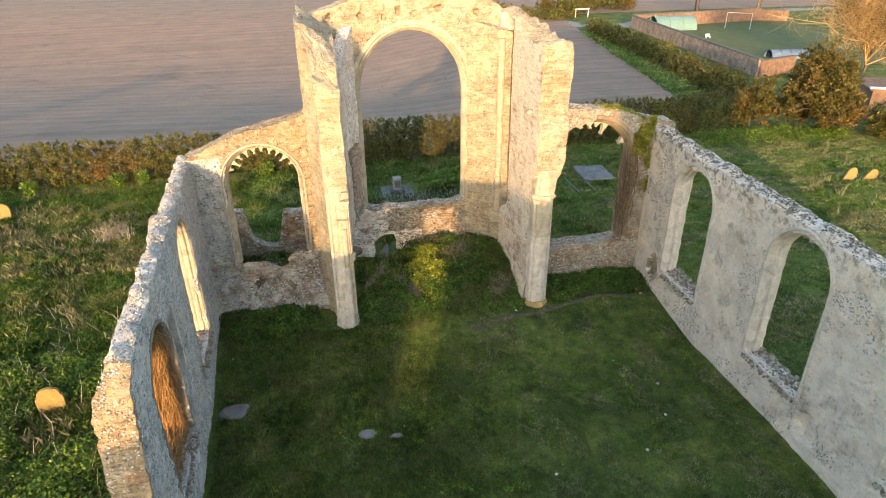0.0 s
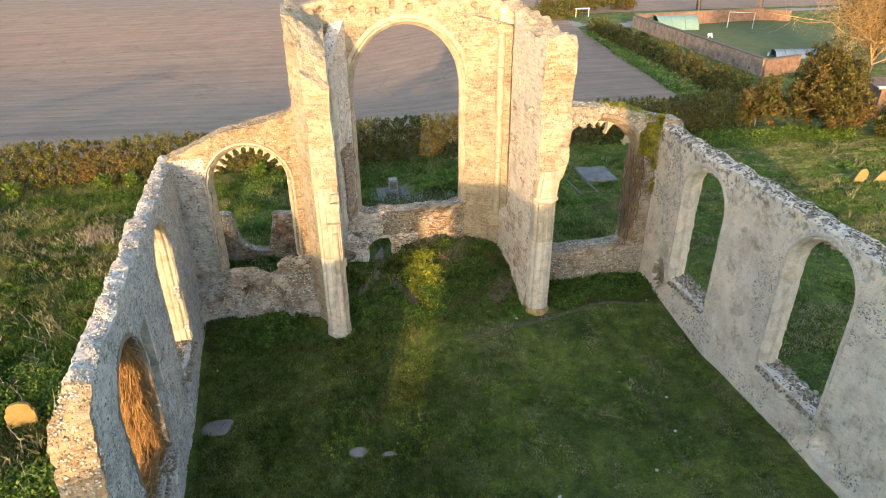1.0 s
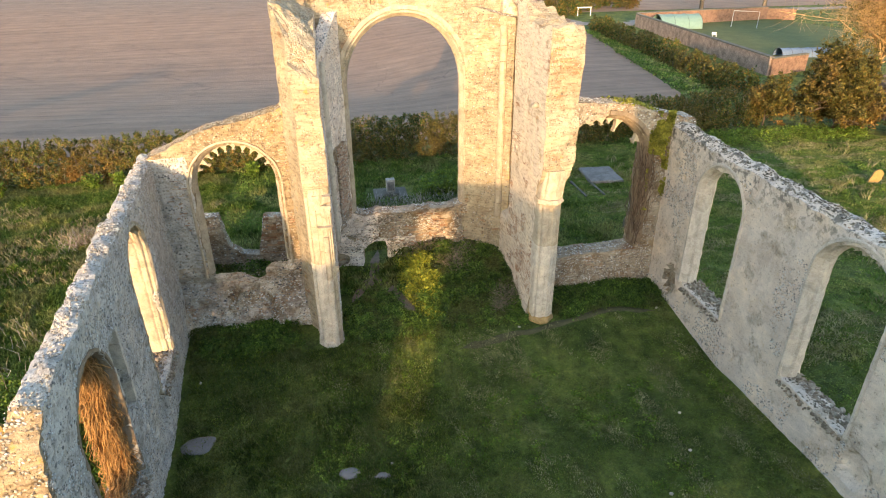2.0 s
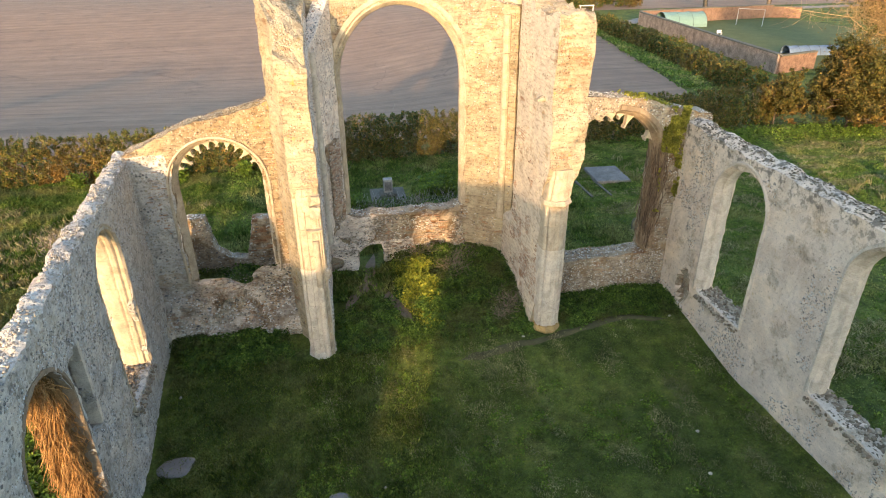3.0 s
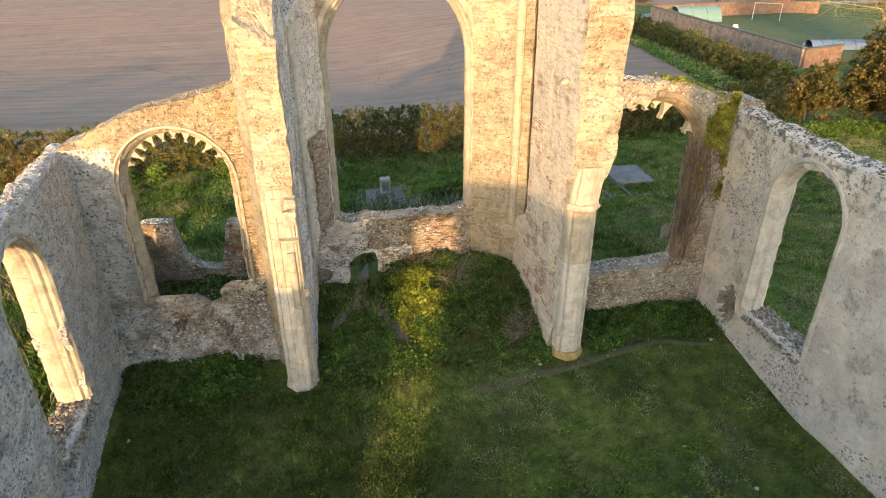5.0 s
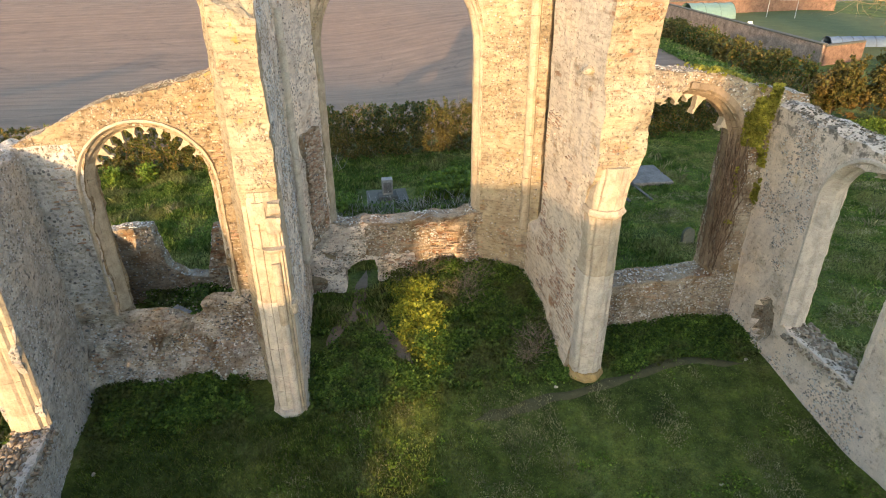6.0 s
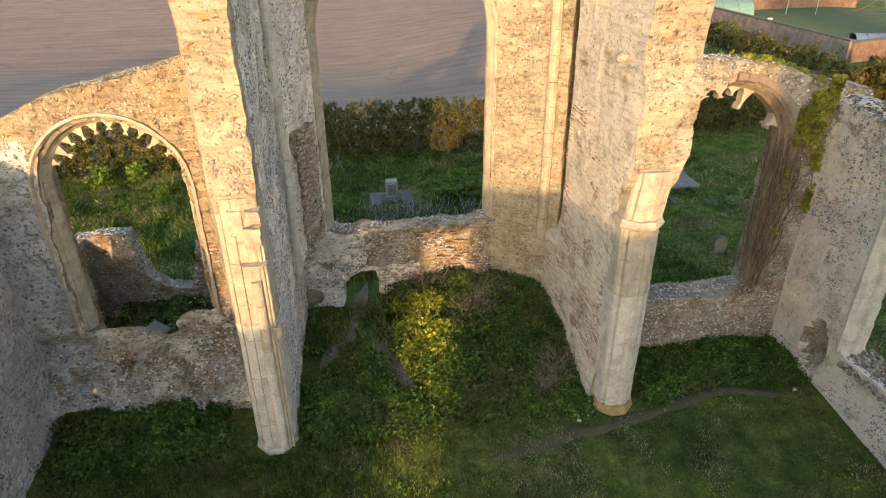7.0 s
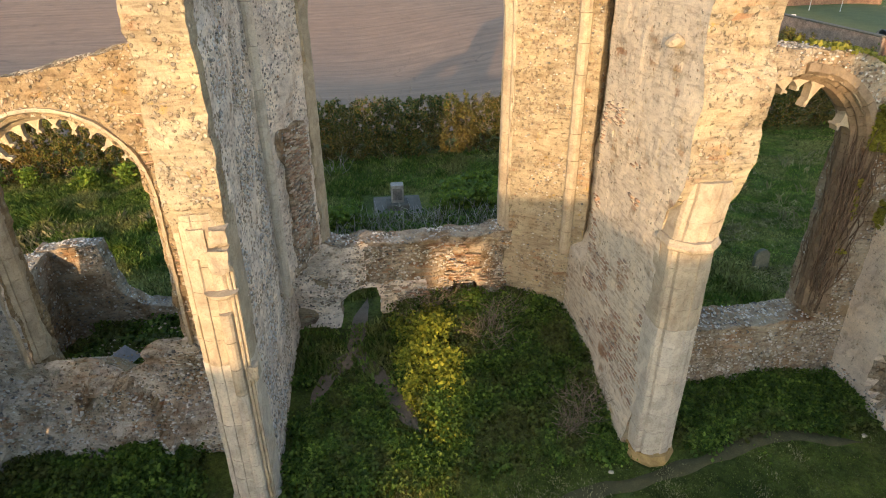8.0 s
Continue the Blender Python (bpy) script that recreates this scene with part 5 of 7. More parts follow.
M_WHITE = plain("white_paint", (0.58, 0.57, 0.55), 0.6, 0.08, 5)
M_BRICK = plain("garden_brick", (0.19, 0.115, 0.08), 0.9, 0.5, 2.5)
M_COBBLE = plain("mossy_cobble_and_brick", (0.27, 0.195, 0.15), 0.95, 0.6, 1.6)
M_COPE = plain("mossy_coping", (0.12, 0.11, 0.09), 0.95, 0.4, 4)
M_BLUE = plain("blue_grey_sheeting", (0.13, 0.18, 0.26), 0.6, 0.15, 3)
M_PALE_GREEN = plain("pale_green_sheeting", (0.16, 0.25, 0.215), 0.5, 0.12, 3)
M_TRACK = plain("gravel_track", (0.26, 0.22, 0.19), 0.95, 0.25, 2)
M_DARK = plain("dark_metal", (0.05, 0.05, 0.06), 0.5, 0.2, 6)


def on_ground(xy, lift=0.0):
    return np.concatenate([xy, (ground_z(xy[:, 0], xy[:, 1]) + lift)[:, None]], 1)


# ================= hedges =================
def hedge(name, line, width, height, leaves, label, material, seed, size=0.10, wild=0.25):
    """A clipped but shaggy hedge along a line of (x, y)."""
    r = np.random.default_rng(seed)
    line = np.array(line, float)
    seg = np.linalg.norm(np.diff(line, axis=0), axis=1)
    d = np.concatenate([[0], np.cumsum(seg)])
    holder = empty(name, (line[0, 0], line[0, 1], 0), label, "hedge")

    def place(n, shell):
        s = r.uniform(0, d[-1], n)
        x, y = np.interp(s, d, line[:, 0]), np.interp(s, d, line[:, 1])
        k = np.clip(np.searchsorted(d, s) - 1, 0, len(seg) - 1)
        t = np.diff(line, axis=0)[k] / seg[k][:, None]
        nrm = np.stack([-t[:, 1], t[:, 0]], 1)
        ang = r.uniform(0, np.pi, n)
        rad = 1 - shell * r.uniform(0, 1, n) ** 1.6
        sq = 0.55
        cx, cz = np.sign(np.cos(ang)) * np.abs(np.cos(ang)) ** sq, np.abs(np.sin(ang)) ** sq
        skirt = r.uniform(0, 1, n) < 0.34
        cx, cz = np.where(skirt, np.sign(cx) * r.uniform(0.75, 1.0, n), cx), np.where(skirt, r.uniform(0.02, 0.6, n), cz)
        h = height * (0.93 + 0.14 * fbm(x * 0.5, y * 0.5, 0, seed, 3))
        bulge = 1 + wild * (fbm(x * 0.9 + 9, y * 0.9, cz * 2, seed + 4, 3) - 0.5) * 2
        off = cx * rad * width * 0.5 * bulge
        z = np.maximum(cz * rad * h, r.uniform(0.02, 0.3, n)) + 0.05 * r.normal(size=n)
        px, py = x + nrm[:, 0] * off, y + nrm[:, 1] * off
        return np.stack([px, py, z + ground_z(px, py)], 1) - np.array([line[0, 0], line[0, 1], 0])

    each = 36
    tuft = place(leaves // each, 0.45)
    way = r.normal(size=tuft.shape) * [0.5, 0.5, 0.35] + [0, 0, 0.75]
    way /= np.linalg.norm(way, axis=1, keepdims=True)
    along = r.uniform(-0.25, 0.75, (len(tuft), each, 1)) * (3.4 * size)
    c = (tuft[:, None] + way[:, None] * along + r.normal(size=(len(tuft), each, 3)) * size * 0.75).reshape(-1, 3)
    put("foliage", leaves_mesh("foliage", c, size, seed + 1), material, holder, kind="stuff")
    a = place(leaves // 40, 0.5)
    b = a + r.normal(size=a.shape) * np.array([0.22, 0.22, 0.25]) + np.array([0, 0, 0.12])
    put("twig_tangle", twigs_mesh("twig_tangle", a, b, 0.008, seed), M_STEM, holder, kind="stuff")
    core = []
    for k in range(int(d[-1] / 1.2)):
        s = k * 1.2 + r.uniform(0, 0.6)
        x, y = np.interp(s, d, line[:, 0]), np.interp(s, d, line[:, 1])
        core.append((x + r.uniform(-0.2, 0.2), y + r.uniform(-0.2, 0.2)))
    core = np.array(core) - line[0]
    n = len(core)
    a = np.concatenate([core, np.full((n, 1), -0.05)], 1)
    b = a + np.stack([r.uniform(-0.3, 0.3, n), r.uniform(-0.3, 0.3, n), np.full(n, height * 0.75)], 1)
    put("stemwork", twigs_mesh("stemwork", a, b, 0.05, seed + 2), M_BARK, holder, kind="stuff")
    return holder


hedge("hedge", [(-46, 35.4), (-15, 36.3), (1.5, 36.76)], 2.6, 1.95, 190000, "thick country hedge turning rust and ochre along the churchyard", M_LEAF_RUST, 41, 0.065, 0.35)
hedge("hedge", [(1.4, 36.76), (10, 37.0), (27.5, 38.6)], 2.6, 2.05, 130000, "thick dark green country hedge along the churchyard", M_LEAF, 45, 0.065, 0.35)
hedge("hedge", [(31.8, 43.5), (33.2, 54), (34.4, 66), (35.6, 80)], 2.0, 1.75, 26000, "clipped dark hedge beside the farm lane", M_LEAF, 42, 0.13)
hedge("hedge", [(37.5, 95), (41, 101), (46, 104), (52, 105)], 3.0, 2.4, 9000, "loose hedge with rusty leaves beside the lane", M_LEAF, 43, 0.2)
hedge("hedge", [(29, 108), (33.5, 98), (35.6, 92)], 2.2, 1.8, 6000, "loose roadside hedge with rusty leaves", M_LEAF, 44, 0.18)


# ================= trees and bushes =================
def bush_tree(name, at, radius, height, label, leaves, material, seed, size=0.12, trunk=0.16, bare=0.0, limbs=16, category="tree", low=0.25):
    """A tapered trunk with limbs and a crown of many small leaves in uneven clumps."""
    r = np.random.default_rng(seed)
    holder = empty(name, (at[0], at[1], gz(*at)), label, category)
    a, b, rad = [], [], []
    a.append((0, 0, -0.1)); b.append((r.uniform(-0.2, 0.2), r.uniform(-0.2, 0.2), height * 0.35)); rad.append(trunk)
    tips = []
    for k in range(limbs):
        th, el = r.uniform(0, 2 * np.pi), r.uniform(0.15 if low > 0.2 else 0.0, 1.4)
        base = np.array([0, 0, height * r.uniform(0.08, 0.35)])
        tip = np.array([math.cos(th) * math.cos(el) * radius * 0.8, math.sin(th) * math.cos(el) * radius * 0.8, height * (low + (0.87 - low) * math.sin(el))]) * r.uniform(0.7, 1.1)
        a.append(base); b.append(tip); rad.append(trunk * 0.45)
        tips.append(tip)
        for q_ in range(9):
            st = base + (tip - base) * r.uniform(0.35, 1.0)
            en = st + r.normal(size=3) * np.array([0.26, 0.26, 0.2]) * radius + np.array([0, 0, 0.1 * height])
            a.append(st); b.append(en); rad.append(trunk * 0.16)
            tips.append(en)
            for w_ in range(3 if not bare else 13):
                s2 = st + (en - st) * r.uniform(0.3, 1)
                a.append(s2); b.append(s2 + r.normal(size=3) * 0.16 * radius + np.array([0, 0, 0.05 * height])); rad.append(trunk * 0.07)
                tips.append(b[-1])
    put("trunk", twigs_mesh("trunk", np.array(a[:1]), np.array(b[:1]), np.array(rad[:1]), seed, 0.03), M_BARK, holder)
    put("branchwork", twigs_mesh("branchwork", np.array(a[1:]), np.array(b[1:]), np.array(rad[1:]), seed, 0.10), M_BARK if not bare else M_TWIG, holder, kind="stuff")
    tips = np.array(tips)
    c = tips[r.integers(0, len(tips), leaves)] + r.normal(size=(leaves, 3)) * radius * np.array([0.058, 0.058, 0.05])
    c = c[c[:, 2] > 0.1]
    put("crown", leaves_mesh("crown", c, size, seed + 1), material, holder, kind="stuff")
    return holder


bush_tree("bush_tree", (32.6, 36.4), 2.5, 4.6, "broad dense thorn tree with olive and rust leaves beside the hedge", 70000, M_LEAF_TREE, 51, 0.105, limbs=34, low=0.10)
bush_tree("bush", (28.9, 37.9), 1.5, 2.9, "rust-brown leafy bush at the end of the hedge", 12000, M_LEAF_TREE, 52, 0.11, 0.08, category="bush", low=0.08)
bush_tree("bush", (35.6, 34.2), 1.5, 1.7, "dark evergreen bush beside the brick shed", 6000, M_LEAF, 53, 0.11, 0.08, category="bush", low=0.08)
bush_tree("bush", (36.8, 32.4), 1.7, 1.9, "dark evergreen bush beside the brick shed", 6000, M_LEAF, 54, 0.11, 0.08, category="bush", low=0.08)
bush_tree("bare_tree", (49.3, 50.8), 6.8, 8.5, "spreading bare tree with pale orange twigs", 5000, M_LEAF_TREE, 55, 0.11, 0.17, bare=1.0, limbs=34, low=0.5)
bush_tree("bush", (38.0, 104.0), 1.8, 2.2, "orange autumn bush beside the lane", 1500, M_LEAF_TREE, 56, 0.2, 0.08, category="bush", low=0.08)
bush_tree("bush", (51.0, 103.0), 1.8, 2.6, "yellow-brown bush beside the lane", 1500, M_LEAF_TREE, 57, 0.2, 0.08, category="bush", low=0.08)

# unseen trees behind the camera, added for the long shadows on the field
for k, (at, h) in enumerate([((-46.0, -20.0), 15.5), ((-38.5, -24.0), 14.0), ((-33.0, -30.0), 12.5)]):
    bush_tree("tree", at, 3.0, h, "tall unseen tree added west of the churchyard to shade the field", 5000, M_LEAF_TREE, 70 + k, 0.4, 0.35, limbs=20)

# ================= grass =================
r = np.random.default_rng(80)


def scatter(n, x0, x1, y0, y1, seed):
    q_ = np.random.default_rng(seed)
    return np.stack([q_.uniform(x0, x1, n), q_.uniform(y0, y1, n)], 1)


def clear_of_walls(p):
    x, y = p[:, 0], p[:, 1]
    bad = (np.abs(x - 12.85) < 0.5) & (y < 22.2) | (np.abs(x + 2.95 - 0.062 * (20.9 - y)) < 0.5) & (y > 11.5) & (y < 22)
    bad |= (y > 21.1) & (y < 22.0) & (x > -3.4) & (x < 13.3) & ~((x > 2) & (x < 7.7))
    bad |= (y > 24.2) & (y < 25.3) & (x > -3.2) & (x < 8.6) | (y > 19.4) & (y < 25) & ((np.abs(x - 1.35) < 0.7) | (np.abs(x - 8.2) < 0.5))
    return p[~bad]


PATHS = [[(5.2, 18.75), (7.1, 19.1), (8.6, 19.3), (10.3, 19.75), (11.8, 19.4)], [(3.45, 25.4), (3.35, 24.4), (3.1, 23.3), (3.5, 22.5), (4.05, 21.2), (4.3, 20.5)], [(3.1, 23.3), (2.6, 22.4), (2.3, 21.5)]]


def path_far(p):
    best = np.full(len(p), 9.0)
    for line in PATHS:
        for (ax, ay), (bx, by) in zip(line, line[1:]):
            d = np.array([bx - ax, by - ay])
            t = np.clip(((p - [ax, ay]) @ d) / (d @ d), 0, 1)
            best = np.minimum(best, np.linalg.norm(p - ([ax, ay] + t[:, None] * d), axis=1))
    return best


nave = clear_of_walls(scatter(160000, -2.3, 12.4, -2, 21, 81))
dens = fbm(nave[:, 0] * 0.7, nave[:, 1] * 0.7, 0, 91)
nave = nave[(dens > 0.20 + 0.20 * smoothstep(3.0, 7.0, nave[:, 0]) + r.uniform(-0.2, 0.2, len(nave))) & (path_far(nave) > r.uniform(0.0, 0.30, len(nave)))]
hh = (0.03 + 0.06 * fbm(nave[:, 0] * 1.3, nave[:, 1] * 1.3, 0, 92)) * (1.35 - 0.75 * smoothstep(2.5, 7.0, nave[:, 0]))
put("grass", blades_mesh("grass", on_ground(nave, -0.01), hh, 82, 3, 0.9, 0.009, 0.04), M_GRASS, label="short trampled grass in the roofless nave", category="grass", kind="stuff")
yard = np.concatenate([scatter(85000, -17, -2.9, 9, 35.5, 83), scatter(34000, -3, 24, 22.2, 36.2, 84), scatter(48000, 13.3, 34, 8, 37, 85)])
yard = clear_of_walls(yard)
yard = yard[np.maximum(np.abs(yard[:, 0] - 4.58), np.abs(yard[:, 1] - 31.0)) > 1.15]
hh = (0.07 + 0.40 * fbm(yard[:, 0] * 1.1, yard[:, 1] * 1.1, 0, 93) ** 2.5) * np.where(yard[:, 0] > 13, 0.5, 1.0) + 0.05 * (yard[:, 0] < -3)
put("grass", blades_mesh("grass", on_ground(yard, -0.01), hh, 86, 4, 0.8, 0.019, 0.06), M_GRASS_TALL, label="uneven uncut grass in the churchyard", category="grass", kind="stuff")
dry = np.concatenate([scatter(1500, -16, -3, 25, 32.5, 87), scatter(260, -10, -3.2, 14, 24, 88), scatter(200, 16, 33, 18, 34, 89)])
dry = clear_of_walls(dry[fbm(dry[:, 0] * 0.5, dry[:, 1] * 0.5, 0, 94) > 0.5])
put("dry_grass", blades_mesh("dry_grass", on_ground(dry, -0.02), 0.36, 90, 9, 0.7, 0.012, 0.10), M_STRAW, label="clumps of straw-coloured dry grass", category="grass", kind="stuff")


turf = clear_of_walls(scatter(60000, 1.0, 12.3, 6, 19.5, 95))
turf = turf[fbm(turf[:, 0] * 2.4 + turf[:, 1] * 0.5, turf[:, 1] * 1.0, 0, 96, 4) > 0.635 - 0.010 * (turf[:, 0] - 4)]
hay = scatter(60000, 13.4, 34, 7, 34, 98)
hay = clear_of_walls(hay[fbm(hay[:, 0] * 0.5, hay[:, 1] * 1.9, 0, 99, 4) > 0.60])
put("dry_grass", blades_mesh("dry_grass", on_ground(hay, 0.0), 0.09, 100, 3, 1.6, 0.012, 0.06), M_STRAW, label="rows of cut straw-coloured grass in the churchyard", category="grass", kind="stuff")
put("dry_grass", blades_mesh("dry_grass", on_ground(turf, -0.01), 0.05, 97, 3, 1.0, 0.008, 0.05), M_STRAW, label="short straw-coloured patches in the nave turf", category="grass", kind="stuff")


def weeds(name, centres, spread, heights, count, material, label, seed, size=0.08):
    """Low leafy plants: clusters of leaves over each centre."""
    q_ = np.random.default_rng(seed)
    k = q_.integers(0, len(centres), count)
    p = centres[k] + q_.normal(size=(count, 2)) * spread
    h = heights[k] * q_.uniform(0.05, 1.0, count) ** 0.7
    return put(name, leaves_mesh(name, on_ground(p) + np.stack([0 * h, 0 * h, h], 1), size, seed + 1, 0.8, 1.4), material, label=label, category="weeds", kind="stuff")


def pick(n, x0, x1, y0, y1, seed, keep=0.0):
    p = clear_of_walls(scatter(n, x0, x1, y0, y1, seed))
    p = p[(fbm(p[:, 0] * 0.8, p[:, 1] * 0.8, 0, seed) > keep) & (path_far(p) > 0.27)]
    return p


c = pick(520, 4.1, 7.8, 19.65, 24.2, 101)
weeds("nettles", c, 0.12, 0.14 + 0.34 * fbm(c[:, 0], c[:, 1], 0, 5) * smoothstep(19.9, 21.5, c[:, 1]), 70000, M_LEAF_NETTLE, "deep green nettles filling the chancel floor", 102, 0.056)
c = pick(160, 2.1, 4.3, 19.4, 22.3, 103)
weeds("nettles", c, 0.12, 0.08 + 0.22 * fbm(c[:, 0], c[:, 1], 0, 6), 21000, M_LEAF_NETTLE, "low nettles beside the worn path", 104, 0.052)
c = pick(240, 8.5, 12.3, 19.7, 21.1, 105)
weeds("nettles", c, 0.12, 0.10 + 0.28 * fbm(c[:, 0], c[:, 1], 0, 7) * smoothstep(19.6, 20.6, c[:, 1]), 28000, M_LEAF_NETTLE, "nettles along the foot of the south aisle gable", 106, 0.055)
c = pick(260, -2.5, 1.4, 19.6, 21.1, 107)
weeds("nettles", c, 0.12, 0.08 + 0.34 * fbm(c[:, 0], c[:, 1], 0, 8) * smoothstep(19.4, 20.6, c[:, 1]), 17000, M_LEAF_NETTLE, "dark nettles along the foot of the north aisle gable", 108, 0.055)
# elder shoots along the sun strip; its brightness is in the leaf colour
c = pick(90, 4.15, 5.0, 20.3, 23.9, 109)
weeds("elder", c, 0.13, 0.16 + 0.60 * smoothstep(20.5, 22.5, c[:, 1]) * smoothstep(24.4, 22.8, c[:, 1]) * fbm(c[:, 0], c[:, 1], 0, 9), 11000, M_LEAF_ELDER_SUN, "elder shoots in front of the breast wall, sun strip put into their yellow-green", 110, 0.06)
c = scatter(300, -2.4, 0.8, 22.2, 24.8, 111)
weeds("nettles", c, 0.12, 0.25 + 0.5 * fbm(c[:, 0], c[:, 1], 0, 10), 12000, M_LEAF_NETTLE, "dark weeds inside the ruined vestry", 112, 0.08)
c = scatter(160, 2.5, 8.5, 26.5, 29.6, 113)
weeds("nettles", c, 0.2, 0.3 + 0.4 * fbm(c[:, 0], c[:, 1], 0, 11), 9000, M_LEAF_NETTLE, "weeds behind the breast wall", 114, 0.09)
c = np.concatenate([scatter(22, 6.0, 8.8, 29.9, 32.0, 115), scatter(5, 2.2, 3.0, 28.9, 29.8, 116), np.stack([np.array([-9.4, -8.2, -6.2, -4.9, -13.5, -2.0, 0.4]), np.array([34.6, 34.7, 34.4, 34.6, 34.3, 34.9, 35.1])], 1)])
weeds("alexanders", c, 0.16, np.full(len(c), 0.8), 13000, M_LEAF_FRESH, "bright green leafy weeds by the hedge and memorial", 117, 0.10)
c = scatter(560, -9.5, -3.1, 8.5, 19.5, 118)
c = c[np.hypot(c[:, 0] + 6.3, c[:, 1] - 16.5) > 1.15]
weeds("weeds", c, 0.2, 0.2 + 0.4 * fbm(c[:, 0], c[:, 1], 0, 12), 48000, M_LEAF_FRESH, "rank green weeds outside the north wall", 119, 0.06)
c = np.stack([r.uniform(24, 34, 60), r.uniform(34.4, 36.4, 60)], 1)
weeds("weeds", c, 0.25, np.full(60, 0.45), 4500, M_LEAF_FRESH, "bright weeds along the hedge foot", 120, 0.08)

c = pick(1200, 1.0, 12.2, 6.0, 19.8, 125, 0.55)
weeds("clover", c, 0.07, np.full(len(c), 0.07), 12000, M_LEAF_FRESH, "small bright green clover tufts in the nave grass", 126, 0.042)
s_ = r.uniform(0, 1, 240)
c = np.stack([28.9 + 5.6 * s_ + r.uniform(-0.2, 1.7, 240), 46.0 + 34.0 * s_], 1)
weeds("weeds", c, 0.3, np.full(240, 0.35), 9000, M_GRASS_TALL, "green weedy verge between the field and the lane hedge", 127, 0.14)
# dry stems standing in the weeds
p = np.concatenate([scatter(1300, 2.2, 8.8, 26.6, 29.6, 121), scatter(50, -0.5, 3.0, 34.0, 35.0, 122), scatter(120, -9, -3.3, 11, 22, 123), scatter(60, -8.6, -7.2, 27.6, 28.6, 124)])
a = on_ground(p, -0.02)
b = a + np.stack([r.normal(0, 0.22, len(p)), r.normal(0, 0.2, len(p)), r.uniform(0.35, 0.9, len(p))], 1)
put("dead_stalks", twigs_mesh("dead_stalks", a, b, 0.011, 12), M_STALK, label="grey dead stalks standing among the weeds", category="weeds", kind="stuff")


def dry_shrub(at, seed, n=90, size=0.9, flat=0.8):
    q_ = np.random.default_rng(seed)
    root = np.array([0, 0, 0.0])
    th, el = q_.uniform(0, 2 * np.pi, n), q_.uniform(0.25, 1.3, n)
    ln = size * q_.uniform(0.4, 1.0, n)
    b = np.stack([np.cos(th) * np.cos(el) * ln, np.sin(th) * np.cos(el) * ln, np.sin(el) * ln * flat], 1)
    a = b * 0.02 + q_.normal(size=(n, 3)) * [0.05, 0.05, 0.0]
    k = q_.integers(0, n, n * 2)
    s = a[k] + (b[k] - a[k]) * q_.uniform(0.4, 0.9, (n * 2, 1))
    e = s + q_.normal(size=(n * 2, 3)) * size * 0.16 + [0, 0, size * 0.06]
    ob = put("dry_shrub", twigs_mesh("dry_shrub", np.concatenate([a, s]), np.concatenate([b, e]), np.concatenate([np.full(n, 0.008), np.full(n * 2, 0.005)]), seed), M_STEM,
             label="bare brown shrub of tangled twigs among nettles", category="shrub", group="dry shrubs")
    ob.location = (at[0], at[1], gz(*at))


for k, (at, s) in enumerate([((7.25, 20.75), 0.9), ((6.9, 20.35), 0.7), ((5.9, 22.6), 1.1), ((6.4, 23.4), 0.9), ((5.0, 23.9), 0.9), ((4.6, 23.6), 0.8), ((-7.9, 28.2), 1.3)]):
    dry_shrub(at, 130 + k, size=s)

# ivy over the south aisle's corner
q_ = np.random.default_rng(140)
n = 15000
zz = q_.uniform(3.0, 6.2, n)
mid_ = 12.0 + 0.18 * np.sin(zz * 2.2)
xx = mid_ + 0.08 + q_.normal(0, 0.20, n) * (0.5 + 0.7 * fbm(zz * 1.4, 0, 0, 5))
keep = (fbm(xx * 3.4, zz * 2.6, 0, 141, 4) > 0.53) & (xx > 11.70) & (xx < 12.42)
c = np.stack([xx, 21.14 - q_.uniform(0, 0.07, n), zz], 1)[keep]
top = np.stack([q_.normal(11.2, 0.35, 500), q_.uniform(21.15, 21.9, 500), 0 * np.ones(500)], 1)
top[:, 2] = np.interp(top[:, 0], [10.53, 11.34, 11.84, 13.3], [6.50, 6.36, 6.18, 5.85]) + q_.uniform(0.0, 0.08, 500)
put("ivy", leaves_mesh("ivy", np.concatenate([c, top]), 0.065, 142, 0.2, 1.2), M_IVY, label="yellow-green ivy clinging to the aisle corner", category="ivy", kind="stuff")
n = 700
a = np.stack([q_.normal(11.78, 0.085, n), 21.17 + q_.uniform(-0.05, 0.5, n), q_.uniform(1.7, 4.6, n)], 1)
put("ivy_stems", twigs_mesh("ivy_stems", a, a + np.stack([q_.normal(0.03, 0.06, n), q_.normal(0, 0.05, n), q_.uniform(0.5, 1.3, n)], 1), 0.013, 143, 0.08), M_IVY_STEM,
    label="brown dead ivy stems on the broken jamb", category="ivy", kind="stuff")

# dry stems that choke the north wall's western window
n = 5200
s = q_.uniform(0, 1, n)
side_u = 6.35 + 0.36 * q_.uniform(0, 1, n) ** 1.5 * (0.6 + 0.8 * vnoise(s * 5, 0, 3)) + 0.25 * smoothstep(0.75, 1.0, s) * q_.uniform(0, 2.2, n)
zz = 1.15 + 3.4 * s
dep = q_.uniform(0.14, 0.60, n)
a = WN.at(side_u, zz, dep)
b = a + np.stack([q_.normal(-0.02, 0.05, n), q_.normal(0.02, 0.12, n), q_.normal(-0.25, 0.22, n)], 1)
foot = WN.at(q_.uniform(6.4, 8.2, 700), 1.15 + q_.uniform(0, 0.35, 700), q_.uniform(0.12, 0.56, 700))
footb = foot + q_.normal(size=(700, 3)) * [0.06, 0.22, 0.10]
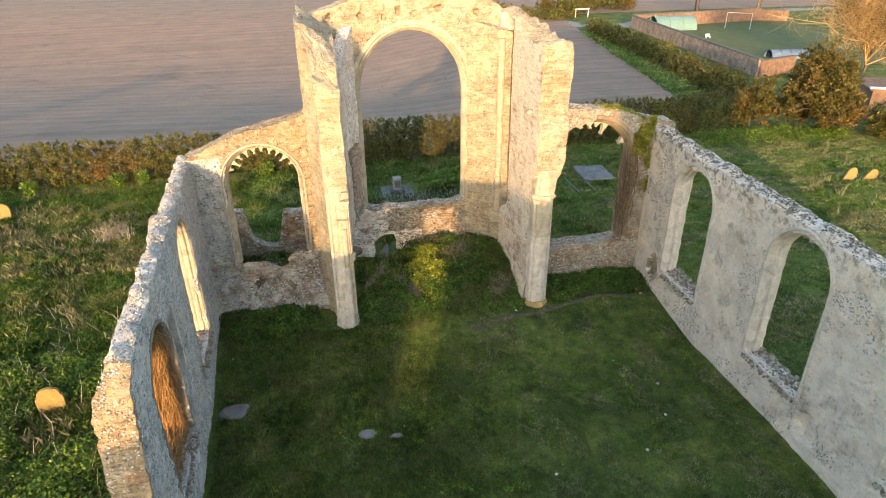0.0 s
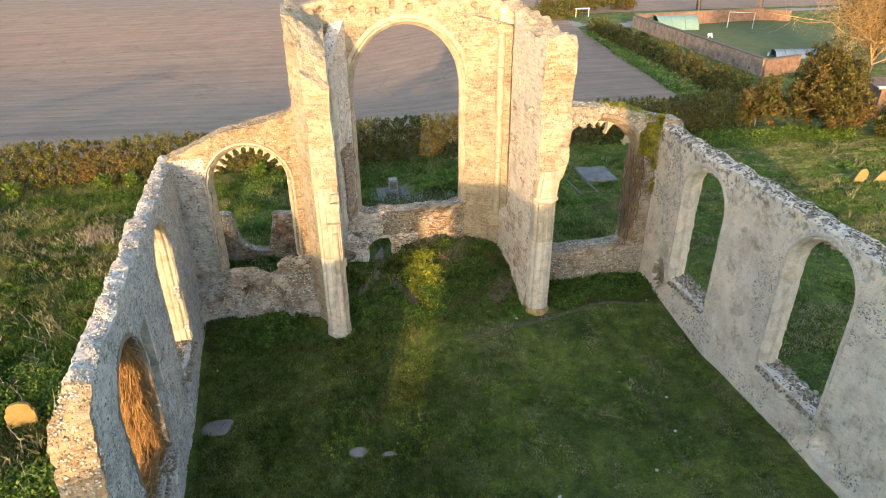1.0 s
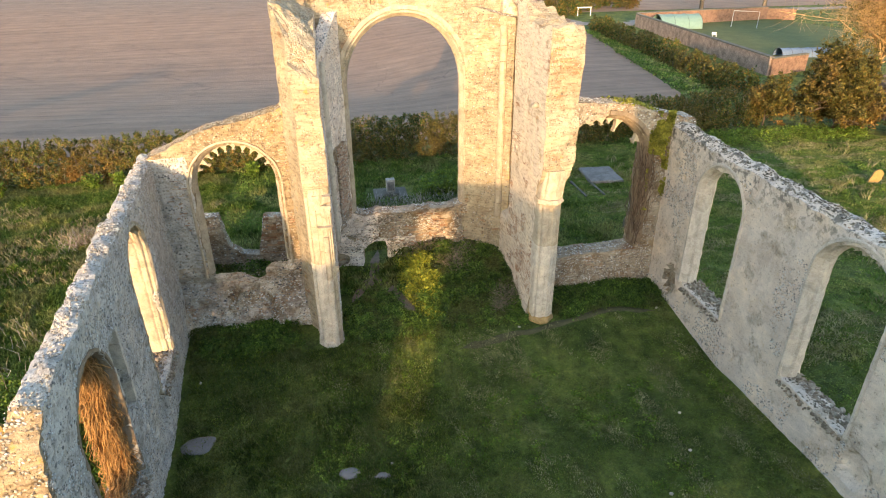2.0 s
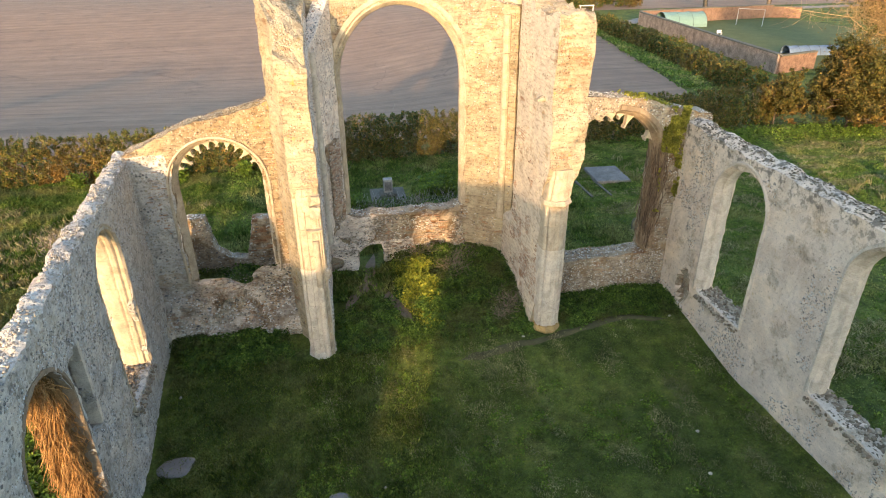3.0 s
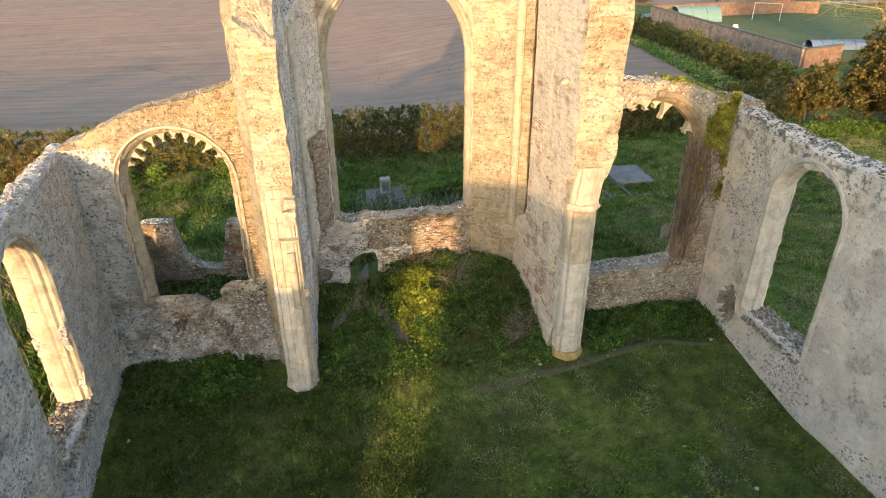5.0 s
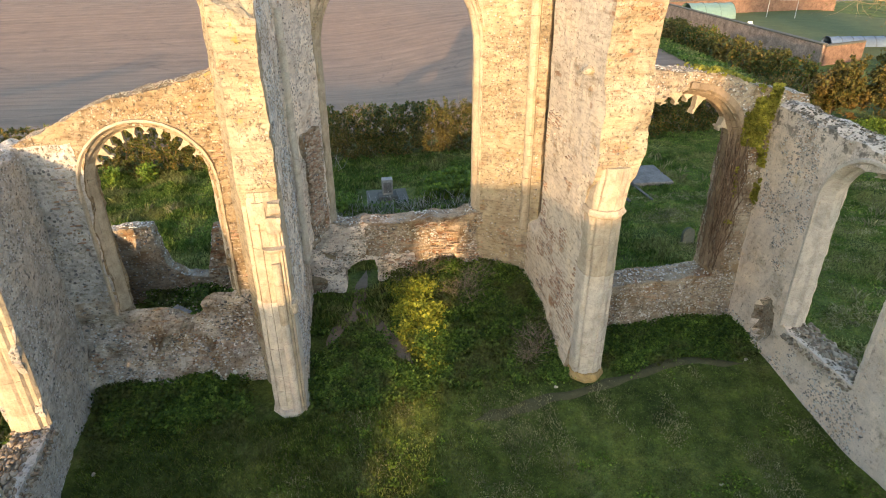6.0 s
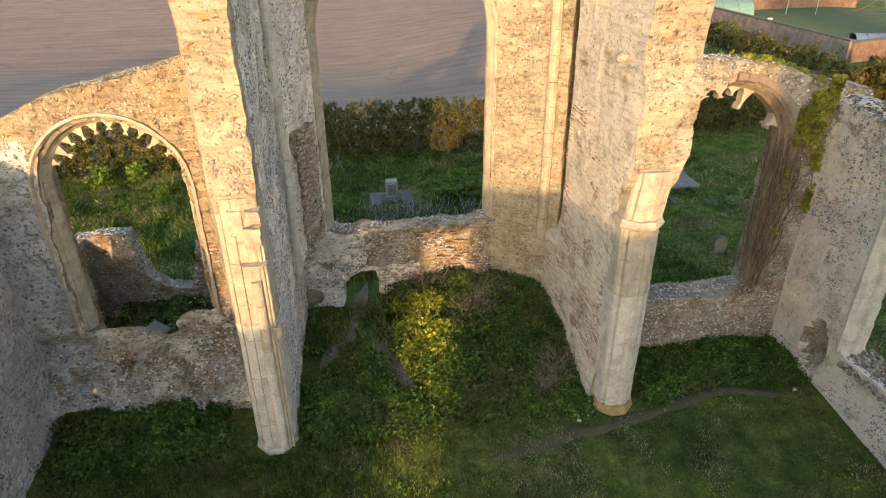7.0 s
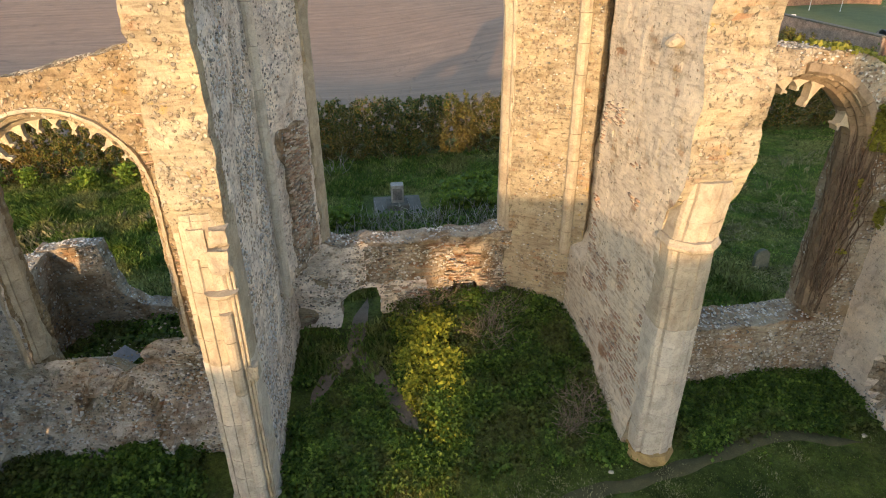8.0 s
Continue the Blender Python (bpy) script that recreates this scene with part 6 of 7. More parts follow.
put("dead_ivy", twigs_mesh("dead_ivy", np.concatenate([a, foot]), np.concatenate([b, footb]), 0.010, 144, 0.16), M_DEAD_IVY,
    label="thick mat of rust-coloured dead ivy in the window", category="ivy", kind="stuff")


# ================= things in the churchyard =================
def rounded_slab(w, h, d, top="round", seg=8):
    """A headstone standing on the xy plane, with a shaped head and softened edges."""
    out = [(-w / 2, 0)]
    if top == "round":
        out += [(-w / 2, h * 0.72)]
        out += [(w / 2 * -math.cos(t), h * 0.72 + h * 0.28 * math.sin(t)) for t in np.linspace(0.12, math.pi - 0.12, seg)]
        out += [(w / 2, h * 0.72)]
    elif top == "shoulder":
        out += [(-w / 2, h * 0.70), (-w * 0.42, h * 0.74), (-w * 0.40, h * 0.84)]
        out += [(w * 0.40 * -math.cos(t), h * 0.84 + h * 0.16 * math.sin(t)) for t in np.linspace(0.2, math.pi - 0.2, seg)]
        out += [(w * 0.40, h * 0.84), (w * 0.42, h * 0.74), (w / 2, h * 0.70)]
    else:
        out += [(-w / 2, h), (w / 2, h)]
    out.append((w / 2, 0))
    bm = bmesh.new()
    va = [bm.verts.new((x, -d / 2, z)) for x, z in out]
    vb = [bm.verts.new((x, d / 2, z)) for x, z in out]
    bm.faces.new(va)
    bm.faces.new(vb[::-1])
    for k in range(len(out)):
        k2 = (k + 1) % len(out)
        bm.faces.new((va[k2], va[k], vb[k], vb[k2]))
    bmesh.ops.recalc_face_normals(bm, faces=bm.faces)
    bmesh.ops.bevel(bm, geom=[e for e in bm.edges], offset=0.012, segments=1, affect="EDGES", clamp_overlap=True)
    return bm


def box_bm(w, d, h, at=(0, 0, 0), soft=0.01):
    bm = bmesh.new()
    bmesh.ops.create_cube(bm, size=1.0)
    bmesh.ops.scale(bm, vec=(w, d, h), verts=bm.verts)
    bmesh.ops.translate(bm, vec=(at[0], at[1], at[2] + h / 2), verts=bm.verts)
    if soft:
        bmesh.ops.bevel(bm, geom=list(bm.edges), offset=soft, segments=1, affect="EDGES", clamp_overlap=True)
    return bm


def headstone(at, w, h, top, label, rx=0.0, rz=0.0, material=None, ry=0.0):
    bm = rounded_slab(w, h + 0.15, 0.12, top)
    me = bpy.data.meshes.new("headstone")
    bm.to_mesh(me)
    bm.free()
    ob = put("headstone", me, material or M_GRAVE, None, label, "headstone", group="headstones")
    ob.matrix_world = pose(at[0], at[1], gz(*at) - 0.15, rx, ry, rz)
    return ob


headstone((-6.62, 17.25), 0.68, 0.78, "shoulder", "shouldered orange-lit headstone standing in weeds", -3, 10)
headstone((-13.55, 31.4), 0.66, 0.85, "round", "round-topped headstone in dry grass", -4, 5)
headstone((27.7, 28.0), 0.46, 0.72, "round", "leaning round-topped headstone on mown grass", -12, -22, None, 24)
headstone((28.8, 27.9), 0.46, 0.62, "round", "steeply leaning round-topped headstone on mown grass", -14, -22, None, 38)
headstone((13.80, 25.5), 0.42, 0.55, "round", "small grey weathered headstone beside the aisle wall", -3, 4, M_MOSSY)

tomb = empty("memorial", (4.58, 31.0, max(gz(4.58 + a_, 31.0 + b_) for a_ in (-0.8, 0, 0.8) for b_ in (-0.9, 0, 0.9)) - 0.06), "grey stone memorial block on a paved plinth in the grass", "memorial")
part("paving", box_bm(1.55, 2.1, 0.20, (0, -0.15, -0.10), 0.02), M_TOMB2, tomb, "grey mossy paving")
part("plinth", box_bm(0.72, 0.62, 0.16, (0.0, -0.02, 0.12), 0.03), M_COPE, tomb, "dark stained plinth")
bm = rounded_slab(0.40, 0.60, 0.34, "flat")
bmesh.ops.translate(bm, vec=(0, 0, 0.28), verts=bm.verts)
part("block", bm, M_TOMB, tomb)
part("panel", box_bm(0.30, 0.012, 0.40, (0, -0.176, 0.38), 0.002), M_SLAB, tomb, "sunk grey inscription panel")

bm = box_bm(1.65, 2.0, 0.22, (0, 0, -0.08), 0.03)
me = bpy.data.meshes.new("ledger_slab")
bm.to_mesh(me)
bm.free()
ob = put("ledger_slab", me, M_SLAB, None, "large flat grey ledger stone lying in the grass", "grave slab")
ob.matrix_world = pose(15.2, 31.45, gz(15.2, 31.45), 0, 0, -4)
kerb = empty("grave_kerb", (13.9, 30.0, gz(13.9, 30.0)), "low worn grave kerb in the grass", "grave kerb")
part("kerb_side", box_bm(0.12, 2.0, 0.16, (-0.45, 0, -0.10), 0.02), M_COPE, kerb)
part("kerb_side", box_bm(0.12, 2.0, 0.16, (0.45, 0, -0.10), 0.02), M_COPE, kerb)


def blob(name, at, rx, ry, h, material, label, category, seed, kind="", lift=0.0):
    """A flat irregular patch or stone that follows the ground."""
    q_ = np.random.default_rng(seed)
    n = 22
    wob = 1 + 0.28 * (vnoise(np.cos(np.linspace(0, 6.28, n, endpoint=False)) * 1.7 + seed, np.sin(np.linspace(0, 6.28, n, endpoint=False)) * 1.7, seed) - 0.5) * 2
    verts, faces = [], []
    for ring, (s, z) in enumerate(((1.0, -0.03), (0.94, h * 0.8), (0.6, h), (0.25, h))):
        for k in range(n):
            a_ = 2 * math.pi * k / n
            x, y = at[0] + math.cos(a_) * rx * s * wob[k], at[1] + math.sin(a_) * ry * s * wob[k]
            verts.append((x, y, gz(x, y) + z + lift + 0.004 * q_.uniform(-1, 1)))
    for ring in range(3):
        for k in range(n):
            k2 = (k + 1) % n
            faces.append((ring * n + k, ring * n + k2, ring * n + n + k2, ring * n + n + k))
    faces.append(tuple(3 * n + k for k in range(n)))
    return put(name, mesh_of(name, verts, faces, True), material, None, label, category, kind)


blob("mud_patch", (-1.80, 16.50), 0.44, 0.33, 0.012, M_PALE_MUD, "pale patch of dried mud in the grass", "mud patch", 5, "structure", 0.02)
blob("flat_stone", (1.84, 14.95), 0.24, 0.17, 0.07, M_PALE_MUD, "flat grey stone sunk in the nave grass", "stone", 6)
blob("flat_stone", (2.6, 14.75), 0.18, 0.07, 0.06, M_PALE_MUD, "flat grey stone sunk in the nave grass", "stone", 7)
for k, at in enumerate([(2.84, 15.08), (3.45, 19.85), (3.13, 20.3), (7.28, 19.4), (8.9, 13.0), (6.33, 12.73), (-2.0, 18.6), (10.4, 15.3), (9.6, 16.6), (10.0, 14.1), (11.9, 19.5)]):
    blob("loose_stone", at, 0.045, 0.035, 0.035, M_STONE_GREY, "small pale loose stone in the grass", "stone", 20 + k)


def path_strip(name, pts, width, material, label, seed, lift=0.012):
    pts = np.array(pts, float)
    d = np.concatenate([[0], np.cumsum(np.linalg.norm(np.diff(pts, axis=0), axis=1))])
    s = np.arange(0, d[-1], 0.12)
    c = np.stack([np.interp(s, d, pts[:, 0]), np.interp(s, d, pts[:, 1])], 1)
    c += 0.10 * (np.stack([vnoise(s * 1.2, 0, seed), vnoise(s * 1.2, 5, seed)], 1) - 0.5)
    t = np.gradient(c, axis=0)
    t /= np.linalg.norm(t, axis=1, keepdims=True)
    nrm = np.stack([-t[:, 1], t[:, 0]], 1)
    ends = smoothstep(0, 0.6, s) * smoothstep(d[-1], d[-1] - 0.6, s)
    wl = width * (0.6 + 0.8 * vnoise(s * 2.1, 1, seed)) * ends
    wr = width * (0.6 + 0.8 * vnoise(s * 2.1, 9, seed)) * ends
    verts = []
    for k in range(len(s)):
        for o, z in ((-wl[k], -0.03), (-wl[k] * 0.7, lift), (0, lift), (wr[k] * 0.7, lift), (wr[k], -0.03)):
            x, y = c[k] + nrm[k] * o
            verts.append((x, y, gz(x, y) + z))
    faces = [(k * 5 + q, k * 5 + 5 + q, k * 5 + 6 + q, k * 5 + 1 + q) for k in range(len(s) - 1) for q in range(4)]
    return put(name, mesh_of(name, verts, faces, True), material, None, label, "path", "structure")


path_strip("path", PATHS[1], 0.20, M_SOIL, "worn earth path through the chancel nettles", 3)
path_strip("path", PATHS[0], 0.15, plain("worn_turf", (0.085, 0.078, 0.036), 0.95, 0.35, 5), "worn earth path across the nave grass", 4)
path_strip("path", PATHS[2], 0.26, M_SOIL, "worn earth path by the north chancel wall", 5)

# ruined vestry beyond the north aisle
vestry = empty("ruined_vestry", (-1.0, 24.9, 0), "roofless stub walls of a flint vestry full of weeds", "ruin")
WVE = Wall((0, 24.7, 0), (1, 0, 0), (0, 1, 0), 0.42)
build_wall("back_wall", WVE, lambda u, z: np.maximum(np.maximum(z - np.interp(u, [-3.3, -2.0, -1.78, -1.4, -0.8, -0.5, 0.9], [2.4, 2.4, 1.2, 0.9, 0.8, 2.2, 2.3]), -0.4 - z), np.maximum(-3.32 - u, u - 0.95)),
           -3.5, 1.1, -0.4, 2.8, M_BREAST, "", ragged=0.08, seed=61, stones=90, size=0.03, top_stones=220)
WVN = Wall((-2.95, 0, 0), (0, 1, 0), (-1, 0, 0), 0.42)
build_wall("side_wall", WVN, lambda u, z: np.maximum(np.maximum(z - np.interp(u, [21.9, 22.6, 23.2, 24.8], [1.2, 1.6, 2.2, 2.4]), -0.4 - z), np.maximum(21.95 - u, u - 24.72)),
           21.8, 24.8, -0.4, 2.8, M_BREAST, "", ragged=0.08, seed=62, stones=90, size=0.03, top_stones=220)
for o in list(scene.objects):
    if o.name.split(".")[0] in ("back_wall", "side_wall"):
        o.parent = vestry
        o.matrix_parent_inverse = Matrix.Translation(vestry.location).inverted()
        for key in ("category", "kind", "label"):
            if key in o:
                del o[key]
verts, faces = [], []
for k in range(25):
    for q in (0, 1):
        verts.append((k * 0.022, q * 0.85, 0.02 * math.sin(k * math.pi / 2)))
        verts.append((k * 0.022, q * 0.85, 0.02 * math.sin(k * math.pi / 2) + 0.004))
for k in range(24):
    a_, b_ = k * 4, k * 4 + 4
    faces += [(a_, b_, b_ + 2, a_ + 2), (a_ + 1, a_ + 3, b_ + 3, b_ + 1), (a_, a_ + 1, b_ + 1, b_), (a_ + 2, b_ + 2, b_ + 3, a_ + 3)]
ob = put("corrugated_sheet", mesh_of("corrugated_sheet", verts, faces), M_TIN, None, "small loose sheet of grey corrugated iron among weeds", "metal sheet")
ob.matrix_world = pose(-1.78, 22.42, gz(-1.5, 22.6) + 0.62, 12, 4, -38)


# ================= garden, lane and sheds in the distance =================
def brick_wall(name, a, b, height, label, seed, material=None):
    """A garden wall with its coping, standing on the ground."""
    a, b = np.array(a, float), np.array(b, float)
    ln, ang = np.linalg.norm(b - a), math.degrees(math.atan2(b[1] - a[1], b[0] - a[0]))
    holder = empty(name, (a[0], a[1], 0), label, "wall", "structure")
    holder.rotation_euler = (0, 0, radians(ang))
    bm = bmesh.new()
    n = max(2, int(ln / 1.0))
    rows = 5
    g = [[[bm.verts.new((ln * k / n, s * 0.16 + random.uniform(-0.015, 0.015), -0.1 + (height + 0.1) * j / rows)) for j in range(rows + 1)] for k in range(n + 1)] for s in (-1, 1)]
    for s in (0, 1):
        for k in range(n):
            for j in range(rows):
                bm.faces.new((g[s][k][j], g[s][k + 1][j], g[s][k + 1][j + 1], g[s][k][j + 1]))
    for k in range(n):
        bm.faces.new((g[0][k][rows], g[0][k + 1][rows], g[1][k + 1][rows], g[1][k][rows]))
    for k in (0, n):
        for j in range(rows):
            bm.faces.new((g[0][k][j], g[1][k][j], g[1][k][j + 1], g[0][k][j + 1]))
    bmesh.ops.recalc_face_normals(bm, faces=bm.faces)
    part("brickwork", bm, material or M_BRICK, holder)
    part("coping", box_bm(ln, 0.44, 0.12, (ln / 2, 0, height), 0.03), M_COPE, holder, "dark mossy coping")
    return holder


brick_wall("garden_wall", (39.0, 51.3), (42.6, 83.0), 1.6, "long mossy cobble garden wall with dark coping", 1, M_COBBLE)
brick_wall("garden_wall", (42.6, 83.0), (63.5, 85.6), 1.7, "red brick back wall of the garden", 2)
brick_wall("garden_wall", (39.0, 51.3), (43.4, 52.6), 1.5, "short sunlit end of the red brick garden wall", 3)
brick_wall("garden_wall", (63.5, 85.6), (66.5, 83.6), 1.5, "red brick corner of the garden wall", 4)


def barrel(name, at, ln, rad, rz, skin, label, category, hoops, front=None):
    holder = empty(name, (at[0], at[1], gz(*at)), label, category)
    holder.rotation_euler = (0, 0, radians(rz))
    bm = bmesh.new()
    seg = 12
    n = hoops * 2
    ring = [[bm.verts.new((ln * k / n, rad * (1 - 0.03 * (k % 2)) * math.cos(math.pi * s / seg), rad * (1 - 0.03 * (k % 2)) * math.sin(math.pi * s / seg))) for s in range(seg + 1)] for k in range(n + 1)]
    for k in range(n):
        for s in range(seg):
            bm.faces.new((ring[k][s], ring[k + 1][s], ring[k + 1][s + 1], ring[k][s + 1]))
    bm.faces.new(ring[-1])
    bmesh.ops.recalc_face_normals(bm, faces=bm.faces)
    ex = bmesh.ops.solidify(bm, geom=list(bm.faces), thickness=0.02)
    part("cover", bm, skin, holder)
    for k in range(0, n + 1, 2):
        x = ln * k / n
        pts = [Vector((x, (rad + 0.02) * math.cos(math.pi * s / seg), (rad + 0.02) * math.sin(math.pi * s / seg))) for s in range(seg + 1)]
        a_ = np.array([p[:] for p in pts[:-1]])
        b_ = np.array([p[:] for p in pts[1:]])
        put("hoop", twigs_mesh("hoop", a_, b_, 0.025, 1, 0.0), M_DARK, holder)
    return holder


barrel("garden_tunnel", (45.6, 59.0), 5.0, 0.85, -8, M_BLUE, "low blue-grey polythene garden tunnel on the lawn", "polytunnel", 5)
barrel("garden_shelter", (44.2, 80.6), 5.4, 1.7, -4, M_PALE_GREEN, "pale green sheeted shelter inside the garden wall", "shelter", 3)

goal = empty("goal", (53.9, 79.2, gz(53.9, 79.2)), "white tubular football goal on the garden lawn", "goal")
goal.rotation_euler = (0, 0, radians(-38))
for x in (0.0, 3.0):
    put("post", twigs_mesh("post", np.array([[x, 0, 0.0]]), np.array([[x, 0, 2.0]]), 0.05, 1, 0.0), M_WHITE, goal)
    put("stay", twigs_mesh("stay", np.array([[x, 0, 2.0]]), np.array([[x, 0.9, 0.0]]), 0.035, 1, 0.0), M_WHITE, goal)
put("crossbar", twigs_mesh("crossbar", np.array([[0, 0, 2.0]]), np.array([[3.0, 0, 2.0]]), 0.05, 1, 0.0), M_WHITE, goal)
lawn_v, lawn_f = [], []
for k in range(13):
    for j in range(13):
        a_, b_ = k / 12, j / 12
        x_, y_ = (39.6 + 3.2 * b_) * (1 - a_) + (68.0 - 3.0 * b_) * a_, (52.0 + 30.6 * b_) * (1 - a_) + (56.0 + 28.8 * b_) * a_
        lawn_v.append((x_, y_, gz(x_, y_) + 0.05))
lawn_f = [(k * 13 + j, k * 13 + 13 + j, k * 13 + 14 + j, k * 13 + j + 1) for k in range(12) for j in range(12)]
put("lawn", mesh_of("lawn", lawn_v, lawn_f, True), plain("mown_lawn", (0.105, 0.112, 0.034), 0.95, 0.25, 0.6), None, "mown green lawn inside the garden wall", "lawn", "structure")
far_v = [(40.0, 99.5, 0.16), (170.0, 101.0, 0.16), (200.0, 210.0, 0.16), (60.0, 215.0, 0.16)]
put("field", mesh_of("field", far_v, [(0, 1, 2, 3)]), M_FIELD, None, "bare brown field beyond the lane", "field", "structure")
seat = empty("garden_bench", (47.0, 72.0, gz(47, 72)), "small white garden bench on the lawn", "bench")
part("seat", box_bm(0.9, 0.4, 0.06, (0, 0, 0.4)), M_WHITE, seat)
part("back", box_bm(0.9, 0.05, 0.45, (0, 0.2, 0.42)), M_WHITE, seat)
seat.scale = (0.65, 0.65, 0.65)
for x in (-0.38, 0.38):
    part("leg", box_bm(0.06, 0.36, 0.42, (x, 0, 0)), M_WHITE, seat)

gate = empty("gate", (39.5, 95.5, gz(39.5, 95.5)), "white painted gate head beside the lane", "gate")
for x in (0.0, 2.0):
    part("post", box_bm(0.12, 0.12, 1.2, (x, 0, 0)), M_WHITE, gate)
part("rail", box_bm(2.3, 0.1, 0.16, (1.0, 0, 1.1)), M_WHITE, gate)
shed = empty("brick_shed", (37.2, 37.4, gz(37.2, 37.4)), "red brick outbuilding edged with a white coping", "shed")
shed.rotation_euler = (0, 0, radians(-28))
part("front_wall", box_bm(6.0, 0.25, 2.1, (3.0, 0, -0.05), 0.01), M_BRICK, shed)
part("end_wall", box_bm(0.25, 3.4, 2.1, (0.125, 1.85, -0.05), 0.01), M_BRICK, shed)
part("back_wall", box_bm(6.0, 0.25, 2.1, (3.0, 3.6, -0.05), 0.01), M_BRICK, shed)
bm = box_bm(6.5, 4.3, 0.08, (3.0, 1.8, 2.07), 0.01)
part("roof", bm, M_BRICK, shed, "dull brown roof")
part("coping", box_bm(6.5, 0.42, 0.1, (3.0, -0.1, 2.155), 0.02), M_WHITE, shed, "white painted coping")
path_strip("lane", [(31.0, 112), (34.6, 96), (36.8, 87), (41.5, 84.6), (52, 92), (66, 96), (90, 96)], 1.5, M_TRACK, "grey gravel lane beside the field", 7, 0.05)
for k, at in enumerate([(61.2, 98.0), (72.0, 98.0)]):
    ob = bush_tree("tree", at, 4.5, 11.0, "tall roadside tree with a stout trunk", 1500, M_LEAF_TREE, 58 + k, 0.25, 0.45, limbs=14)

# ================= tile and brick bits laid in the rubble =================
M_TILE_BIT, _nt, _b = mat("old_tile_bits", 0.9)
_g = _nt.nodes.new("ShaderNodeNewGeometry")
_c = ramp(_nt, _g.outputs["Random Per Island"], [(0.0, (0.42, 0.27, 0.18)), (0.25, (0.47, 0.35, 0.25)), (0.5, (0.36, 0.24, 0.165)), (0.65, (0.52, 0.43, 0.33)), (0.9, (0.29, 0.235, 0.19))], "CONSTANT")
_c = mix(_nt, 1.0, ramp(_nt, noise_tex(_nt, coords(_nt), 40, 4, 0.7), [(0.3, (0.75, 0.75, 0.75)), (0.7, (1.15, 1.15, 1.15))]), _c, "MULTIPLY")
_nt.links.new(_c, _b.inputs["Base Color"])
BOX_V = np.array([(x, y, z) for x in (-0.5, 0.5) for y in (-0.5, 0.5) for z in (-0.5, 0.5)])
BOX_F = np.array([(0, 1, 3, 2), (4, 6, 7, 5), (0, 4, 5, 1), (2, 3, 7, 6), (0, 2, 6, 4), (1, 5, 7, 3)])


def tile_bits(owner, wall, solid, u0, u1, z0, z1, n, seed, proud=0.012, share=0.5, course=0.075, face=0.0):
    """Flat broken tiles in rough courses, standing a little proud of a wall's face."""
    q_ = np.random.default_rng(seed)
    u, z = q_.uniform(u0, u1, n), q_.uniform(z0, z1, n)
    z = np.round(z / course) * course + q_.normal(0, 0.007, n) + 0.03 * np.sin(u * 1.7)
    keep = (solid(u, z) < -0.12) & (fbm(u * 1.1, z * 1.6, 0, seed + 3, 3) > 1 - share)
    u, z = u[keep], z[keep]
    m = len(u)
    half = np.stack([q_.uniform(0.05, 0.17, m), q_.uniform(0.03, 0.05, m), q_.uniform(0.016, 0.036, m)], 1)
    box = BOX_V[None] * half[:, None] * q_.uniform(0.82, 1.1, (m, 8, 3))
    w = face + half[:, 1] * 0.5 - proud * q_.uniform(0.3, 1.3, m)
    tilt = q_.normal(0, 0.09, m)[:, None]
    v = wall.at(u[:, None] + box[..., 0], z[:, None] + box[..., 2] + tilt * box[..., 0], w[:, None] + box[..., 1])
    f = BOX_F[None] + (np.arange(m) * 8)[:, None, None]
    return put("tile_rubble", fast_mesh("tile_rubble", v.reshape(-1, 3), f.reshape(-1, 4)), M_TILE_BIT, owner, kind="stuff")


tile_bits(scene.objects["wall_chancel_south"], WCS, chancel_south_solid, 19.7, 22.5, 1.0, 5.6, 2600, 601, 0.018, 0.50)
tile_bits(scene.objects["wall_aisle_east_north"], WNE, north_east_solid, -2.6, 1.25, 2.4, 6.6, 1100, 602, 0.02, 0.50)
tile_bits(scene.objects["wall_east"], WE, east_solid, 6.7, 8.6, 2.4, 9.0, 500, 603, 0.02, 0.46)
tile_bits(scene.objects["wall_robbed_core"], WR, lambda u, z: np.maximum(np.abs(u - 1.16) - 0.55, np.abs(z - 3.68) - 1.42), 0.6, 1.75, 2.2, 5.1, 900, 604, 0.03, 0.62, 0.065)
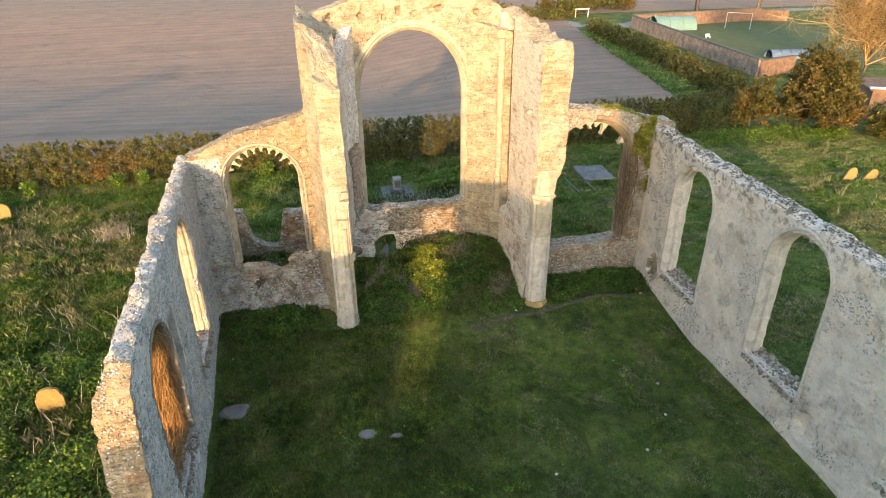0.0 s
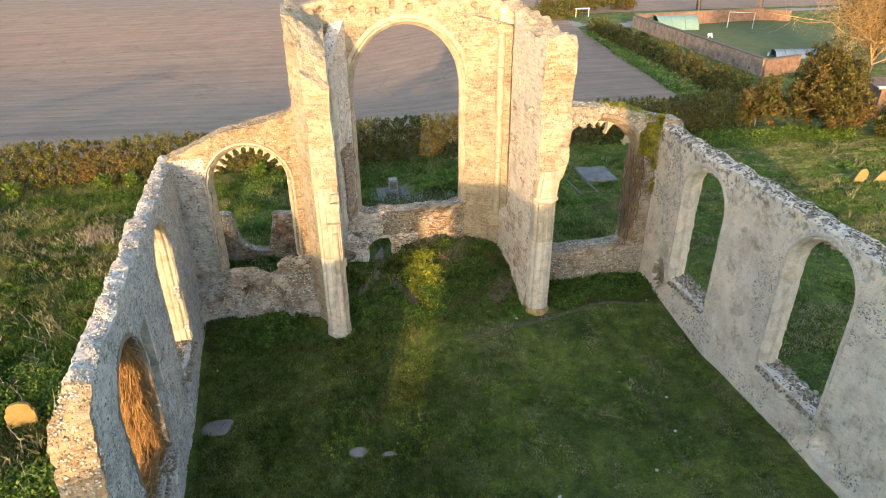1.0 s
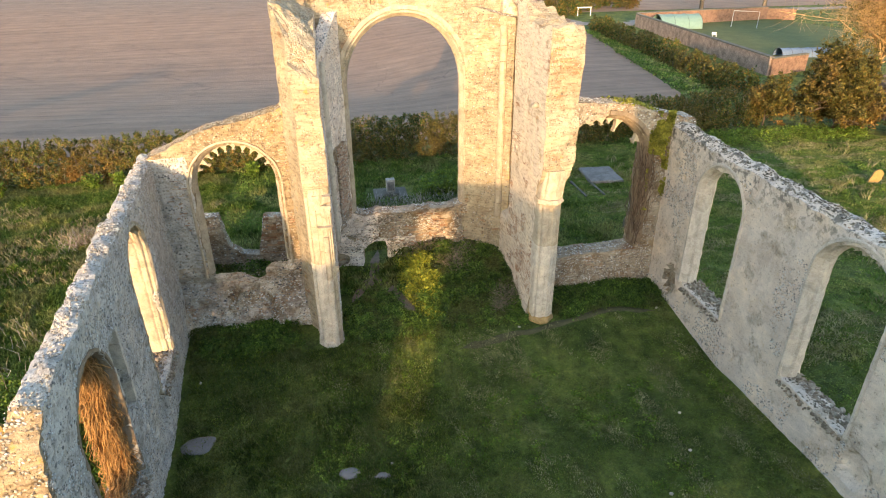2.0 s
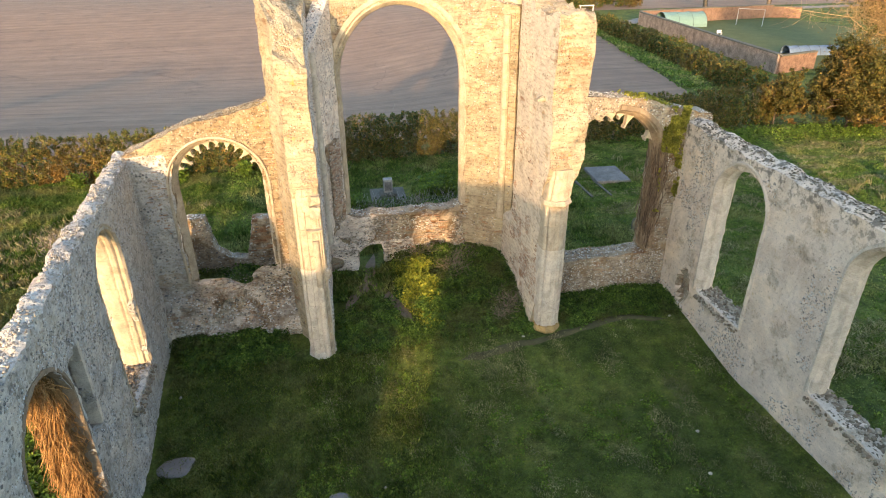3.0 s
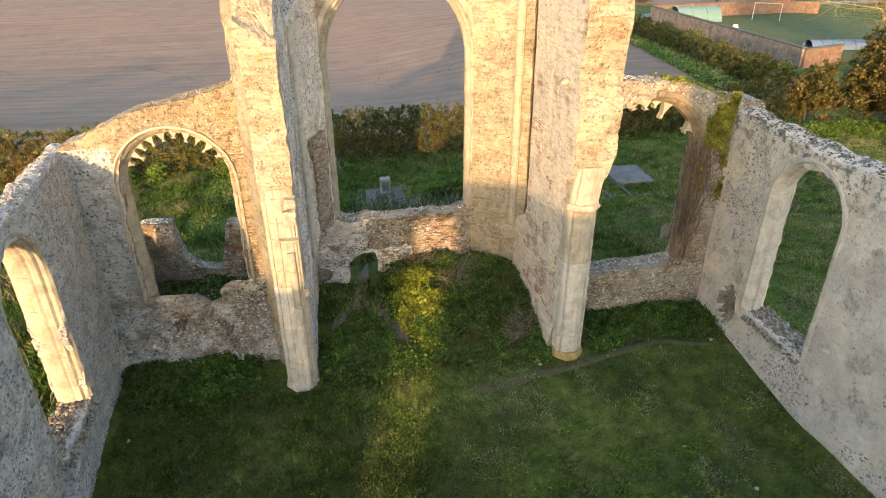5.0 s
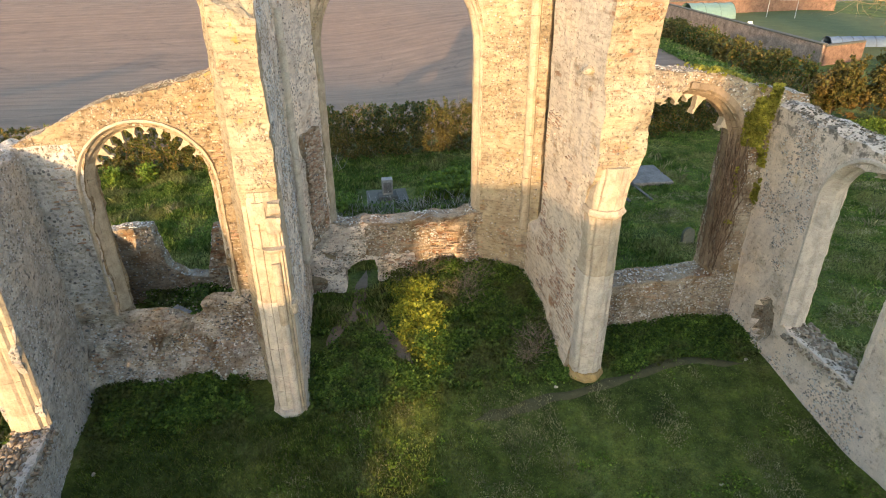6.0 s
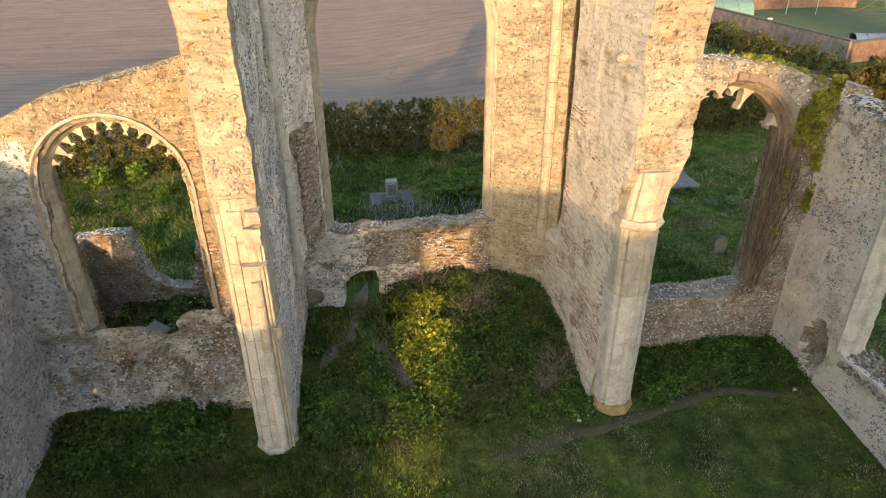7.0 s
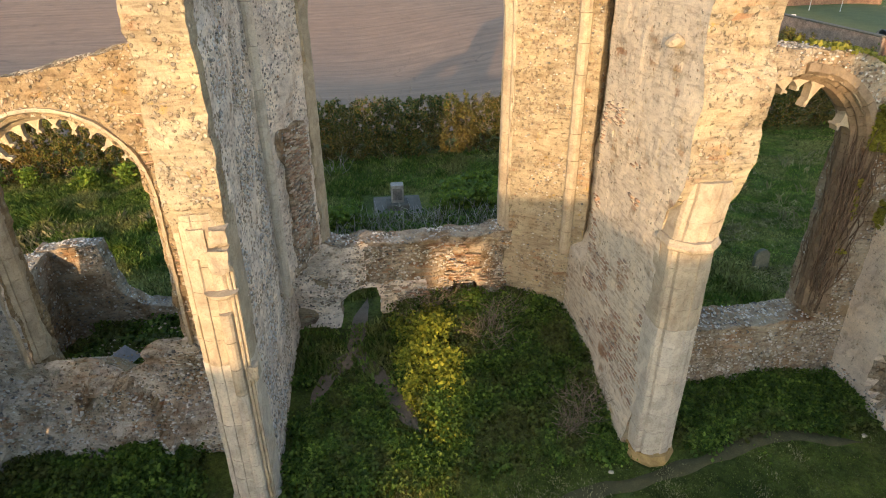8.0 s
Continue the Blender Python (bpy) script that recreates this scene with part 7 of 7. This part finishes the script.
tile_bits(scene.objects["wall_breast"], WB, breast_solid, 3.9, 7.6, 0.8, 2.2, 500, 605, 0.03, 0.52)



def face_stones(owner, wall, solid, relief, u0, u1, z0, z1, n, size, material, seed):
    """Small flints set close in a wall's broken face."""
    q_ = np.random.default_rng(seed)
    u, z = q_.uniform(u0, u1, n), q_.uniform(z0, z1, n)
    keep = (solid(u, z) < -0.05) & (fbm(u * 1.6, z * 1.6, 0, seed + 1, 3) > 0.42)
    u, z = u[keep], z[keep]
    cen = wall.at(u, z, relief(u, z) - 0.004)
    nor = np.tile(-wall.b, (len(u), 1)) + q_.normal(size=(len(u), 3)) * 0.25
    return put("flint_rubble", stones_mesh("flint_rubble", cen, nor, q_.uniform(0.6, 1.5, len(u)) * size, seed + 2, 0.6), material, owner, kind="stuff")


face_stones(scene.objects["wall_aisle_east_north"], WNE, north_east_solid, north_east_relief, -2.6, 1.3, 0.2, 2.2, 2600, 0.026, M_FLINT_PIECE, 611)
face_stones(scene.objects["wall_breast"], WB, breast_solid, east_relief, 1.8, 7.8, 0.3, 2.25, 2200, 0.026, M_FLINT_TOP, 613)
face_stones(scene.objects["wall_aisle_east_south"], WNE, south_east_solid, lambda u, z: -0.05 * smoothstep(2.0, 0.3, z), 8.5, 12.3, 0.2, 1.5, 1100, 0.024, M_FLINT_TOP, 615)
face_stones(scene.objects["wall_chancel_north"], WCN, chancel_north_solid, lambda u, z: -0.05 * (fbm(u * 1.4, z * 1.1, 0, 88, 3) - 0.5), 20.1, 22.6, 0.6, 8.0, 3200, 0.022, M_FLINT_PALE, 617)

# ================= single flints in the walls =================
_pick = np.random.default_rng(500)
for _k, (owner, centre, normal, size) in enumerate(PIECES):
    ob = new("flint", STONE_KINDS[_k % len(STONE_KINDS)])
    ob.parent = owner
    q4 = Vector(normal).to_track_quat("Z", "Y")
    ob.matrix_local = Matrix.LocRotScale(Vector(centre), q4 @ Euler((0, 0, _pick.uniform(0, 6.28))).to_quaternion(), Vector((size, size, size * 0.55)))
